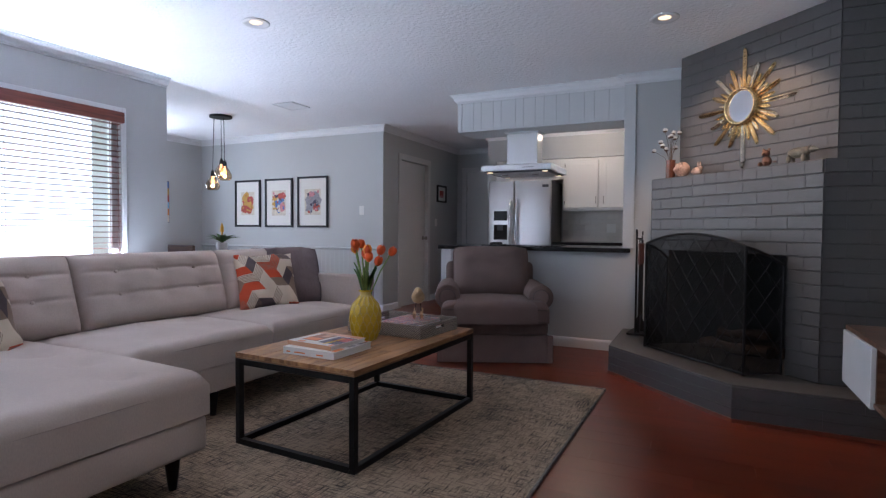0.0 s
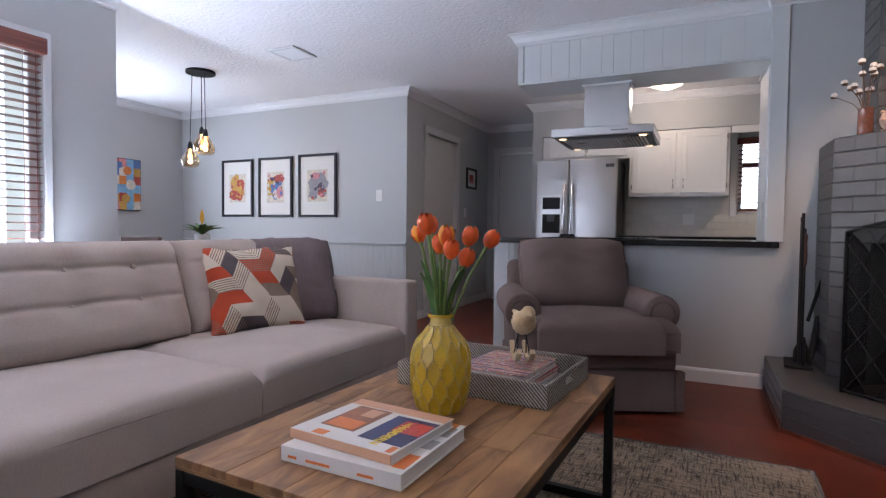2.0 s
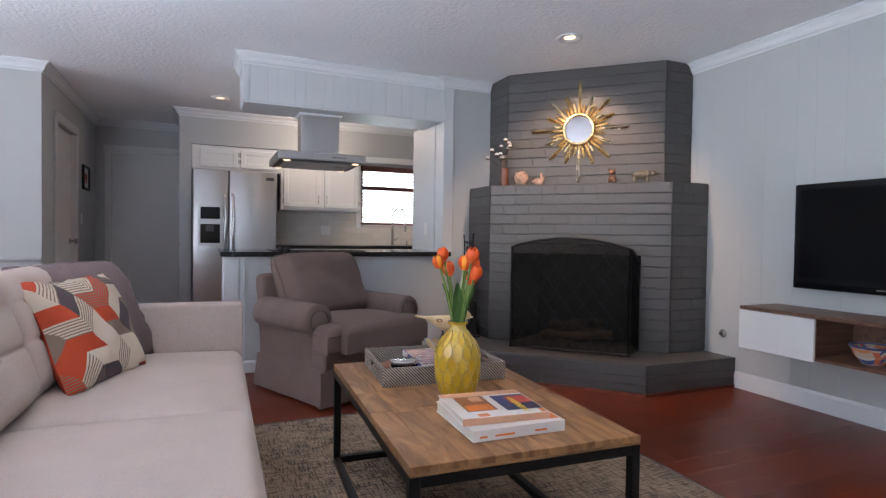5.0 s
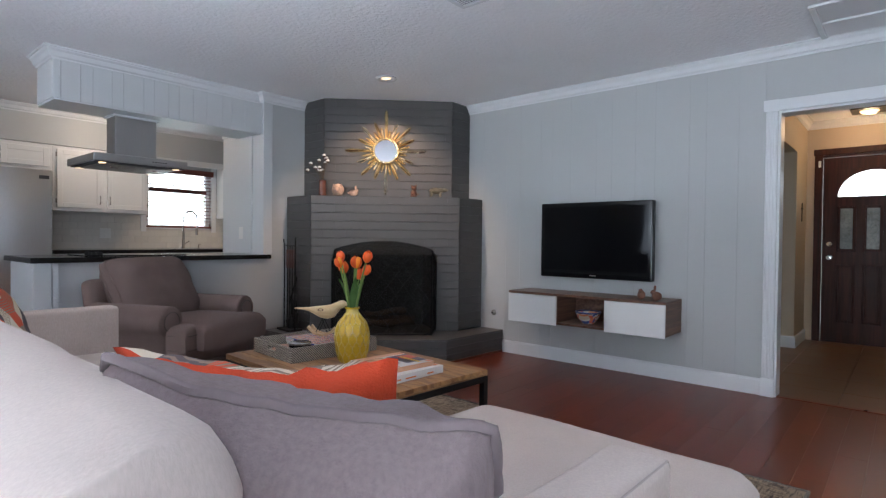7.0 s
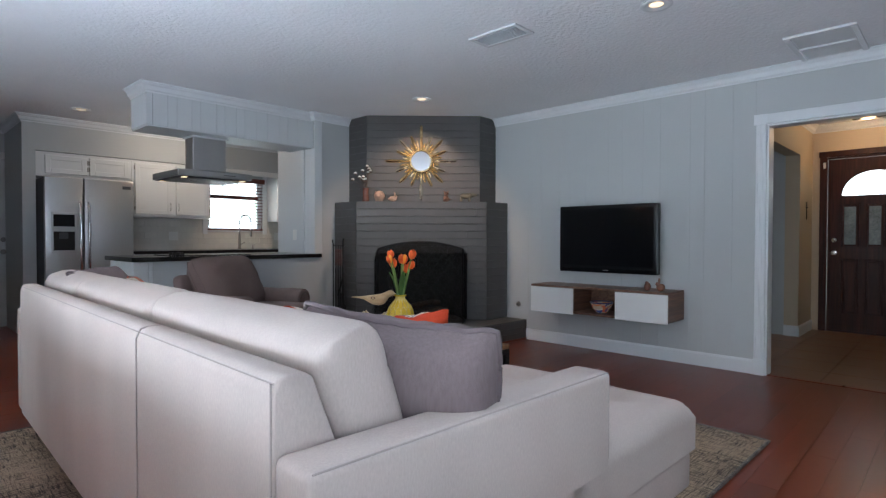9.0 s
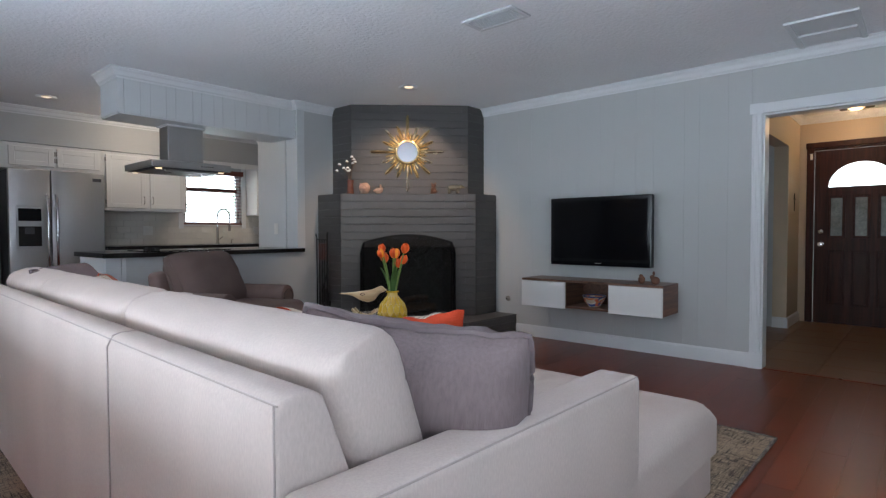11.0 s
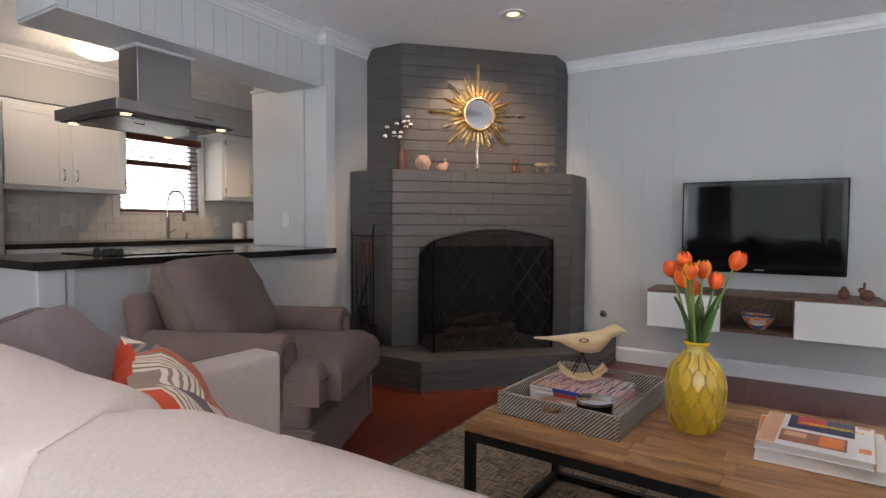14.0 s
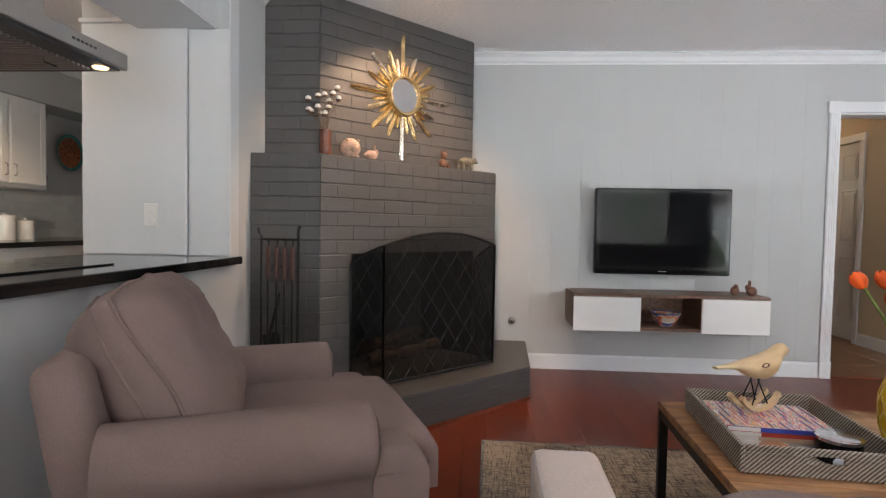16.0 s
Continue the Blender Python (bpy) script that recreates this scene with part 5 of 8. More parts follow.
bl = Matrix.Translation((0, 0.70, 0.675)) @ pose(0, 0, 0, -27, 0, 0)
cloth, rims = boxed_cushion(0.71, 0.53, 0.33, 0.075, seed=25)
loose = part("back_cushion", moved(cloth, bl), CHAIR, arm_chair, "plump loose back cushion with welted edges", smooth=50)
for rim in rims:
    part("welt", tube([tuple(bl @ Vector(p)) for p in rim], 0.0055, 6), CHAIR, loose, smooth=60)

# ---- coffee table ----
TAB = pose(-1.258, 2.775, 0.0125, 0, 0, -3.0)
table = thing("coffee_table", "coffee table with acacia plank top on a black square-tube frame", "coffee table", TAB)
TW, TL, TZ = 0.73, 1.19, 0.452
for sx in (-1, 1):
    for sy in (-1, 1):
        part("leg", box(sx * TW / 2 - (0.03 if sx > 0 else 0), sy * TL / 2 - (0.03 if sy > 0 else 0), 0, sx * TW / 2 + (0 if sx > 0 else 0.03), sy * TL / 2 + (0 if sy > 0 else 0.03), TZ - 0.028, 0.002, 1), BLACK_METAL, table)
for z0, z1 in ((0.0, 0.028), (TZ - 0.058, TZ - 0.030)):
    for sx in (-1, 1):
        x = sx * (TW / 2 - 0.015)
        part("rail", box(x - 0.0135, -TL / 2 + 0.03, z0, x + 0.0135, TL / 2 - 0.03, z1), BLACK_METAL, table)
    for sy in (-1, 1):
        y = sy * (TL / 2 - 0.015)
        part("rail", box(-TW / 2 + 0.03, y - 0.0135, z0, TW / 2 - 0.03, y + 0.0135, z1), BLACK_METAL, table)
top = part("tabletop", box(-TW / 2, -TL / 2, TZ - 0.0275, TW / 2, TL / 2, TZ - 0.020, 0.001, 1), TABLE, table, "acacia plank top with lively grain")
lanes = 9
lw = TW / lanes
for k in range(lanes):
    cuts = [-TL / 2, -TL / 2 + random.uniform(0.3, 0.55), -TL / 2 + random.uniform(0.68, 0.95), TL / 2]
    for y0, y1 in zip(cuts, cuts[1:]):
        ob = part("plank", box(-(y1 - y0) / 2 + 0.0004, -lw / 2 + 0.0004, TZ - 0.0198, (y1 - y0) / 2 - 0.0004, lw / 2 - 0.0004, TZ, 0.0012, 1), TABLE, top)
        ob.matrix_basis = pose(-TW / 2 + lw * (k + 0.5), (y0 + y1) / 2, random.uniform(-0.0004, 0.0004), 0, 0, 90)

# ---- on the coffee table ----
TOPZ = 0.4655
YELLOW = material("yellow_glaze", (0.56, 0.365, 0.022), 0.16, vary=0.10, scale=20, bump=0.03, coat=0.5)
GLAZE_EDGE = material("glaze_edge", (0.58, 0.43, 0.10), 0.25, vary=0.12, scale=30)
vase = thing("flower_vase", "yellow glazed ceramic vase with carved honeycomb facets", "vase", Matrix.Translation((-1.262, 2.755, TOPZ)))


def vase_r(z):
    pts = [(0.0, 0.060), (0.02, 0.071), (0.07, 0.084), (0.125, 0.0875), (0.165, 0.085), (0.198, 0.072), (0.222, 0.050), (0.24, 0.037), (0.262, 0.033), (0.272, 0.036)]
    for (z0, r0), (z1, r1) in zip(pts, pts[1:]):
        if z <= z1:
            t = (z - z0) / (z1 - z0)
            return r0 + (r1 - r0) * (t * t * (3 - 2 * t) * 0.5 + t * 0.5)
    return pts[-1][1]


part("body", lathe([(0, 0.001)] + [(vase_r(0.272 * k / 30) - 0.004, 0.272 * k / 30) for k in range(31)] + [(0.030, 0.272), (0.028, 0.20), (0, 0.19)], 48), GLAZE_EDGE, vase, smooth=60)
zs = [0.006, 0.050, 0.098, 0.146, 0.192, 0.238]
NF = 14
ridges = bmesh.new()
for row in range(5):
    zc, hh = (zs[row] + zs[row + 1]) / 2, (zs[row + 1] - zs[row]) * 0.70
    if row == 4:
        hh *= 0.85
    for k in range(NF):
        th0 = 2 * math.pi * (k + (0.5 if row % 2 else 0)) / NF
        bm = bmesh.new()
        hw = math.pi / NF * 0.95
        outline = [(-hw * 0.96, -hh * 0.35), (-hw * 0.45, -hh), (hw * 0.45, -hh), (hw * 0.96, -hh * 0.35), (hw * 0.96, hh * 0.35), (hw * 0.45, hh), (-hw * 0.45, hh), (-hw * 0.96, hh * 0.35)]

        def pt(a, dz, inset, dr):
            z = min(max(zc + dz * inset, 0.002), 0.270)
            r = vase_r(z) + dr
            return (r * math.cos(th0 + a * inset), r * math.sin(th0 + a * inset), z)

        edge = [[ridges.verts.new(pt(a, dz, k1, dr)) for a, dz in outline] for k1, dr in ((1.03, -0.004), (1.0, 0.0010), (0.955, 0.0010), (0.92, -0.004))]
        for p, q in zip(edge, edge[1:]):
            for j in range(8):
                ridges.faces.new((p[j], p[(j + 1) % 8], q[(j + 1) % 8], q[j]))
        lip = [bm.verts.new(pt(a, dz, 0.965, -0.0006)) for a, dz in outline]
        inn = [bm.verts.new(pt(a, dz, 0.55, -0.0026)) for a, dz in outline]
        for p, q in ((lip, inn),):
            for j in range(8):
                bm.faces.new((p[j], p[(j + 1) % 8], q[(j + 1) % 8], q[j]))
        bm.faces.new(inn)
        bmesh.ops.recalc_face_normals(bm, faces=bm.faces)
        part("facet", bm, YELLOW, vase, smooth=35)
bmesh.ops.recalc_face_normals(ridges, faces=ridges.faces)
part("raised_lattice", ridges, GLAZE_EDGE, vase, "paler raised glaze lines", smooth=40)
part("lip", lathe([(0.030, 0.268), (0.037, 0.266), (0.039, 0.270), (0.037, 0.275), (0.031, 0.275)], 32), YELLOW, vase, smooth=60)

STEM = material("tulip_stem", (0.16, 0.26, 0.06), 0.5, vary=0.12, scale=30)
LEAF = material("tulip_leaf", (0.06, 0.15, 0.035), 0.45, vary=0.2, scale=20, stretch=(1, 1, 0.2))
PETAL = material("tulip_petal", (0.78, 0.105, 0.010), 0.5, vary=0.16, scale=24, stretch=(1, 1, 0.25), spread=0.12)
PETAL_EDGE = material("tulip_petal_edge", (0.88, 0.30, 0.018), 0.5, vary=0.1, scale=24)


def petal(w, h, curl):
    bm = bmesh.new()
    rows = []
    for i in range(7):
        t = i / 6
        half = w * math.sin(math.pi * min(t * 0.93 + 0.07, 1)) ** 0.75
        row = []
        for j in range(5):
            u = -1 + j / 2
            rad = 0.002 + curl * math.sin(math.pi * (0.08 + 0.80 * t)) ** 0.8
            ang = u * half / max(rad, 0.006)
            row.append(bm.verts.new((rad * math.cos(ang), rad * math.sin(ang), h * t)))
        rows.append(row)
    for a, b in zip(rows, rows[1:]):
        for j in range(4):
            bm.faces.new((a[j], a[j + 1], b[j + 1], b[j]))
    return bm


heads = [(x, y, z, k) for k, (x, y, z) in enumerate(((-0.072, 0.01, 0.212), (-0.047, 0.03, 0.240), (0.004, -0.095, 0.238), (0.017, -0.01, 0.205), (0.056, 0.05, 0.205), (0.045, -0.04, 0.172), (-0.022, 0.035, 0.180), (0.102, 0.088, 0.200), (0.058, 0.02, 0.146)))]
for x, y, z, k in heads:
    tul = thing("tulip", "orange tulip bloom with green stem in the yellow vase", "flower", Matrix.Translation((-1.262, 2.755, TOPZ + 0.265)), "tulips in the vase")
    stem_pts = [(x * 0.15, y * 0.15, -0.12), (x * 0.25, y * 0.25, 0.0), (x * 0.6, y * 0.6, z * 0.55), (x, y, z)]
    part("stem", tube(stem_pts, 0.0042, 6), STEM, tul, smooth=60)
    d = (Vector((x, y, z)) - Vector((x * 0.55, y * 0.55, z * 0.5))).normalized()
    turn = d.to_track_quat("Z", "Y").to_matrix().to_4x4()
    sc = 0.9 + 0.2 * random.random()
    for j in range(6):
        outer = j % 2
        bm = petal(0.0165 * sc, (0.056 if outer else 0.059) * sc, (0.0225 if outer else 0.021) * sc)
        part("petal", moved(bm, Matrix.Translation((x, y, z - 0.004)) @ turn @ pose(0, 0, 0, 0, 0, 60 * j + 20 * k)), PETAL if outer or k % 3 else PETAL_EDGE, tul, smooth=80)
    if k % 2 == 0 or k in (3, 7):
        ang = 2.1 * k
        bm = bmesh.new()
        rows = []
        ln = 0.17 + 0.05 * random.random()
        for i in range(8):
            t = i / 7
            out = 0.012 + 0.055 * t * t
            up = ln * t * (1 - 0.12 * t * t)
            hw = 0.019 * math.sin(math.pi * (0.12 + 0.86 * t)) + 0.001
            c, s2 = math.cos(ang), math.sin(ang)
            rows.append([bm.verts.new((c * (out + dz) - s2 * u, s2 * (out + dz) + c * u, up - 0.03)) for u, dz in ((-hw, 0.006), (0, 0), (hw, 0.006))])
        for a1, b1 in zip(rows, rows[1:]):
            for j in range(2):
                bm.faces.new((a1[j], a1[j + 1], b1[j + 1], b1[j]))
        part("leaf", bm, LEAF, tul, smooth=80)

# books on the table
PAPER = material("book_paper", (0.72, 0.70, 0.66), 0.8, vary=0.06, scale=4, fine=300, stretch=(1, 1, 40))
WHITE_COVER = material("white_cover", (0.74, 0.72, 0.70), 0.3, vary=0.02)
PEACH_COVER = material("peach_cover", (0.66, 0.36, 0.22), 0.3, vary=0.06)
BROWN_PRINT = material("brown_photo", (0.30, 0.11, 0.05), 0.3, vary=0.35, scale=12)
NAVY_PRINT = material("navy_photo", (0.035, 0.04, 0.13), 0.3, vary=0.25, scale=14)
RED_PRINT = material("red_photo", (0.52, 0.05, 0.035), 0.3, vary=0.3, scale=9)
ORANGE_PRINT = material("orange_print", (0.75, 0.20, 0.04), 0.3)
YELLOW_INK = material("yellow_ink", (0.80, 0.55, 0.06), 0.4)
GREY_INK = material("grey_ink", (0.35, 0.33, 0.32), 0.4, vary=0.3, scale=30)


def book(name, label, m, w, d, h, cover, spine=None, group=""):
    """Hardback lying flat: boards, page block, spine along -x."""
    t = thing(name, label, "book", m, group)
    part("page_block", box(-w / 2 + 0.004, -d / 2 + 0.004, 0.0025, w / 2 - 0.004, d / 2 - 0.004, h - 0.0025), PAPER, t, "white page edges")
    part("cover", box(-w / 2, -d / 2, h - 0.0025, w / 2, d / 2, h, 0.0008, 1), cover, t)
    part("back_cover", box(-w / 2, -d / 2, 0, w / 2, d / 2, 0.0025, 0.0008, 1), cover, t)
    part("spine", box(-w / 2 - 0.002, -d / 2, 0.0, -w / 2 + 0.002, d / 2, h, 0.0008, 1), spine or cover, t)
    return t


b1 = book("book", "thick white hardback with orange spine marks, lying on the table", pose(-1.268, 2.435, TOPZ, 0, 0, 88), 0.30, 0.31, 0.034, WHITE_COVER, group="stacked books")
for y, l in ((-0.09, 0.05), (0.02, 0.08), (0.11, 0.03)):
    part("spine_print", box(-0.1528, y, 0.010, -0.1522, y + l * 0.8, 0.016), ORANGE_PRINT, b1)
for x, l in ((-0.13, 0.07), (-0.02, 0.05), (0.06, 0.06)):
    part("cover_print", box(x, -0.148, 0.0342, x + l, -0.118, 0.0347), GREY_INK if x > -0.1 else ORANGE_PRINT, b1)
part("cover_print", box(0.10, -0.14, 0.0342, 0.148, 0.14, 0.0347), ORANGE_PRINT, b1)
b2 = book("book", "design hardback with peach, navy and red cover on the stack", pose(-1.285, 2.445, TOPZ + 0.0348, 0, 0, 84), 0.255, 0.285, 0.021, WHITE_COVER, PEACH_COVER, group="stacked books")
b3m = 0.0213
part("cover_band", box(0.085, -0.14, b3m, 0.125, 0.14, b3m + 0.0005), PEACH_COVER, b2)
part("cover_photo", box(-0.07, 0.005, b3m, 0.08, 0.105, b3m + 0.0005), BROWN_PRINT, b2)
part("cover_photo", box(-0.085, -0.138, b3m, 0.07, -0.02, b3m + 0.0005), NAVY_PRINT, b2)
part("cover_photo", box(-0.02, -0.136, b3m + 0.0006, 0.05, -0.06, b3m + 0.0011), RED_PRINT, b2)
part("cover_photo", box(-0.12, 0.05, b3m, -0.095, 0.085, b3m + 0.0005), ORANGE_PRINT, b2)
part("cover_photo", box(-0.064, 0.014, b3m + 0.0006, -0.01, 0.096, b3m + 0.0011), ORANGE_PRINT, b2)
part("cover_photo", box(0.02, 0.02, b3m + 0.0006, 0.07, 0.06, b3m + 0.0011), PEACH_COVER, b2)
part("cover_photo", box(-0.12, -0.135, b3m, -0.09, -0.12, b3m + 0.0005), ORANGE_PRINT, b2)


def lettering(name, text, size, mat, parent, m, bold=0.0):
    cu = bpy.data.curves.new(name, "FONT")
    cu.body, cu.size, cu.extrude, cu.offset = text, size, 0.0002, bold
    cu.align_x, cu.align_y = "CENTER", "CENTER"
    cu.materials.append(mat)
    ob = new(name, cu)
    ob.parent = parent
    ob.matrix_basis = m
    return ob


lettering("title", "MODERN", 0.030, YELLOW_INK, b2, pose(-0.042, -0.076, b3m + 0.0014, 0, 0, 180), 0.0006)
lettering("title", "MID-CENTURY", 0.017, YELLOW_INK, b2, pose(-0.015, -0.076, b3m + 0.0014, 0, 0, 180), 0.0003)

# tray with its load
m = bpy.data.materials.new("tray_weave")
m.use_nodes = True
tn, tl = m.node_tree.nodes, m.node_tree.links.new
tco, wav = tn.new("ShaderNodeTexCoord"), tn.new("ShaderNodeTexWave")
wav.wave_type, wav.bands_direction = "BANDS", "DIAGONAL"
wav.inputs["Scale"].default_value, wav.inputs["Distortion"].default_value = 52, 1.2
wav.inputs["Detail Scale"].default_value = 3
trm = tn.new("ShaderNodeMix")
trm.data_type = "RGBA"
trm.inputs[6].default_value, trm.inputs[7].default_value = (0.045, 0.032, 0.024, 1), (0.46, 0.41, 0.35, 1)
tl(tco.outputs["Object"], wav.inputs["Vector"])
tl(wav.outputs["Fac"], trm.inputs[0])
tl(trm.outputs[2], tn["Principled BSDF"].inputs["Base Color"])
tbp = tn.new("ShaderNodeBump")
tbp.inputs["Strength"].default_value, tbp.inputs["Distance"].default_value = 0.6, 0.002
tl(wav.outputs["Fac"], tbp.inputs["Height"])
tl(tbp.outputs[0], tn["Principled BSDF"].inputs["Normal"])
tn["Principled BSDF"].inputs["Roughness"].default_value = 0.7
WEAVE = m
TRAY_M = pose(-1.222, 3.105, TOPZ, 0, 0, -5.5)
tray = thing("serving_tray", "rectangular woven tray in dark and cream stripes with cut-out handles", "tray", TRAY_M)
TX, TY, THH = 0.26, 0.205, 0.075
part("base", box(-TX, -TY, 0, TX, TY, 0.008, 0.002, 1), WEAVE, tray)
part("long_side", box(-TX, -TY, 0.008, TX, -TY + 0.012, THH, 0.003, 1), WEAVE, tray)
part("long_side", box(-TX, TY - 0.012, 0.008, TX, TY, THH, 0.003, 1), WEAVE, tray)
for sx in (-1, 1):
    x0, x1 = sorted((sx * TX, sx * (TX - 0.012)))
    end = part("short_side", box(x0, -TY + 0.012, 0.008, x1, TY - 0.012, 0.036), WEAVE, tray)
    part("side_piece", box(x0, -TY + 0.012, 0.036, x1, -0.045, 0.056), WEAVE, end)
    part("side_piece", box(x0, 0.045, 0.036, x1, TY - 0.012, 0.056), WEAVE, end)
    part("side_rail", box(x0, -TY + 0.012, 0.056, x1, TY - 0.012, THH, 0.003, 1), WEAVE, end)


def on_tray(x, y, z, rz=0):
    return TRAY_M @ pose(x, y, z, 0, 0, rz)


STRIPE = bpy.data.materials.new("striped_cover")
STRIPE.use_nodes = True
sn, slk = STRIPE.node_tree.nodes, STRIPE.node_tree.links.new
sco, swv, srp = sn.new("ShaderNodeTexCoord"), sn.new("ShaderNodeTexNoise"), sn.new("ShaderNodeValToRGB")
smp = sn.new("ShaderNodeMapping")
smp.inputs["Scale"].default_value = (7, 75, 1)
smp.inputs["Rotation"].default_value = (0, 0, radians(18))
slk(sco.outputs["Object"], smp.inputs[0])
slk(smp.outputs[0], swv.inputs["Vector"])
swv.inputs["Scale"].default_value, swv.inputs["Detail"].default_value = 1.0, 1
for pos, col in ((0.34, (0.05, 0.07, 0.30)), (0.40, (0.60, 0.10, 0.05)), (0.44, (0.72, 0.66, 0.58)), (0.47, (0.10, 0.30, 0.36)), (0.50, (0.68, 0.30, 0.08)), (0.53, (0.62, 0.50, 0.40)), (0.56, (0.50, 0.05, 0.07)), (0.60, (0.70, 0.66, 0.62)), (0.65, (0.12, 0.10, 0.14))):
    e = srp.color_ramp.elements.new(pos)
    e.color = (*col, 1)
srp.color_ramp.interpolation = "CONSTANT"
slk(swv.outputs[0], srp.inputs[0])
slk(srp.outputs[0], sn["Principled BSDF"].inputs["Base Color"])
sn["Principled BSDF"].inputs["Roughness"].default_value = 0.35
BLUE_COVER = material("blue_cover", (0.03, 0.05, 0.30), 0.35)
RED_COVER = material("red_cover", (0.5, 0.05, 0.03), 0.35)
TAN_COVER = material("tan_cover", (0.55, 0.40, 0.28), 0.35)
stack = ((WHITE_COVER, WHITE_COVER, "white-spined"), (RED_COVER, TAN_COVER, "tan-spined"), (WHITE_COVER, RED_COVER, "red-spined"), (STRIPE, BLUE_COVER, "colourful striped blue-spined"))
for k, (cov, spine, look_of) in enumerate(stack):
    mag = book("magazine", look_of + " magazine stacked in the tray", on_tray(0.045 - 0.003 * k, 0.03, 0.0085 + 0.0139 * k, (1, -1, 1.5, 0)[k]), 0.24, 0.30, 0.0136, cov, spine, "stacked magazines")
    part("spine_label", box(-0.1226, 0.06, 0.001, -0.1221, 0.148, 0.0126), WHITE_COVER, mag, "white end of the spine")
BIRCH = timber("carved_birch", (0.66, 0.50, 0.30), (0.50, 0.34, 0.18), (6, 30, 30), 0.5, 0.05, 0.05)
bird_m = on_tray(0.075, 0.05, 0.0649, -58)
bird = thing("wooden_bird", "carved pale wooden bird on wire legs and a curved rocker base", "figurine", bird_m)
bb = bmesh.new()
secs = [(-0.175, 0.010, 0.150, 0.004), (-0.13, 0.013, 0.150, 0.006), (-0.085, 0.018, 0.149, 0.012), (-0.05, 0.027, 0.143, 0.024), (-0.01, 0.037, 0.137, 0.035), (0.03, 0.041, 0.138, 0.040), (0.062, 0.037, 0.147, 0.040), (0.086, 0.028, 0.165, 0.032), (0.102, 0.023, 0.180, 0.025), (0.12, 0.0215, 0.185, 0.022), (0.134, 0.014, 0.184, 0.015), (0.146, 0.006, 0.181, 0.006), (0.157, 0.002, 0.180, 0.002)]
rings = []
for x, w, z, h in secs:
    rings.append([bb.verts.new((x, w * math.cos(2 * math.pi * k / 14), z + h * math.sin(2 * math.pi * k / 14))) for k in range(14)])
for a1, b1r in zip(rings, rings[1:]):
    for k in range(14):
        bb.faces.new((a1[k], a1[(k + 1) % 14], b1r[(k + 1) % 14], b1r[k]))
bb.faces.new(rings[0])
bb.faces.new(rings[-1])
bmesh.ops.recalc_face_normals(bb, faces=bb.faces)
part("body", bb, BIRCH, bird, smooth=70)
part("wing_mark", moved(lathe([(0.007, 0), (0.008, 0.0018), (0.0105, 0.0015), (0.011, 0)], 14), Matrix.Translation((0.0, -0.0365, 0.152)) @ pose(0, 0, 0, 90) @ Matrix.Diagonal((1.6, 0.7, 1, 1))), GRIP, bird)
for sy in (-1, 1):
    arc = [(0.11 * math.sin(radians(q)) - 0.0, sy * 0.022, 0.115 - 0.11 * math.cos(radians(q))) for q in range(-52, 53, 8)]
    rk = bmesh.new()
    rws = []
    for (x, y, z) in arc:
        rws.append([rk.verts.new((x, y - 0.008, z)), rk.verts.new((x, y + 0.008, z)), rk.verts.new((x * 0.9, y + 0.008, z + 0.012)), rk.verts.new((x * 0.9, y - 0.008, z + 0.012))])
    for a1, b1r in zip(rws, rws[1:]):
        for k in range(4):
            rk.faces.new((a1[k], a1[(k + 1) % 4], b1r[(k + 1) % 4], b1r[k]))
    rk.faces.new(rws[0])
    rk.faces.new(rws[-1][::-1])
    bmesh.ops.recalc_face_normals(rk, faces=rk.faces)
    part("rocker", rk, BIRCH, bird, smooth=40)
    for x0 in (-0.03, 0.03):
        part("wire_leg", tube([(x0 * 1.3, sy * 0.022, 0.014), (-x0 * 0.25, sy * 0.012, 0.112)], 0.0022, 6), IRON, bird)
candle = thing("candle_jar", "dark glass candle jar with a silver lid in the tray", "candle", on_tray(-0.145, -0.085, 0.0085))
part("jar", lathe([(0, 0), (0.052, 0.0), (0.056, 0.004), (0.056, 0.058), (0, 0.058)], 32), TV_CASE, candle, smooth=40)
part("lid", lathe([(0, 0.070), (0.053, 0.070), (0.058, 0.067), (0.058, 0.0585), (0, 0.0585)], 32), CHROME, candle, "brushed silver lid", smooth=40)
part("label", moved(prism([(-0.02, -0.0005), (0.02, -0.0005), (0.02, 0.0005), (-0.02, 0.0005)], 0.010, 0.045), Matrix.Translation((-0.0567, 0, 0)) @ pose(0, 0, 0, 0, 0, 90)), PLASTIC, candle, "pale blue-white label")
coaster = thing("wooden_coaster", "round brown wooden coaster leaning in the tray", "coaster", on_tray(-0.165, 0.075, 0.0185) @ pose(0, 0, 0.0, 0, -12, 0))
part("disc", lathe([(0, 0), (0.05, 0), (0.052, 0.004), (0.05, 0.012), (0, 0.012)], 28), timber("coaster_wood", (0.33, 0.13, 0.06), (0.2, 0.07, 0.03), (8, 40, 8), 0.4, 0.05), coaster, smooth=40)
shell = thing("painted_stone", "small pale blue stone lying in the tray", "stone", on_tray(-0.218, -0.055, 0.0085))
part("stone", moved(cushion(0.05, 0.035, 0.03, 1, 1, 12, 8, wobble=0.004), Matrix.Translation((0, 0, 0.0165))), material("pale_stone", (0.45, 0.52, 0.62), 0.5), shell, smooth=70)

# ---- on the mantel ----
MZ = 1.4895


def along_mantel(u, d):
    """u metres along the front from its left corner, d back from the face."""
    p = ML + FACE * u + INW * d
    return p.x, p.y


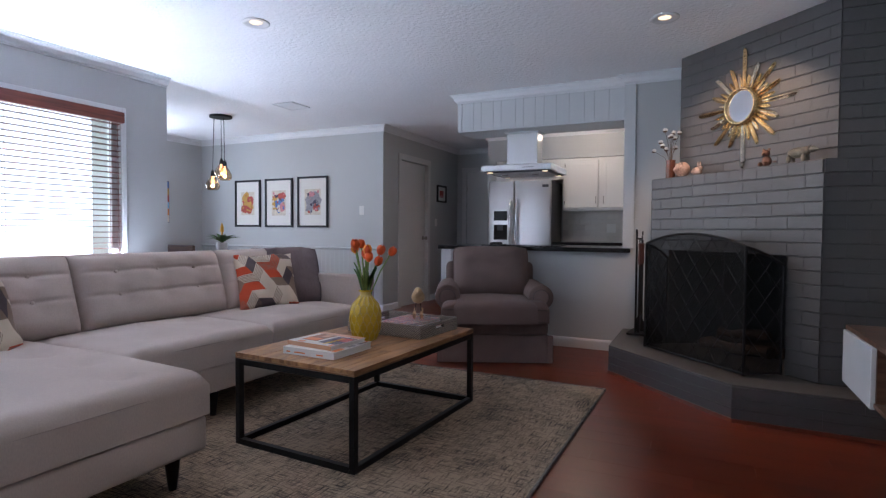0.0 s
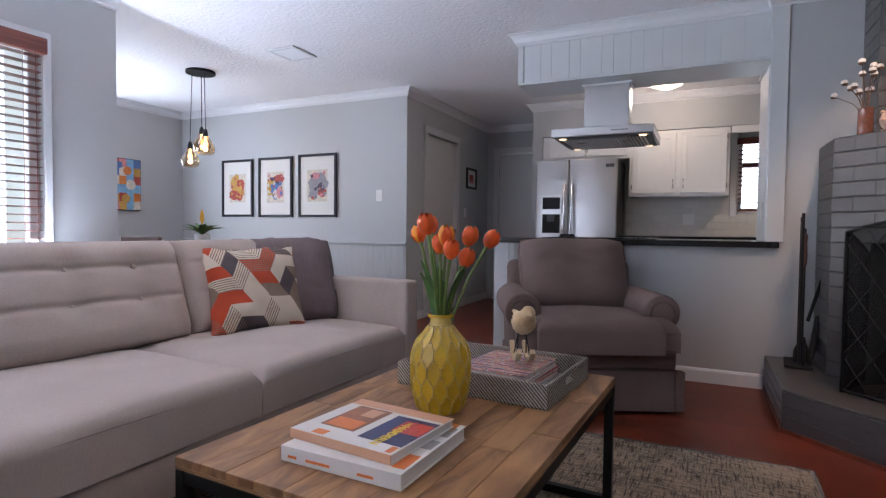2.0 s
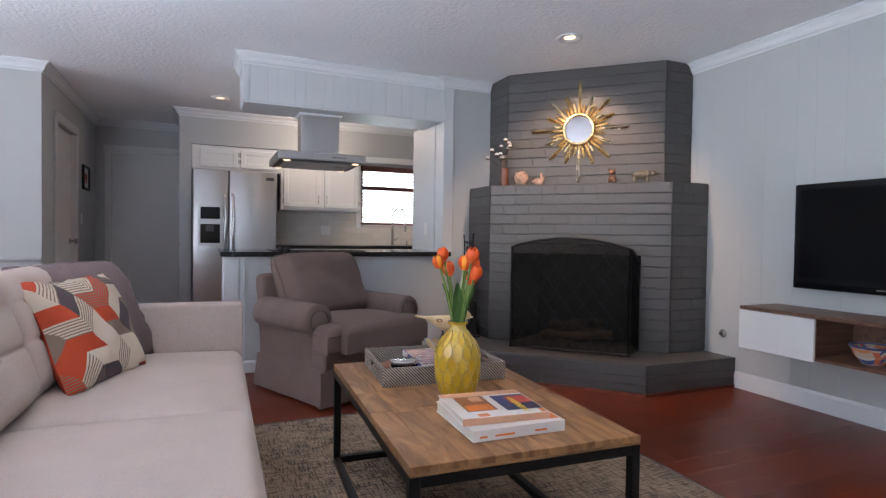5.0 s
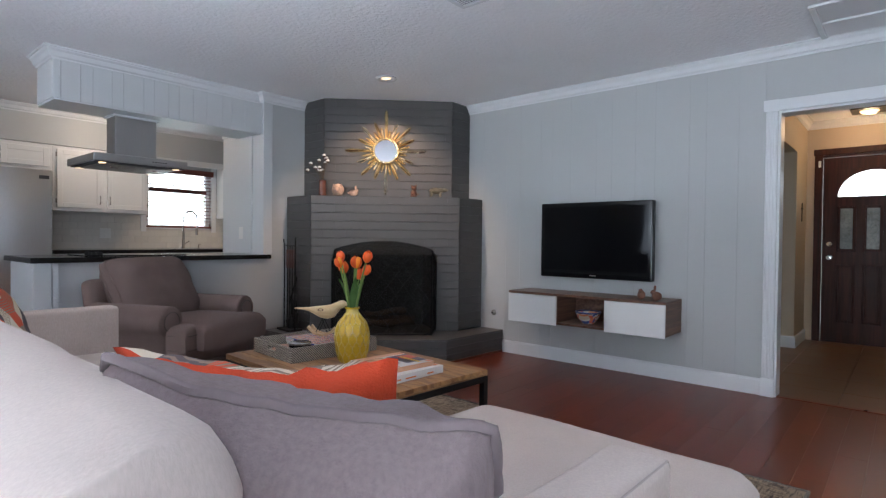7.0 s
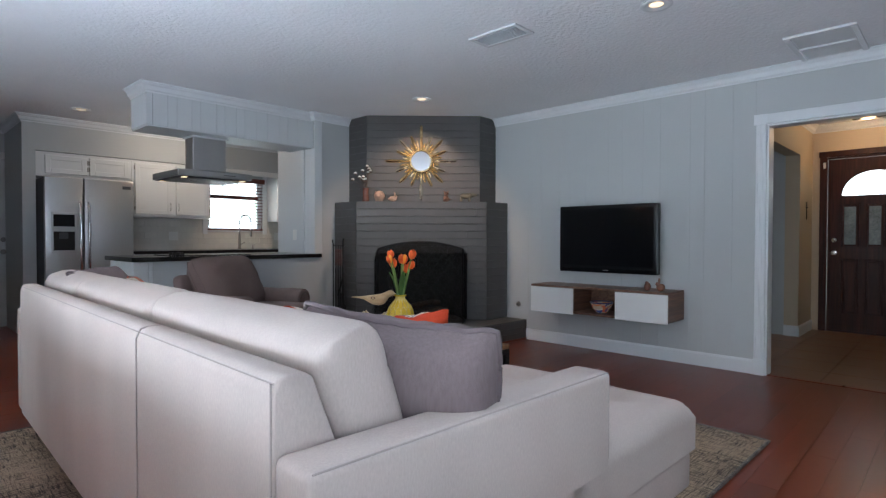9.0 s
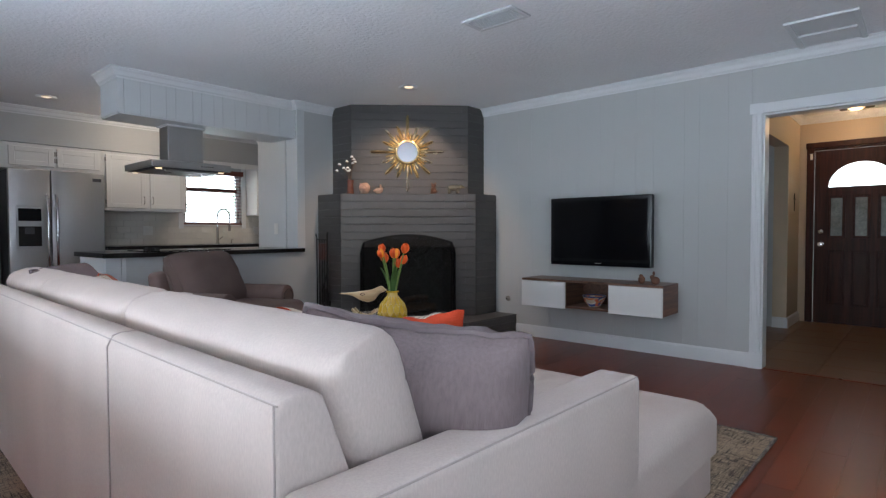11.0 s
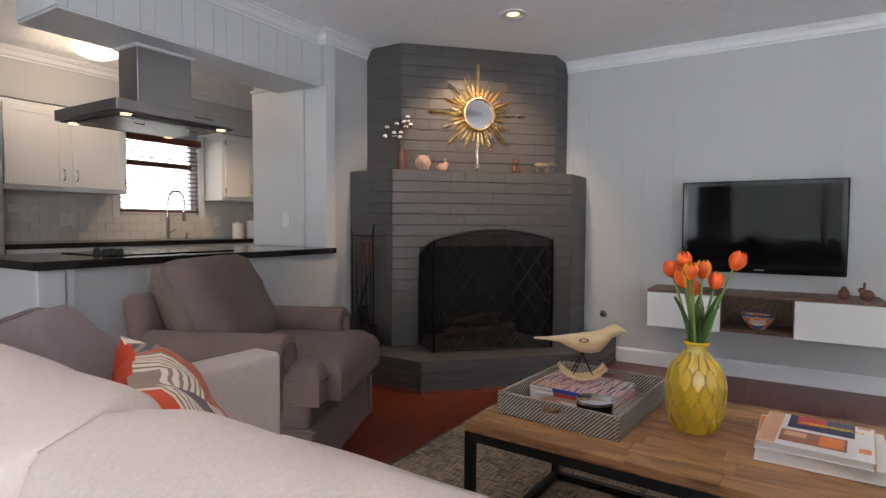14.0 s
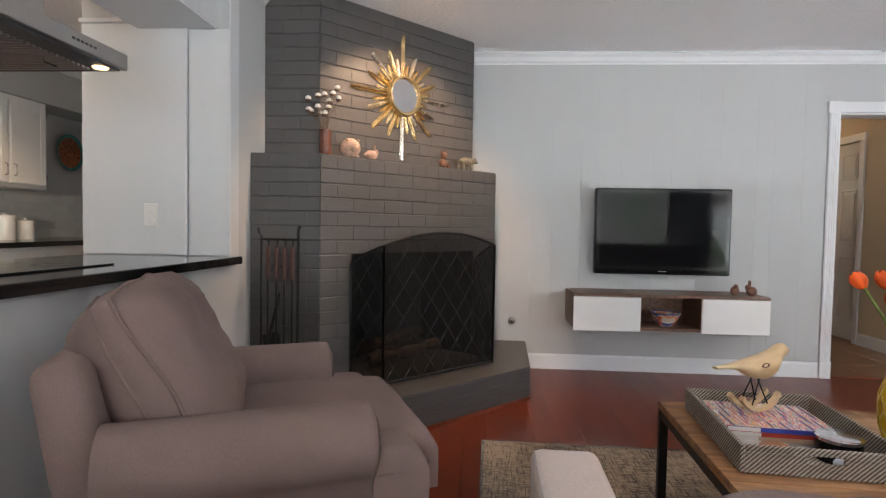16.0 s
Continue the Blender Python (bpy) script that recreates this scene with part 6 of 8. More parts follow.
CERAMIC = material("copper_ceramic", (0.15, 0.055, 0.035), 0.25, vary=0.35, scale=20)
COTTON = material("cotton_boll", (0.78, 0.74, 0.70), 0.95, vary=0.08, scale=40, bump=0.4)
TWIG = material("dry_twig", (0.11, 0.07, 0.045), 0.9)
x, y = along_mantel(0.085, 0.10)
cv = thing("bud_vase", "reddish-brown ceramic vase on the mantel", "vase", Matrix.Translation((x, y, MZ)))
part("body", lathe([(0, 0), (0.032, 0), (0.036, 0.006), (0.034, 0.05), (0.030, 0.10), (0.034, 0.135), (0.036, 0.145), (0.031, 0.145), (0.027, 0.10), (0, 0.09)], 24), CERAMIC, cv, smooth=60)
for k in range(4):
    a0 = 2 * math.pi * k / 4
    part("ridge", tube([(0.033 * math.cos(a0), 0.033 * math.sin(a0), 0.01), (0.031 * math.cos(a0), 0.031 * math.sin(a0), 0.13)], 0.003, 6), CERAMIC, cv)
cs = thing("cotton_stems", "dried cotton stems with white bolls in the brown vase", "dried flowers", Matrix.Translation((x, y, MZ + 0.10)))
for k in range(13):
    a0, rr, zz = 2.4 * k, 0.03 + 0.085 * random.random(), 0.10 + 0.17 * random.random()
    bx, by = rr * math.cos(a0), rr * math.sin(a0)
    if k == 0:
        bx, by, zz = -0.13, 0.06, 0.13
    part("twig", tube([(0, 0, 0), (bx * 0.4, by * 0.4, zz * 0.6), (bx, by, zz)], 0.0018, 5), TWIG, cs)
    boll = part("boll", moved(cushion(0.034, 0.034, 0.030, 1, 1, 10, 7, wobble=0.006, seed=k), Matrix.Translation((bx, by, zz + 0.008))), COTTON, cs, "white cotton boll", smooth=80)
    part("husk", lathe([(0, -0.012), (0.012, -0.010), (0.017, 0.0), (0.014, 0.001), (0.009, -0.006), (0, -0.008)], 8, at=(bx, by, zz)), TWIG, boll)


def figure(name, label, mat, u, d, z, rz, blobs, scale=1.0):
    """A small modelled animal as one mesh of joined rounded forms."""
    x, y = along_mantel(u, d)
    bm = bmesh.new()
    for cx, cy, cz, sx, sy, sz in blobs:
        c = cushion(sx, sy, sz, 1, 1, 14, 9)
        moved(c, Matrix.Translation((cx, cy, cz)))
        me = bpy.data.meshes.new("tmp")
        c.to_mesh(me)
        c.free()
        bm.from_mesh(me)
        bpy.data.meshes.remove(me)
    ob = part(name, bm, mat, None, smooth=80)
    ob.matrix_basis = pose(x, y, z, 0, 0, rz) @ Matrix.Diagonal((scale, scale, scale, 1))
    return tagged(ob, label, "figurine")


TERRA = material("pale_terracotta", (0.46, 0.30, 0.225), 0.7, vary=0.35, scale=30, bump=0.3)
RUST = material("rust_terracotta", (0.17, 0.072, 0.042), 0.6, vary=0.3, scale=25, bump=0.3)
OLIVE = material("mottled_glaze", (0.17, 0.14, 0.095), 0.4, vary=0.5, scale=25, bump=0.2)
figure("hedgehog_figurine", "round pale terracotta hedgehog figurine on the mantel", TERRA, 0.235, 0.075, MZ, -50, [(0, 0, 0.058, 0.12, 0.11, 0.115), (0, -0.045, 0.055, 0.06, 0.05, 0.055), (0, -0.072, 0.052, 0.016, 0.014, 0.014), (-0.035, -0.03, 0.10, 0.02, 0.015, 0.02), (0.035, -0.03, 0.10, 0.02, 0.015, 0.02), (-0.03, -0.02, 0.008, 0.03, 0.04, 0.016), (0.03, -0.02, 0.008, 0.03, 0.04, 0.016)])
figure("rabbit_figurine", "small pale terracotta rabbit figurine on the mantel", TERRA, 0.38, 0.075, MZ, -45, [(0, 0, 0.03, 0.085, 0.055, 0.06), (0.03, 0, 0.05, 0.042, 0.035, 0.038), (0.018, -0.008, 0.078, 0.012, 0.01, 0.042), (0.024, 0.008, 0.078, 0.012, 0.01, 0.042), (-0.045, 0, 0.03, 0.02, 0.02, 0.02)])
figure("cub_figurine", "rust-brown sitting bear cub figurine on the mantel", RUST, 0.955, 0.075, MZ, -45, [(0, 0, 0.035, 0.06, 0.055, 0.07), (0, -0.008, 0.085, 0.05, 0.045, 0.045), (-0.02, -0.005, 0.108, 0.018, 0.012, 0.018), (0.02, -0.005, 0.108, 0.018, 0.012, 0.018), (-0.02, -0.03, 0.015, 0.022, 0.04, 0.028), (0.02, -0.03, 0.015, 0.022, 0.04, 0.028), (0, -0.03, 0.078, 0.022, 0.02, 0.018), (0.04, 0.02, 0.03, 0.03, 0.015, 0.012)])
figure("bear_figurine", "mottled olive-grey walking bear figurine on the mantel", OLIVE, 1.165, 0.075, MZ, -42, [(0, 0, 0.062, 0.125, 0.06, 0.062), (0.045, 0, 0.066, 0.06, 0.05, 0.055), (0.088, 0, 0.072, 0.05, 0.036, 0.036), (0.112, 0, 0.068, 0.025, 0.02, 0.018), (0.08, 0.016, 0.09, 0.012, 0.01, 0.014), (0.08, -0.016, 0.09, 0.012, 0.01, 0.014), (0.045, 0.018, 0.025, 0.026, 0.024, 0.055), (0.045, -0.018, 0.025, 0.026, 0.024, 0.055), (-0.045, 0.018, 0.025, 0.028, 0.024, 0.055), (-0.045, -0.018, 0.025, 0.028, 0.024, 0.055)])
f = figure("quail_figurine", "small brown clay quail figurine on the console", RUST, 0, 0, 0, 0, [(0, 0, 0.035, 0.06, 0.05, 0.07), (0.0, -0.015, 0.066, 0.034, 0.03, 0.034)])
f.matrix_basis = pose(1.10, 2.195, 0.6425, 0, 0, -90)
f = figure("rabbit_figurine", "small brown clay rabbit figurine on the console", RUST, 0, 0, 0, 0, [(0, 0, 0.034, 0.075, 0.055, 0.068), (0.026, 0, 0.06, 0.04, 0.036, 0.038), (0.014, 0.008, 0.092, 0.014, 0.01, 0.04), (0.014, -0.008, 0.092, 0.014, 0.01, 0.04)])
f.matrix_basis = pose(1.10, 2.08, 0.6425, 0, 0, 90)
BOWL_PAINT = patchwork("bowl_paint", ((0.55, 0.2, 0.08), (0.6, 0.55, 0.48), (0.05, 0.08, 0.25), (0.55, 0.12, 0.06), (0.5, 0.4, 0.3)), 0.016, 0.016)
bowl = thing("painted_bowl", "hand-painted ceramic bowl with a dark blue rim in the console", "bowl", Matrix.Translation((1.16, 2.655, 0.4025)))
part("body", lathe([(0, 0), (0.045, 0), (0.05, 0.006), (0.085, 0.05), (0.102, 0.092), (0.097, 0.092), (0.08, 0.052), (0.045, 0.014), (0, 0.012)], 32), BOWL_PAINT, bowl, smooth=60)
part("rim", lathe([(0.1015, 0.088), (0.106, 0.096), (0.104, 0.102), (0.098, 0.10), (0.0965, 0.088)], 32), NAVY_PRINT, bowl, "dark blue rim", smooth=60)
key = thing("gas_valve", "round chrome gas key valve on the wall", "valve", pose(XE - 0.006, 3.758, 0.372, 0, -90, 0))
part("rose", lathe([(0, 0.0), (0.03, 0.0), (0.028, 0.006), (0.014, 0.010), (0.012, 0.02), (0, 0.02)], 20), NICKEL, key, smooth=40)
part("stem", lathe([(0, 0.02), (0.006, 0.02), (0.006, 0.034), (0, 0.034)], 10), IRON, key)

# ---- ceiling fittings ----
def downlight(x, y, lit=True):
    t = thing("recessed_light", "round white recessed ceiling downlight", "ceiling light", Matrix.Translation((x, y, H)), "recessed ceiling lights")
    part("trim_ring", lathe([(0.040, -0.001), (0.088, 0.0), (0.090, -0.006), (0.082, -0.012), (0.062, -0.010), (0.050, -0.002), (0.040, -0.0015)], 32), TRIM, t, smooth=50)
    part("lens", lathe([(0, -0.004), (0.036, -0.003), (0.040, -0.001)], 24), LAMP_GLOW, t, "glowing warm lens", smooth=60)
    return t


for x, y in ((0.158, 4.032), (-2.30, 3.01), (-2.0, 6.94), (-0.395, 1.52), (0.38, 6.93)):
    downlight(x, y)


def vent(x, y, w, d, rz, n, label, name="ceiling_vent"):
    t = thing(name, label, "vent", pose(x, y, H, 0, 0, rz))
    # Dark sheet in place of the duct; its colour gives the shade between slats.
    part("backing", box(-w / 2 + 0.01, -d / 2 + 0.01, -0.003, w / 2 - 0.01, d / 2 - 0.01, -0.001), DARK_STEEL, t)
    for x0, y0, x1, y1 in ((-w / 2, -d / 2, w / 2, -d / 2 + 0.028), (-w / 2, d / 2 - 0.028, w / 2, d / 2), (-w / 2, -d / 2 + 0.028, -w / 2 + 0.028, d / 2 - 0.028), (w / 2 - 0.028, -d / 2 + 0.028, w / 2, d / 2 - 0.028)):
        part("frame", box(x0, y0, -0.014, x1, y1, -0.001, 0.003, 1), TRIM, t)
    for k in range(n):
        yy = -d / 2 + 0.035 + (d - 0.07) * k / (n - 1)
        ob = part("slat", box(-w / 2 + 0.028, -0.008, -0.001, w / 2 - 0.028, 0.008, 0.001), TRIM, t)
        ob.matrix_basis = pose(0, yy, -0.008, -48, 0, 0)
    return t


vent(-3.72, 4.99, 0.28, 0.30, 0, 9, "white louvred ceiling vent over the dining passage")
vent(-0.634, 2.460, 0.39, 0.21, 90, 9, "white louvred ceiling air vent")
grille = thing("return_air_grille", "large white framed return-air grille with two filter panels", "vent", pose(1.032, 0.918, H, 0, 0, 90))
for x0, y0, x1, y1 in ((-0.2, -0.335, 0.2, -0.30), (-0.2, 0.30, 0.2, 0.335), (-0.2, -0.30, -0.165, 0.30), (0.165, -0.30, 0.2, 0.30), (-0.165, -0.012, 0.165, 0.012)):
    part("frame", box(x0, y0, -0.018, x1, y1, -0.001, 0.004, 1), TRIM, grille)
for y0, y1 in ((-0.30, -0.012), (0.012, 0.30)):
    part("filter", box(-0.165, y0, -0.006, 0.165, y1, -0.002), TRIM, grille, "pale filter panel")

# ---- kitchen ----
counter = thing("bar_counter", "polished black granite bar counter", "countertop")
part("slab", box(-2.035, YN - 0.045, 0.886, -0.213, 6.02, 0.925, 0.004, 2), GRANITE, counter)
part("lip", box(-0.213, YN - 0.045, 0.886, -0.165, YN - 0.015, 0.925, 0.004, 1), GRANITE, counter)
base = thing("bar_cabinet", "white painted base cabinet behind the bar", "cabinet")
part("body", box(-1.988, YN + 0.122, 0.0, -0.21, 5.93, 0.884), CABINET, base)
cook = thing("glass_cooktop", "flat black glass cooktop with knobs on the bar counter", "cooktop", Matrix.Translation((-1.26, 5.68, 0.9255)))
part("glass", box(-0.38, -0.24, 0, 0.38, 0.24, 0.006, 0.002, 1), GRANITE, cook)
for x, y, r in ((-0.24, 0.11, 0.045), (0.24, 0.11, 0.04), (-0.24, -0.11, 0.04), (0.24, -0.11, 0.045), (0, 0.0, 0.055)):
    part("burner", lathe([(r * 1.5, 0.0061), (r * 1.52, 0.0066), (r * 1.58, 0.0066), (r * 1.6, 0.0061)], 28, at=(x, y, 0)), DARK_STEEL, cook, "thin grey cooking ring", smooth=40)
for k in range(5):
    part("control_knob", lathe([(0, 0.03), (0.014, 0.03), (0.019, 0.008), (0.02, 0.006), (0, 0.006)], 14, at=(-0.30 + (0.055 if k % 2 else 0.0), -0.15 + 0.042 * k, 0)), IRON, cook, smooth=40)

hood = thing("range_hood", "stainless steel island range hood with square chimney", "range hood", Matrix.Translation((-1.26, 5.69, 0)))
HX, HY = 0.355, 0.325
part("canopy", box(-HX, -HY, 1.662, HX, HY, 1.722, 0.004, 1), STEEL, hood, "flat brushed steel canopy")
hs = bmesh.new()
lo = [hs.verts.new(c) for c in ((-HX + 0.01, -HY + 0.01, 1.722), (HX - 0.01, -HY + 0.01, 1.722), (HX - 0.01, HY - 0.01, 1.722), (-HX + 0.01, HY - 0.01, 1.722))]
hi = [hs.verts.new(c) for c in ((-0.17, -0.17, 1.745), (0.17, -0.17, 1.745), (0.17, 0.17, 1.745), (-0.17, 0.17, 1.745))]
for k in range(4):
    hs.faces.new((lo[k], lo[(k + 1) % 4], hi[(k + 1) % 4], hi[k]))
hs.faces.new(hi)
bmesh.ops.recalc_face_normals(hs, faces=hs.faces)
part("slope", hs, STEEL, hood)
part("chimney", box(-0.150, -0.150, 1.745, 0.170, 0.040, 2.068, 0.003, 1), STEEL, hood, "square brushed steel chimney")
part("ceiling_collar", box(-0.168, -0.168, 2.055, 0.188, 0.058, 2.0695, 0.003, 1), TRIM, hood)
part("filter_tray", box(-HX + 0.02, -HY + 0.02, 1.656, HX - 0.02, HY - 0.02, 1.6625), DARK_STEEL, hood)
for k in range(24):
    xx = -HX + 0.075 + (2 * HX - 0.15) * k / 23
    part("baffle", box(xx - 0.007, -HY + 0.10, 1.648, xx + 0.007, HY - 0.10, 1.657, 0.002, 1), STEEL, hood)
for sx in (-1, 1):
    part("filter_handle", tube([(sx * 0.16 - 0.03, -HY + 0.15, 1.650), (sx * 0.16 - 0.03, -HY + 0.15, 1.632), (sx * 0.16 + 0.03, -HY + 0.15, 1.632), (sx * 0.16 + 0.03, -HY + 0.15, 1.650)], 0.003, 6), CHROME, hood)
    for sy in (-1, 1):
        part("hood_lamp", lathe([(0, 0), (0.024, 0), (0.028, 0.006), (0, 0.006)], 16, at=(sx * (HX - 0.075), sy * (HY - 0.055), 1.650)), LAMP_GLOW, hood, "small lit spotlight")
for k in range(6):
    part("button", box(0.07 + 0.02 * k, -HY - 0.0015, 1.688, 0.083 + 0.02 * k, -HY + 0.001, 1.696), DARK_STEEL, hood)
spot("hood_light", -1.26, 5.69, 1.62, 5, (1.0, 0.85, 0.65), 120)

fridge = thing("refrigerator", "stainless steel side-by-side refrigerator with ice dispenser", "refrigerator")
FX0, FX1, FS = -2.262, -1.40, -1.90
FY = 7.30
part("body", box(FX0, FY + 0.065, 0.02, FX1 - 0.0, YB - 0.02, 1.745, 0.006), DARK_STEEL, fridge, "dark grey sides")
part("freezer_door", box(FX0, FY, 0.06, FS - 0.003, FY + 0.062, 1.752, 0.012, 3), STEEL, fridge, smooth=40)
part("fridge_door", box(FS + 0.003, FY, 0.06, FX1, FY + 0.062, 1.752, 0.012, 3), STEEL, fridge, smooth=40)
for x in (FS - 0.04, FS + 0.04):
    part("handle", tube([(x, FY, 0.72), (x, FY - 0.045, 0.76), (x, FY - 0.058, 1.0), (x, FY - 0.058, 1.2), (x, FY - 0.045, 1.45), (x, FY, 1.49)], 0.014, 8), CHROME, fridge, "curved steel handle", smooth=60)
disp = part("dispenser", box(FX0 + 0.06, FY - 0.006, 0.93, FX0 + 0.29, FY + 0.001, 1.37, 0.004, 1), STEEL, fridge, "ice and water dispenser")
part("recess", box(FX0 + 0.078, FY - 0.008, 0.955, FX0 + 0.272, FY - 0.0055, 1.16), SOOT, disp)
part("control_panel", box(FX0 + 0.078, FY - 0.010, 1.215, FX0 + 0.272, FY - 0.0055, 1.345, 0.002, 1), TV_CASE, disp)
part("paddle", box(FX0 + 0.13, FY - 0.012, 1.08, FX0 + 0.21, FY - 0.008, 1.15), DARK_STEEL, disp)
part("badge", box(FX1 - 0.115, FY - 0.002, 1.655, FX1 - 0.03, FY + 0.001, 1.69), DARK_STEEL, fridge, "small dark maker's plate")


def cabinet(name, x0, x1, z0, z1, doors, label, y=YK, handles=True, depth=0.33):
    """Wall cabinet with framed doors; doors is a list of (x0, x1, handle side)."""
    t = thing(name, label, "cabinet", group="kitchen cabinets")
    part("body", box(x0, y + 0.02, z0, x1, y + depth - 0.004, z1, 0.002, 1), CABINET, t)
    for a, b, side in doors:
        d = part("cabinet_door", box(a, y - 0.002, z0 + 0.035, b, y + 0.018, z1 - 0.035, 0.003, 1), CABINET, t)
        w = 0.055
        for p in ((a + 0.002, z0 + 0.037, a + w, z1 - 0.037), (b - w, z0 + 0.037, b - 0.002, z1 - 0.037), (a + w, z0 + 0.037, b - w, z0 + 0.035 + w), (a + w, z1 - 0.035 - w, b - w, z1 - 0.037)):
            part("door_frame", box(p[0], y - 0.008, p[1], p[2], y - 0.002, p[3], 0.002, 1), CABINET, d)
        hx = a + 0.025 if side < 0 else b - 0.025
        if handles:
            part("handle", tube([(hx, y - 0.008, z0 + 0.09), (hx, y - 0.03, z0 + 0.095), (hx, y - 0.03, z0 + 0.175), (hx, y - 0.008, z0 + 0.18)], 0.005, 6), NICKEL, d, "nickel bar handle")
        ox = b + 0.004 if side < 0 else a - 0.004
        for zz in (z0 + 0.08, z1 - 0.12):
            part("hinge", box(ox - 0.006, y - 0.008, zz, ox + 0.006, y + 0.001, zz + 0.05), NICKEL, d)
    return t


cabinet("wall_cabinet", -2.278, -1.3185, 1.78, 2.055, [(-2.195, -1.79, -1), (-1.765, -1.35, 1)], "white painted cabinet above the refrigerator", handles=False)
cabinet("wall_cabinet", -1.318, -0.345, 1.355, 2.055, [(-1.285, -0.85, 1), (-0.80, -0.375, -1)], "white painted double-door kitchen wall cabinet")
cabinet("wall_cabinet", 0.655, 1.43, 1.345, 2.055, [(0.69, 1.03, 1), (1.06, 1.40, -1)], "white painted wall cabinet beside the kitchen window")
back_top = thing("back_counter", "polished black granite counter along the kitchen window", "countertop")
part("slab", box(-1.385, 7.30, 0.895, XK - 0.002, YB - 0.002, 0.935, 0.004, 2), GRANITE, back_top)
x = -1.38
while x < XK - 0.3:
    w = 0.60
    bc2 = thing("base_cabinet", "white painted kitchen base cabinet", "cabinet", group="kitchen cabinets")
    part("body", box(x, 7.345, 0.09, min(x + w, XK) - 0.003, YB - 0.004, 0.894), CABINET, bc2)
    part("toe_kick", box(x, 7.40, 0.0, min(x + w, XK) - 0.003, YB - 0.004, 0.09), DARK_STEEL, bc2)
    part("drawer_front", box(x + 0.015, 7.327, 0.72, min(x + w, XK) - 0.018, 7.345, 0.875, 0.003, 1), CABINET, bc2)
    part("cabinet_door", box(x + 0.015, 7.327, 0.11, min(x + w, XK) - 0.018, 7.345, 0.70, 0.003, 1), CABINET, bc2)
    x += w
splash = thing("backsplash", "white glazed subway-tile backsplash", "tiles", kind="structure")
SPL = material("subway_tile", (0.68, 0.65, 0.60), 0.15, vary=0.03, scale=8, bump=0.0, spread=0.04)
GROUT = material("grout", (0.60, 0.57, 0.53), 0.8, vary=0.06)
part("grout_bed", box(-1.385, YB - 0.004, 0.936, XK - 0.002, YB - 0.001, 1.188), GROUT, splash)
part("grout_bed", box(-1.385, YB - 0.004, 1.188, -0.33, YB - 0.001, 1.354), GROUT, splash)
part("grout_bed", box(0.65, YB - 0.004, 1.188, XK - 0.002, YB - 0.001, 1.344), GROUT, splash)
tile_mesh = None
for r in range(6):
    x = -1.385 - (0.075 if r % 2 else 0)
    while x < XK - 0.15:
        z = 0.937 + r * 0.0775
        if x > -1.39 and (z < 1.12 or x < -0.50 or x > 0.66) and z < 1.29:
            if tile_mesh is None:
                first_tile = part("tile", box(0.001, YB - 0.010, 0.001, 0.1515, YB - 0.004, 0.0755, 0.0015, 1), SPL, splash)
                tile_mesh = first_tile.data
                first_tile.matrix_basis = Matrix.Translation((x, 0, z))
            else:
                ob = new("tile", tile_mesh)
                ob.parent = splash
                ob.matrix_basis = Matrix.Translation((x, 0, z))
        x += 0.1525
faucet = thing("kitchen_faucet", "brushed nickel spring-neck kitchen faucet", "faucet", Matrix.Translation((0.14, 7.80, 0.9355)))
part("base", lathe([(0, 0), (0.028, 0), (0.026, 0.01), (0.018, 0.02), (0.016, 0.22), (0, 0.22)], 16), NICKEL, faucet, smooth=40)
arc = [(0.0, 0, 0.22), (0.0, 0, 0.38)] + [(0.085 - 0.085 * math.cos(radians(q)), -0.01, 0.40 + 0.085 * math.sin(radians(q))) for q in range(10, 171, 16)] + [(0.17, -0.01, 0.36), (0.17, -0.01, 0.26)]
part("spring_neck", tube(arc, 0.011, 10), CHROME, faucet, "coiled spring neck", smooth=60)
part("spray_head", lathe([(0, 0), (0.016, 0), (0.018, 0.05), (0.012, 0.09), (0, 0.09)], 14, at=(0.17, -0.01, 0.18)), NICKEL, faucet, smooth=40)
part("lever", tube([(0.016, 0, 0.06), (0.07, -0.02, 0.10)], 0.006, 8), NICKEL, faucet)
soap = thing("soap_dispenser", "small nickel soap pump beside the sink", "soap pump", Matrix.Translation((0.34, 7.80, 0.9355)))
part("pump", lathe([(0, 0), (0.018, 0), (0.016, 0.01), (0.008, 0.014), (0.008, 0.055), (0, 0.055)], 12), NICKEL, soap, smooth=40)
part("spout", tube([(0, 0, 0.052), (0.0, -0.05, 0.058)], 0.005, 6), NICKEL, soap)
sink = thing("kitchen_sink", "steel sink rim set in the black counter", "sink", Matrix.Translation((0.16, 7.56, 0.9355)))
for b4 in ((-0.36, -0.19, 0.36, -0.175), (-0.36, 0.175, 0.36, 0.19), (-0.36, -0.175, -0.345, 0.175), (0.345, -0.175, 0.36, 0.175)):
    part("rim", box(b4[0], b4[1], 0, b4[2], b4[3], 0.004), CHROME, sink)
part("basin", box(-0.345, -0.175, 0.0003, 0.345, 0.175, 0.0012), STEEL, sink)
for x, r, h in ((0.93, 0.062, 0.15), (1.13, 0.07, 0.18), (1.33, 0.058, 0.14)):
    can = thing("canister", "white lidded ceramic kitchen canister on the counter", "canister", Matrix.Translation((x, 7.74, 0.9355)), "white canisters")
    part("body", lathe([(0, 0), (r, 0), (r + 0.002, 0.006), (r, h), (0, h)], 24), WHITE_GLOSS, can, smooth=40)
    part("lid", lathe([(0, h + 0.035), (0.016, h + 0.033), (0.014, h + 0.02), (r + 0.004, h + 0.012), (r + 0.004, h + 0.001), (0, h + 0.001)], 24), WHITE_GLOSS, can, smooth=40)
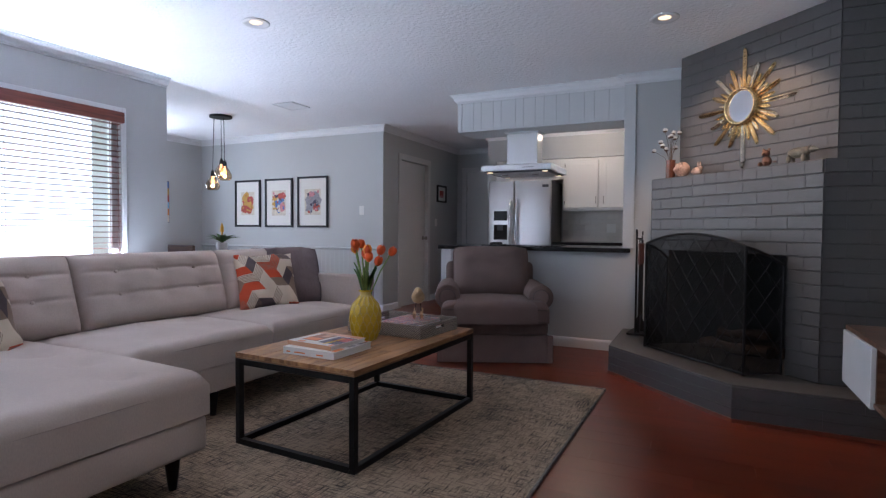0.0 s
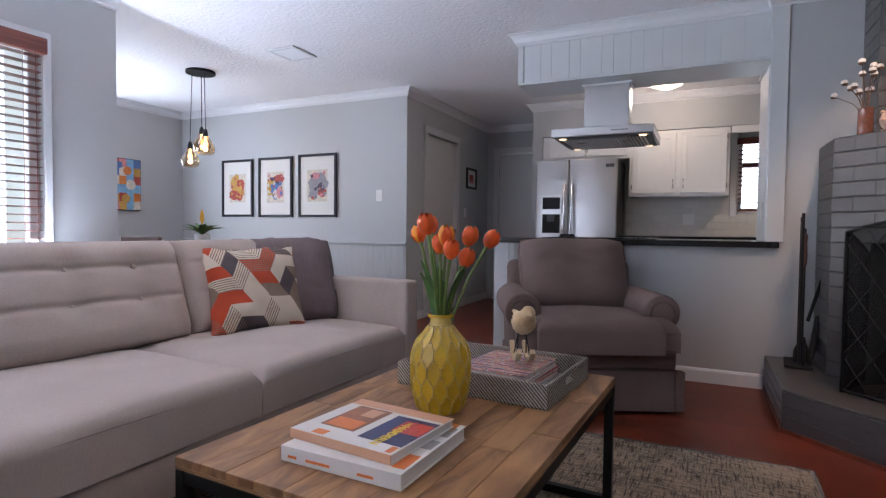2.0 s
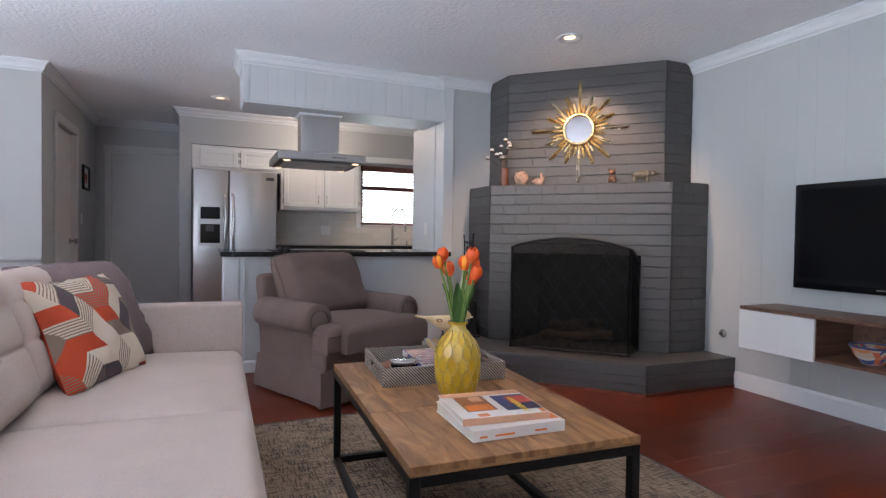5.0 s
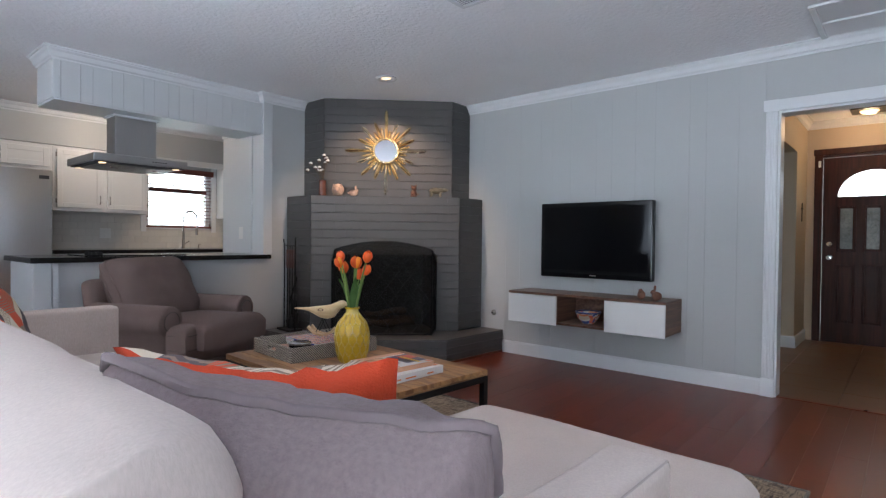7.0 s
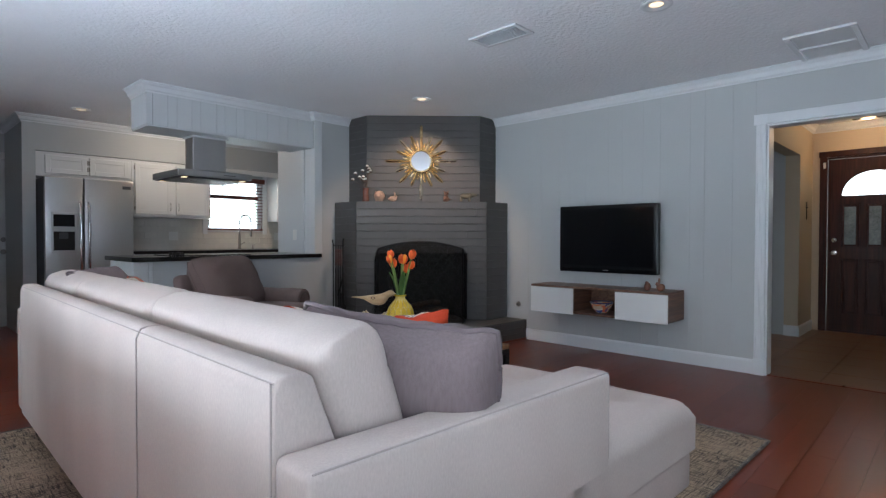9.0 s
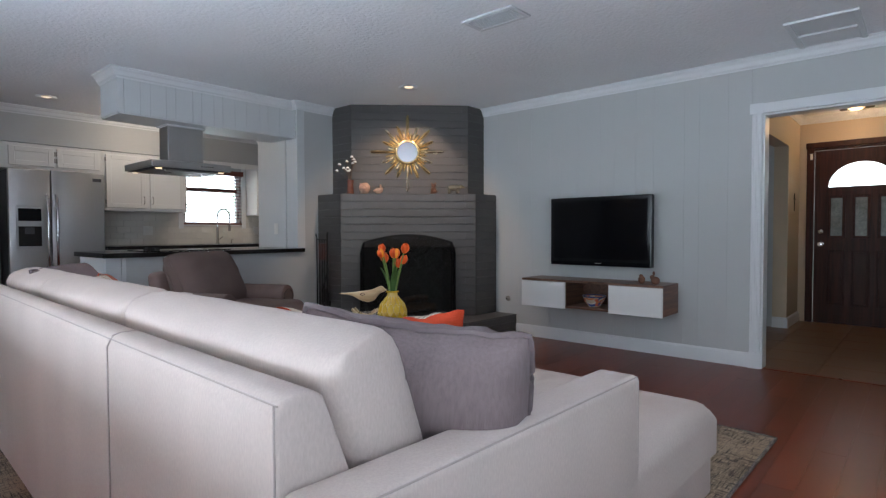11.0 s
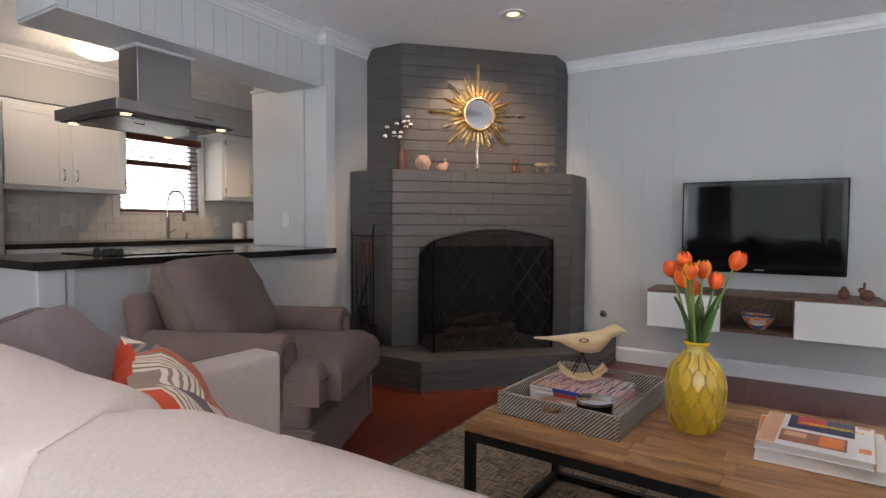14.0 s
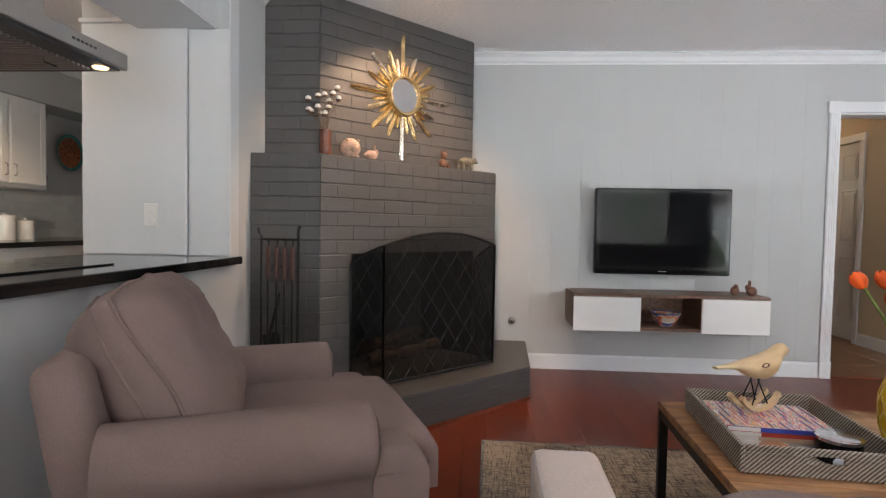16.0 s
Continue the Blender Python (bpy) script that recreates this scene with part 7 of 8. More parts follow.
plate = thing("woven_wall_basket", "round woven teal and rust basket hung on the kitchen wall", "basket", pose(2.06, YB - 0.004, 1.74, 90, 0, 0))
BASKET = weave("basket_weave", (0.38, 0.14, 0.06), (0.13, 0.05, 0.03), 30, 30)
TEAL = material("teal_weave", (0.04, 0.24, 0.24), 0.8, vary=0.2, scale=30)
part("bowl", lathe([(0, 0.004), (0.10, 0.008), (0.145, 0.02), (0.15, 0.02), (0.105, 0.001), (0, 0.0)], 32), BASKET, plate, smooth=60)
part("rim", lathe([(0.14, 0.018), (0.17, 0.032), (0.174, 0.03), (0.146, 0.014)], 32), TEAL, plate, "teal woven rim", smooth=60)


def wall_plate(name, m, label, kind2="switch", w=0.075, h=0.118):
    t = thing(name, label, "switch plate", m)
    part("plate", box(-w / 2, -0.005, -h / 2, w / 2, 0.0, h / 2, 0.002, 1), PLASTIC, t)
    if kind2 == "switch":
        part("toggle", box(-0.006, -0.012, -0.012, 0.006, -0.005, 0.012, 0.002, 1), PLASTIC, t)
    else:
        for zz in (-0.028, 0.028):
            part("socket", lathe([(0, 0.002), (0.014, 0.002), (0.016, 0)], 14, at=(0, 0, 0)), PLASTIC, t).matrix_basis = pose(0, -0.005, zz, 90, 0, 0)
    return t


wall_plate("light_switch", turned(-3.70, YP - 0.001, 1.335, 0), "white light switch plate on the picture wall")
wall_plate("light_switch", turned(XH + 0.001, 7.90, 1.20, 90), "white light switch plate beside the hall door")
wall_plate("power_outlet", turned(-0.2235, 5.70, 1.13, -90), "white outlet plate on the bar's end wall", "outlet")
wall_plate("power_outlet", turned(-0.72, YB - 0.011, 1.12, 0), "white double outlet on the tiled backsplash", "outlet", 0.12)
wall_plate("power_outlet", turned(0.80, YB - 0.011, 1.12, 0), "white outlet on the tiled backsplash", "outlet")
dome = thing("kitchen_dome_light", "frosted glass dome ceiling light, lit", "ceiling light", Matrix.Translation((-0.92, 6.95, H)))
part("pan", lathe([(0, -0.001), (0.15, -0.001), (0.155, -0.02), (0.15, -0.03), (0, -0.03)], 32), TRIM, dome, smooth=40)
dg = part("shade", lathe([(0.165, -0.031), (0.16, -0.05), (0.13, -0.085), (0.07, -0.108), (0, -0.114)], 32), DOME_GLOW, dome, "glowing frosted glass bowl", smooth=60)
dg.visible_shadow = False
part("finial", lathe([(0, -0.128), (0.008, -0.124), (0.006, -0.113), (0, -0.113)], 10), NICKEL, dome)

# ---- dining room ----
pend = thing("pendant_light", "cluster of three smoked-glass pendant lamps on a round black canopy", "pendant light", Matrix.Translation((-4.88, 5.07, H)))
part("canopy", lathe([(0, -0.001), (0.13, -0.001), (0.132, -0.022), (0.128, -0.026), (0, -0.026)], 32), BLACK_METAL, pend, smooth=40)
for dx, dy, z in ((-0.07, 0.07, -0.63), (0.06, 0.0, -0.67), (-0.085, -0.05, -0.785)):
    part("cord", tube([(dx * 0.8, dy * 0.8, -0.026), (dx, dy, z + 0.13)], 0.0035, 6), BLACK_METAL, pend)
    lampy = part("socket", lathe([(0, 0.135), (0.010, 0.13), (0.016, 0.115), (0.022, 0.10), (0.024, 0.06), (0.020, 0.055), (0, 0.055)], 16, at=(dx, dy, z)), BLACK_METAL, pend, smooth=40)
    sh = part("shade", lathe([(0.026, 0.065), (0.03, 0.05), (0.052, 0.015), (0.078, -0.03), (0.084, -0.06), (0.074, -0.095), (0.055, -0.11), (0.053, -0.108), (0.071, -0.094), (0.081, -0.06), (0.075, -0.03), (0.049, 0.015), (0.027, 0.05)], 28, at=(dx, dy, z)), SMOKE, lampy, "smoked glass teardrop shade", smooth=60)
    sh.visible_shadow = False
    bu = part("bulb", lathe([(0, 0.055), (0.010, 0.05), (0.012, 0.02), (0.022, -0.01), (0.02, -0.03), (0, -0.04)], 14, at=(dx, dy, z)), BULB, lampy, "glowing filament bulb", smooth=60)
    bulb_light("pendant_bulb", -4.88 + dx, 5.07 + dy, H + z - 0.06, 1.6, (1.0, 0.7, 0.38), 0.02)


def framed(name, m, w, h, label, mat_w, art, group=""):
    """Picture in the xz plane, room side to -y, centred."""
    t = thing(name, label, "picture", m, group)
    e = 0.028
    for x0, z0, x1, z1 in ((-w / 2, -h / 2, -w / 2 + e, h / 2), (w / 2 - e, -h / 2, w / 2, h / 2), (-w / 2 + e, h / 2 - e, w / 2 - e, h / 2), (-w / 2 + e, -h / 2, w / 2 - e, -h / 2 + e)):
        part("frame", box(x0, -0.025, z0, x1, -0.001, z1, 0.002, 1), BLACK_METAL, t, "thin black frame")
    part("mount", box(-w / 2 + e, -0.010, -h / 2 + e, w / 2 - e, -0.004, h / 2 - e), PAPER, t, "white mount board")
    for k, (x, z, rw, rh, mt) in enumerate(art):
        if k == 0:
            part("print", box(x - rw, -0.0112, z - rh, x + rw, -0.0101, z + rh), mt, t)
            continue
        out = [(x + 1.25 * rw * math.cos(2 * math.pi * j / 14) * (1 + 0.14 * math.sin(3 * j + k)), z + rh * math.sin(2 * math.pi * j / 14) * (1 + 0.14 * math.cos(2 * j + k))) for j in range(14)]
        bm = bmesh.new()
        bm.faces.new([bm.verts.new((px, -0.0105 - 0.0004 * (k + 1), pz)) for px, pz in out])
        part("print", bm, mt, t)
    if len(art) > 3:
        rnd = random.Random(label)
        (cx, cz, bw, bh, ground), inks = art[0], [a[4] for a in art[1:]]
        for k in range(26):
            x, z, r = cx + rnd.uniform(-0.8, 0.8) * bw, cz + rnd.uniform(-0.8, 0.8) * bh, rnd.uniform(0.010, 0.026)
            out = [(x + r * math.cos(2 * math.pi * j / 9) * rnd.uniform(0.6, 1.1), z + r * math.sin(2 * math.pi * j / 9) * rnd.uniform(0.6, 1.3)) for j in range(9)]
            bm = bmesh.new()
            bm.faces.new([bm.verts.new((px, -0.0140 - 0.0001 * k, pz)) for px, pz in out])
            part("brush_stroke", bm, inks[k % len(inks)], t)
    return t


def flat_paint(name, c):
    return material(name, c, 0.7, vary=0.25, scale=25, bump=0.0)


A_RED, A_GOLD, A_GREY, A_INK, A_BLUE, A_GREEN, A_PINK, A_CREAM = (flat_paint("art_" + n, c) for n, c in (("red", (0.40, 0.07, 0.05)), ("gold", (0.50, 0.28, 0.06)), ("grey", (0.28, 0.26, 0.28)), ("ink", (0.06, 0.05, 0.08)), ("blue", (0.09, 0.17, 0.38)), ("green", (0.20, 0.28, 0.06)), ("pink", (0.55, 0.22, 0.24)), ("cream", (0.62, 0.55, 0.45))))
PZ = 1.455
framed("framed_print", turned(-5.715, YP - 0.001, PZ, 0), 0.50, 0.69, "black-framed giraffe and flowers art print with white mount", 0.1, [(0, 0, 0.13, 0.17, A_CREAM), (-0.03, 0.04, 0.06, 0.13, A_GOLD), (0.05, 0.06, 0.05, 0.05, A_RED), (-0.06, -0.08, 0.06, 0.06, A_RED), (0.03, -0.10, 0.05, 0.05, A_RED), (0.06, -0.03, 0.035, 0.06, A_GOLD)], "framed prints")
framed("framed_print", turned(-5.12, YP - 0.001, PZ, 0), 0.51, 0.70, "black-framed cow portrait art print with white mount", 0.1, [(0, 0, 0.13, 0.18, A_CREAM), (0.0, 0.06, 0.06, 0.07, A_INK), (0.06, 0.10, 0.06, 0.05, A_RED), (-0.06, 0.02, 0.05, 0.08, A_GOLD), (0, -0.04, 0.05, 0.10, A_BLUE), (0.01, -0.08, 0.035, 0.05, A_CREAM), (0.07, -0.06, 0.04, 0.07, A_PINK)], "framed prints")
framed("framed_print", turned(-4.51, YP - 0.001, PZ + 0.005, 0), 0.53, 0.71, "black-framed grey elephant with flowers art print", 0.1, [(0, 0, 0.14, 0.18, A_CREAM), (0.02, 0.03, 0.10, 0.11, A_GREY), (-0.05, -0.05, 0.05, 0.11, A_GREY), (-0.02, 0.11, 0.045, 0.04, A_PINK), (0.07, -0.08, 0.05, 0.05, A_RED), (-0.07, 0.03, 0.045, 0.05, A_GREY), (0.05, -0.02, 0.04, 0.05, A_INK)], "framed prints")
framed("framed_print", turned(XH + 0.001, 8.08, 1.655, 90), 0.33, 0.27, "small black-framed watermelon slice picture", 0.05, [(0, 0.0, 0.07, 0.05, A_RED), (0, -0.04, 0.06, 0.02, A_PINK)])
art = thing("abstract_canvas", "bright abstract painting of coloured circles and stripes on the dining wall", "painting", turned(XD + 0.001, 5.46, 1.465, 90))
part("canvas", box(-0.27, -0.035, -0.30, 0.27, 0.0, 0.30, 0.003, 1), A_INK, art)
pal = [A_RED, A_GOLD, A_BLUE, A_PINK, A_CREAM, flat_paint("art_orange", (0.6, 0.2, 0.05)), flat_paint("art_sky", (0.2, 0.4, 0.6))]
for i in range(6):
    for j in range(6):
        part("painted_patch", box(-0.262 + i * 0.0875, -0.0362, -0.292 + j * 0.0975, -0.262 + (i + 1) * 0.0875, -0.0352, -0.292 + (j + 1) * 0.0975), pal[(i * 5 + j * 3 + i * j) % 7], art)
for x, z, r, k in ((-0.12, 0.12, 0.055, 0), (0.10, 0.16, 0.05, 5), (0.14, 0.0, 0.06, 4), (-0.05, -0.08, 0.05, 6), (0.08, -0.16, 0.05, 1), (-0.18, -0.02, 0.045, 3), (0.0, 0.22, 0.04, 2)):
    part("painted_circle", moved(lathe([(0, 0.001), (r, 0.001), (r, 0)], 24), Matrix.Translation((x, -0.0364, z)) @ pose(0, 0, 0, 90)), pal[k], art)

dt = thing("dining_table", "dark wooden dining table under the pendant lamp", "dining table", Matrix.Translation((-5.0, 5.05, 0)))
part("tabletop", box(-0.85, -0.46, 0.725, 0.85, 0.46, 0.76, 0.006), WALNUT, dt)
for sx in (-1, 1):
    for sy in (-1, 1):
        part("leg", box(sx * 0.77 - 0.035, sy * 0.38 - 0.035, 0, sx * 0.77 + 0.035, sy * 0.38 + 0.035, 0.725, 0.004, 1), WALNUT, dt)
ch = thing("dining_chair", "dark wooden dining chair with an upholstered dark seat", "chair", turned(-5.45, 4.52, 0, 0), "chairs round the table")
part("seat", moved(padded(0.44, 0.42, 0.06, 0.02, 8, 8, 0.012), Matrix.Translation((0, 0, 0.43))), A_INK, ch, smooth=60)
for sx in (-1, 1):
    part("front_leg", box(sx * 0.19 - 0.02, 0.16, 0, sx * 0.19 + 0.02, 0.20, 0.43, 0.003, 1), WALNUT, ch)
    part("back_leg", tube([(sx * 0.19, -0.20, 0), (sx * 0.19, -0.19, 0.45), (sx * 0.19, -0.25, 0.87)], 0.018, 6), WALNUT, ch)
part("top_rail", box(-0.23, -0.275, 0.82, 0.23, -0.24, 0.90, 0.012), WALNUT, ch)
part("cross_slat", box(-0.19, -0.25, 0.62, 0.19, -0.235, 0.67, 0.004, 1), WALNUT, ch)
copy_thing(ch, turned(-4.62, 4.52, 0, 0))
plant = thing("potted_plant", "bromeliad with yellow bloom in a white pot on the table", "plant", Matrix.Translation((-4.86, 5.06, 0.7605)))
part("pot", lathe([(0, 0), (0.05, 0), (0.056, 0.01), (0.072, 0.15), (0.068, 0.15), (0.05, 0.03), (0, 0.03)], 24), WHITE_GLOSS, plant, "white ceramic pot", smooth=40)
part("soil", lathe([(0, 0.135), (0.064, 0.135), (0.064, 0.12)], 16), SOOT, plant)
for k in range(22):
    a0, ln, drop = 2.4 * k, 0.20 + 0.08 * random.random(), 0.5 + 0.5 * random.random()
    bm = bmesh.new()
    rows = []
    for i in range(7):
        t = i / 6
        rr, zz = ln * t * (0.55 + 0.35 * drop), 0.14 + ln * (0.75 * t - 0.55 * drop * t * t)
        hw = 0.021 * math.sin(math.pi * (0.15 + 0.83 * t)) + 0.0008
        rows.append([bm.verts.new((math.cos(a0) * rr - math.sin(a0) * u, math.sin(a0) * rr + math.cos(a0) * u, zz + abs(u) * 0.3)) for u in (-hw, 0, hw)])
    for p, q in zip(rows, rows[1:]):
        for j in range(2):
            bm.faces.new((p[j], p[j + 1], q[j + 1], q[j]))
    part("leaf", bm, LEAF, plant, smooth=80)
part("bloom", lathe([(0, 0.14), (0.007, 0.14), (0.009, 0.26), (0.022, 0.29), (0.018, 0.34), (0.006, 0.38), (0, 0.39)], 10), material("bloom_yellow", (0.75, 0.36, 0.02), 0.5, vary=0.2, scale=30), plant, "yellow flower spike", smooth=60)

# ---- entry hall ----
fd = thing("front_door", "dark mahogany front door with a fanlight and three glazed panels, closed", "door", kind="structure")
XFD = 4.33
YA, YBB = 0.505, 1.395
fdm = part("leaf", wall_with_holes("y", XFD, 0.045, YA, YBB, 2.03, [(YA + 0.13, YBB - 0.13, 1.60, 1.60 + 0.30)]), ENTRY_WOOD, fd)
part("sash_pane", box(XFD + 0.02, YA + 0.12, 1.59, XFD + 0.026, YBB - 0.12, 1.91), PANE, fd).visible_shadow = False
yc, rad = (YA + YBB) / 2, (YBB - YA) / 2 - 0.13
for sy in (-1, 1):
    bm = bmesh.new()
    pts = [(yc + sy * rad, 1.90), (yc + sy * rad, 1.60)] + [(yc + sy * rad * math.cos(radians(q)), 1.60 + 0.28 * math.sin(radians(q))) for q in range(9, 91, 9)] + [(yc, 1.90)]
    f0 = [bm.verts.new((XFD - 0.001, y, z)) for y, z in pts]
    f1 = [bm.verts.new((XFD + 0.044, y, z)) for y, z in pts]
    bm.faces.new(f0)
    bm.faces.new(f1[::-1])
    for k in range(len(pts)):
        j = (k + 1) % len(pts)
        bm.faces.new((f0[k], f0[j], f1[j], f1[k]))
    bmesh.ops.recalc_face_normals(bm, faces=bm.faces)
    part("fanlight_spandrel", bm, ENTRY_WOOD, fd)
pw = (YBB - YA - 0.26 - 0.12) / 3
for k in range(3):
    y0 = YA + 0.13 + k * (pw + 0.06)
    for z0, z1 in ((0.22, 0.86), (1.00, 1.50)):
        pn = part("panel", box(XFD - 0.004, y0 + 0.03, z0 + 0.03, XFD + 0.002, y0 + pw - 0.03, z1 - 0.03, 0.004, 1), LEADED if z0 > 0.9 else ENTRY_WOOD, fd, "textured glass pane" if z0 > 0.9 else "")
        for b4 in ((y0, z0, y0 + 0.018, z1), (y0 + pw - 0.018, z0, y0 + pw, z1), (y0 + 0.018, z1 - 0.018, y0 + pw - 0.018, z1), (y0 + 0.018, z0, y0 + pw - 0.018, z0 + 0.018)):
            part("panel_moulding", box(XFD - 0.012, b4[0], b4[1], XFD + 0.001, b4[2], b4[3], 0.004, 1), ENTRY_WOOD, pn)
knob(fd, XFD, YBB - 0.065, 0.93, "x", -1, CHROME)
part("deadbolt", moved(lathe([(0, 0), (0.028, 0), (0.026, 0.012), (0.012, 0.018), (0, 0.02)], 16), Matrix.Translation((XFD, YBB - 0.065, 1.08)) @ pose(0, 0, 0, 0, -90, 0)), CHROME, fd, smooth=40)
fc = thing("front_door_frame", "dark mahogany frame of the front door", "trim", kind="structure")
part("jamb", box(4.30, 1.40, 0, 4.318, 1.475, 2.06, 0.004, 1), ENTRY_WOOD, fc)
part("jamb", box(4.30, 0.425, 0, 4.318, 0.50, 2.06, 0.004, 1), ENTRY_WOOD, fc)
part("head", box(4.298, 0.415, 2.06, 4.318, 1.485, 2.13, 0.004, 1), ENTRY_WOOD, fc)
part("lining", box(4.318, 1.40, 0, 4.46, 1.424, 2.059), ENTRY_WOOD, fc)
part("lining", box(4.318, 0.476, 2.035, 4.46, 1.40, 2.059), ENTRY_WOOD, fc)
sensor = thing("door_sensor", "small white alarm sensor on the front door frame", "sensor")
part("case", box(4.288, 1.415, 1.93, 4.2995, 1.44, 2.0, 0.002, 1), PLASTIC, sensor)
fl = thing("entry_ceiling_light", "square dark-framed ceiling light with warm glass, lit", "ceiling light", Matrix.Translation((3.85, 0.98, H)))
part("frame", box(-0.15, -0.15, -0.03, 0.15, 0.15, -0.001, 0.005, 1), BLACK_METAL, fl)
part("glass", lathe([(0, -0.06), (0.05, -0.055), (0.075, -0.04), (0.08, -0.031), (0, -0.031)], 24), LAMP_GLOW, fl, "warm glowing glass", smooth=60).visible_shadow = False
ed = thing("entry_closet_door", "cream six-panel interior door in the entry", "door", kind="structure")
part("leaf", box(2.804, 0.175, 0.01, 3.536, 0.215, 2.026, 0.003, 1), DOOR, ed)
for x0 in (2.885, 3.215):
    for z0, z1 in ((0.2, 0.86), (1.0, 1.55), (1.66, 1.92)):
        for b4 in ((x0, z0, x0 + 0.014, z1), (x0 + 0.226, z0, x0 + 0.24, z1), (x0 + 0.014, z0, x0 + 0.226, z0 + 0.014), (x0 + 0.014, z1 - 0.014, x0 + 0.226, z1)):
            part("panel_moulding", box(b4[0], 0.214, b4[1], b4[2], 0.223, b4[3], 0.003, 1), DOOR, ed)
        part("panel", box(x0 + 0.035, 0.214, z0 + 0.035, x0 + 0.205, 0.220, z1 - 0.035, 0.004, 1), DOOR, ed)
ec = thing("entry_door_casing", "cream painted casing of the entry's panelled door", "trim", kind="structure")
for x0 in (2.73, 3.54):
    part("jamb", box(x0, 0.252, 0, x0 + 0.07, 0.27, 2.03, 0.004, 1), DOOR, ec)
part("head", box(2.72, 0.252, 2.03, 3.62, 0.274, 2.10, 0.004, 1), DOOR, ec)
hook = thing("wall_ornament", "small dark iron ornament on the entry wall", "ornament", Matrix.Translation((3.95, 1.545, 1.42)))
part("bar", box(-0.008, -0.008, -0.10, 0.008, 0.0, 0.10, 0.002, 1), IRON, hook)
part("cross_piece", box(-0.045, -0.010, 0.03, 0.045, -0.0005, 0.046, 0.002, 1), IRON, hook)

# ---- outdoors ----
structure("ground", box(-400, -400, -0.35, 400, 400, -0.25), GRASS, "pale sunlit paving outside the house", "ground")
# Emissive boards outside the glass stand in for daylight and the view.
BACK = bpy.data.materials.new("backdrop_glow")
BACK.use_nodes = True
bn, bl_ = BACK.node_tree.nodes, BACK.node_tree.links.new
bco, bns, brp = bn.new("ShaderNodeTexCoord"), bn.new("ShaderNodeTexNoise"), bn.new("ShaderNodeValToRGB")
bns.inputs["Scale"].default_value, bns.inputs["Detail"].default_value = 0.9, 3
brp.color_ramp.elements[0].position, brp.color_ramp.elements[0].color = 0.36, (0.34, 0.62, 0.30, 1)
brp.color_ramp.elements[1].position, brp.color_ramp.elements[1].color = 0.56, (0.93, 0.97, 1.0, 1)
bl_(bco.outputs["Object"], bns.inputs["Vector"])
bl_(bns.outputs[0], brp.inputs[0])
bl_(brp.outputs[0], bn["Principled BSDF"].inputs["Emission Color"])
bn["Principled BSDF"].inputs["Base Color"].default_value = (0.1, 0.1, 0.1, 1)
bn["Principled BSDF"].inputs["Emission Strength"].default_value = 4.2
structure("backdrop_west", box(-10.2, -6, -0.25, -10.1, 12, 5), BACK, "glowing board added outside the windows in place of the bright garden", "backdrop")
structure("backdrop_north", box(-5, 11.0, -0.25, 6, 11.1, 5), BACK, "glowing board added behind the kitchen window in place of the bright garden", "backdrop")
structure("backdrop_east", box(8.0, -5, -0.25, 8.1, 6, 5), BACK, "glowing board added behind the front door in place of daylight", "backdrop")
# Roof slabs out of view, added to keep sunlight off the rooms.
structure("roof_wing", box(XD - 0.4, 3.2, H + 0.12, XW - 0.2, YD2 + 0.5, H + 0.3), WALL, "unseen flat roof slab added over the dining wing to block the sun", "roof")
roof = structure("roof", box(XW - 0.2, YS - 0.9, H + 0.12, 5.3, YD2 + 0.5, H + 0.3), WALL, "unseen flat roof slab added over the rooms to block the sun", "roof")

# ---- floor boards and tiles ----
W, GAP = 0.127, 0.0004
board_mesh = {}


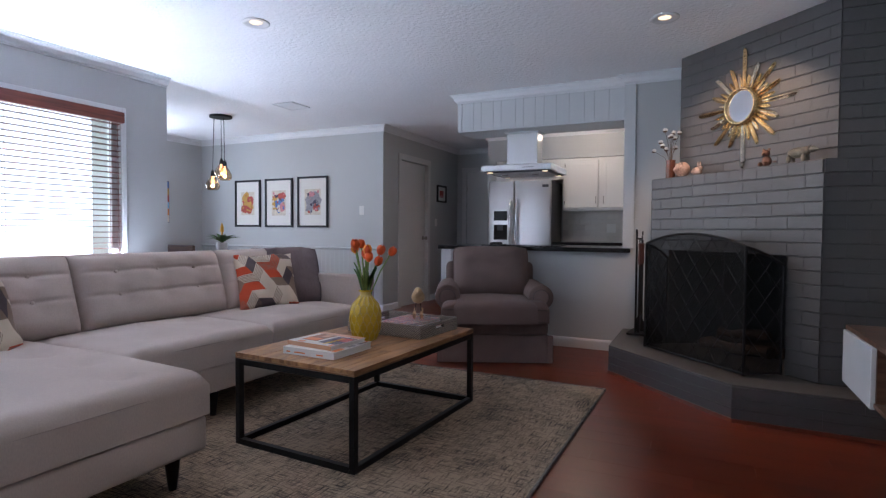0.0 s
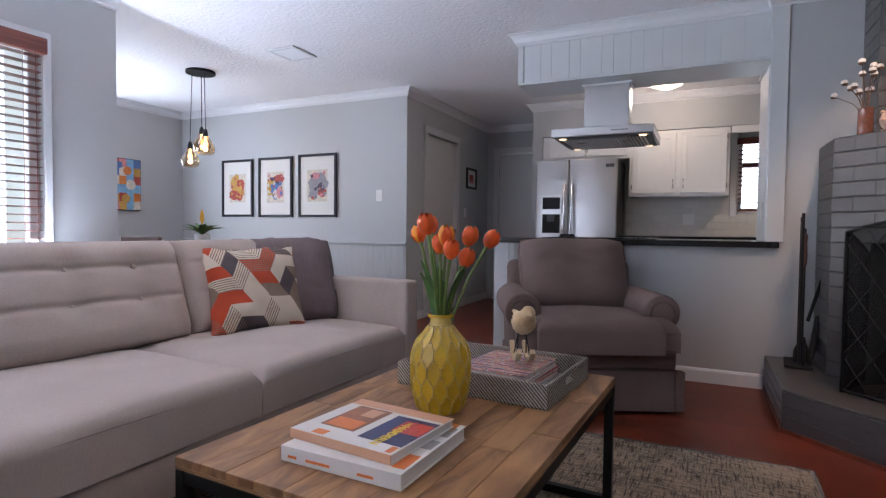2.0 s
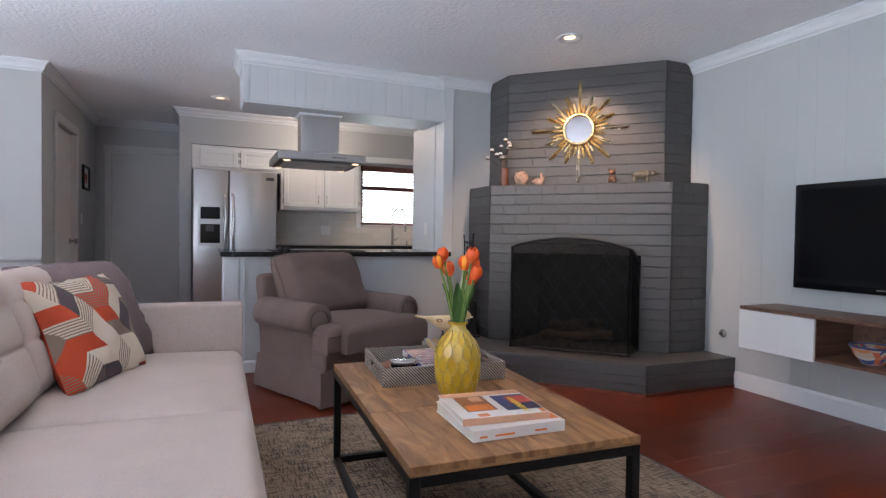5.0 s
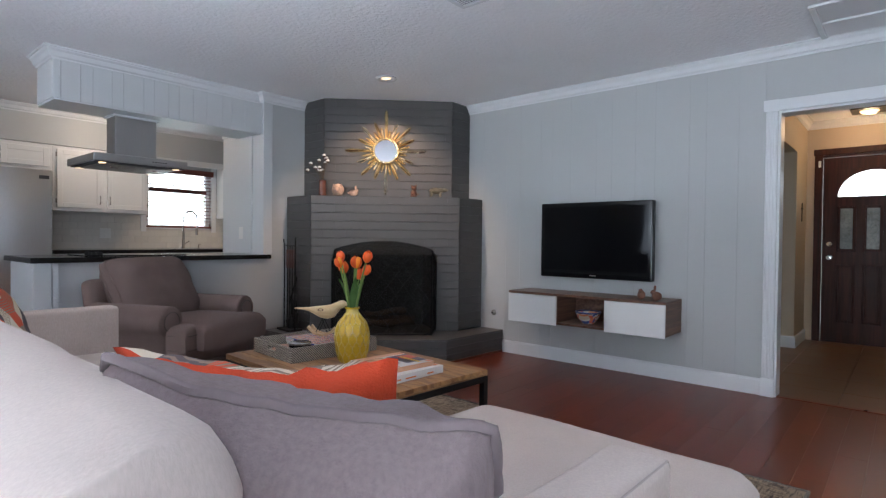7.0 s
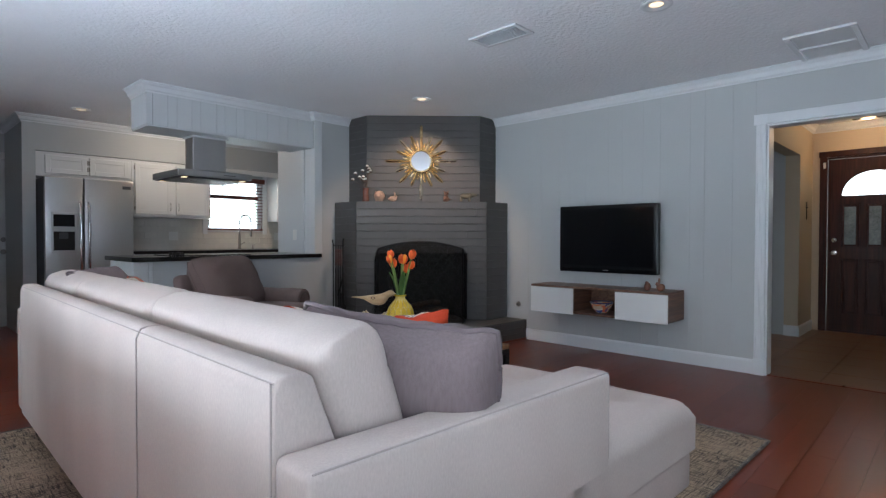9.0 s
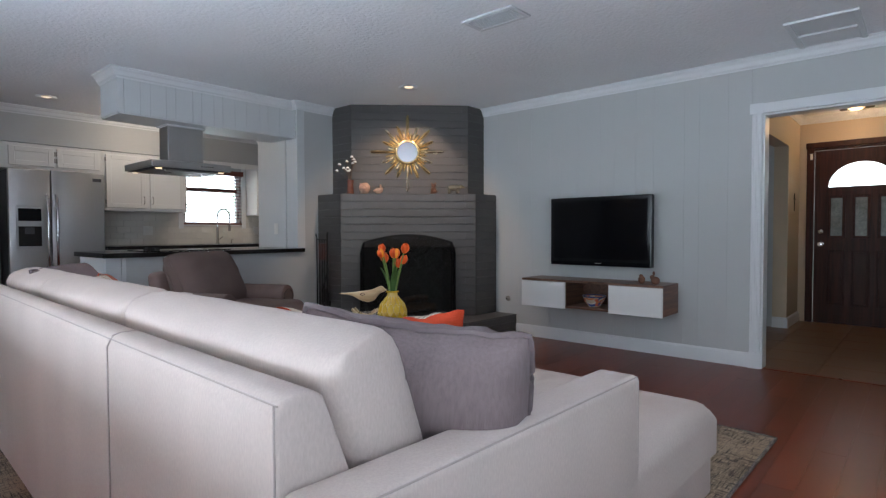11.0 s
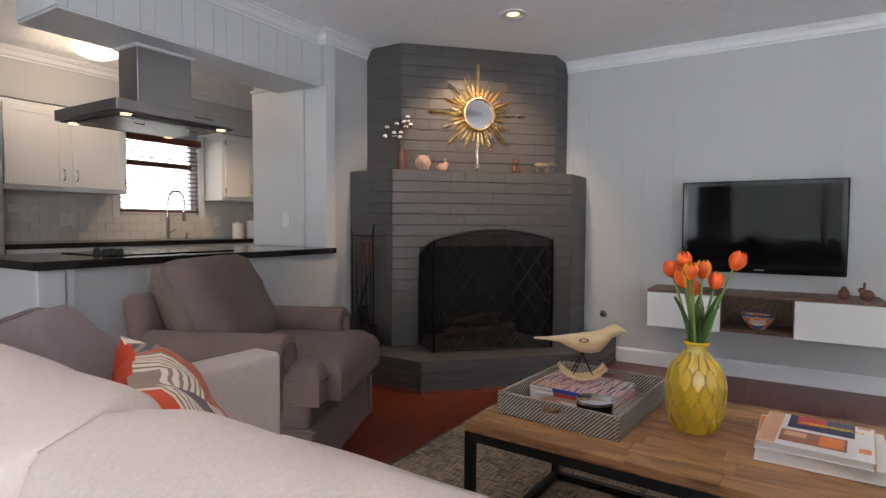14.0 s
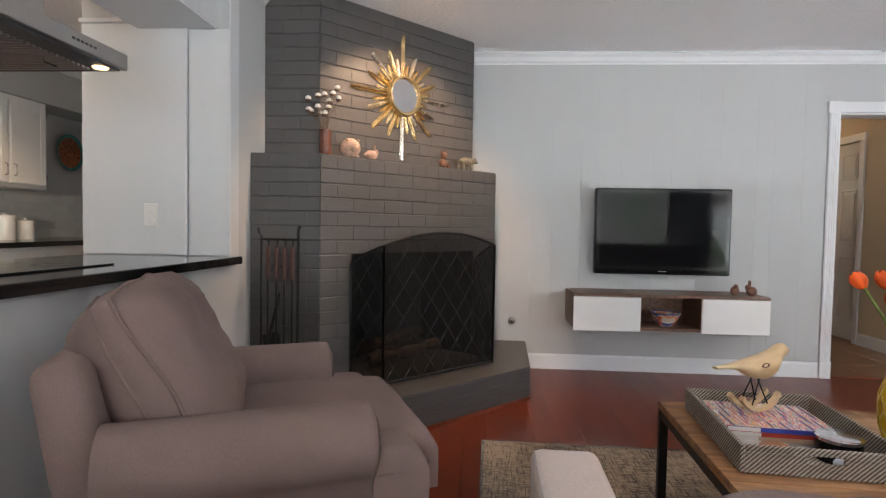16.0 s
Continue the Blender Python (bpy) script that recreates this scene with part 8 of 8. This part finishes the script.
def floor_board(x0, x1, y0, y1, parent):
    key = (round(x1 - x0, 3), round(y1 - y0, 3))
    if key not in board_mesh:
        bm = box(-(x1 - x0) / 2 + GAP, -(y1 - y0) / 2 + GAP, -0.012, (x1 - x0) / 2 - GAP, (y1 - y0) / 2 - GAP, 0.0)
        me = bpy.data.meshes.new("floor_board")
        bm.to_mesh(me)
        bm.free()
        me.materials.append(FLOOR)
        board_mesh[key] = me
    ob = new("floor_board", board_mesh[key])
    ob.parent = parent
    ob.matrix_basis = Matrix.Translation(((x0 + x1) / 2, (y0 + y1) / 2, random.uniform(-0.0003, 0.0)))


rest = bmesh.new()
random.seed(7)
y = YS
row = 0
while y < YD2:
    x = XD - (0.0, 0.45, 0.9, 0.25, 0.7)[row % 5]
    while x < 1.40:
        x0, x1 = max(x, XD if y > 3.5 else XW - 0.16), min(x + 1.22, 1.40)
        if x1 - x0 > 0.02:
            near = y < 5.3 and x1 > -0.5 and y > -1.0 or (x1 > -4.1 and 4.0 < y < 5.3)
            if near:
                floor_board(x0, x1, y, y + W, floor)
            else:
                box(x0 + GAP, y + GAP, -0.012, x1 - GAP, y + W - GAP, random.uniform(-0.0003, 0.0), bm=rest)
        x += 1.22
    y += W
    row += 1
tagged(part("floor_boards_rest", rest, FLOOR, floor), kind="stuff")
foyer = bpy.data.objects["floor_foyer"]
tm = None
TS = 0.45
for i in range(8):
    for j in range(8):
        x0, y0 = 1.402 + i * TS, -1.70 + j * TS
        if x0 > 4.3 or y0 > 1.56:
            continue
        if tm is None:
            bm = box(0.002, 0.002, -0.012, TS - 0.002, TS - 0.002, 0.0, 0.0015, 1)
            tm = bpy.data.meshes.new("floor_tile")
            bm.to_mesh(tm)
            bm.free()
            tm.materials.append(TILE)
        ob = new("floor_tile", tm)
        ob.parent = foyer
        ob.matrix_basis = Matrix.Translation((x0, y0, random.uniform(-0.0006, 0.0)))
structure("threshold_strip", box(1.386, 0.25, 0.0005, 1.43, 1.345, 0.007, 0.003, 1), REDWOOD, "reddish wooden threshold between plank and tile floors", "trim")
structure("floor_side_room", box(1.52, 1.60, -0.012, 3.64, 4.2, -0.001), FLOOR, "brown wooden floor of the side room", "floor")
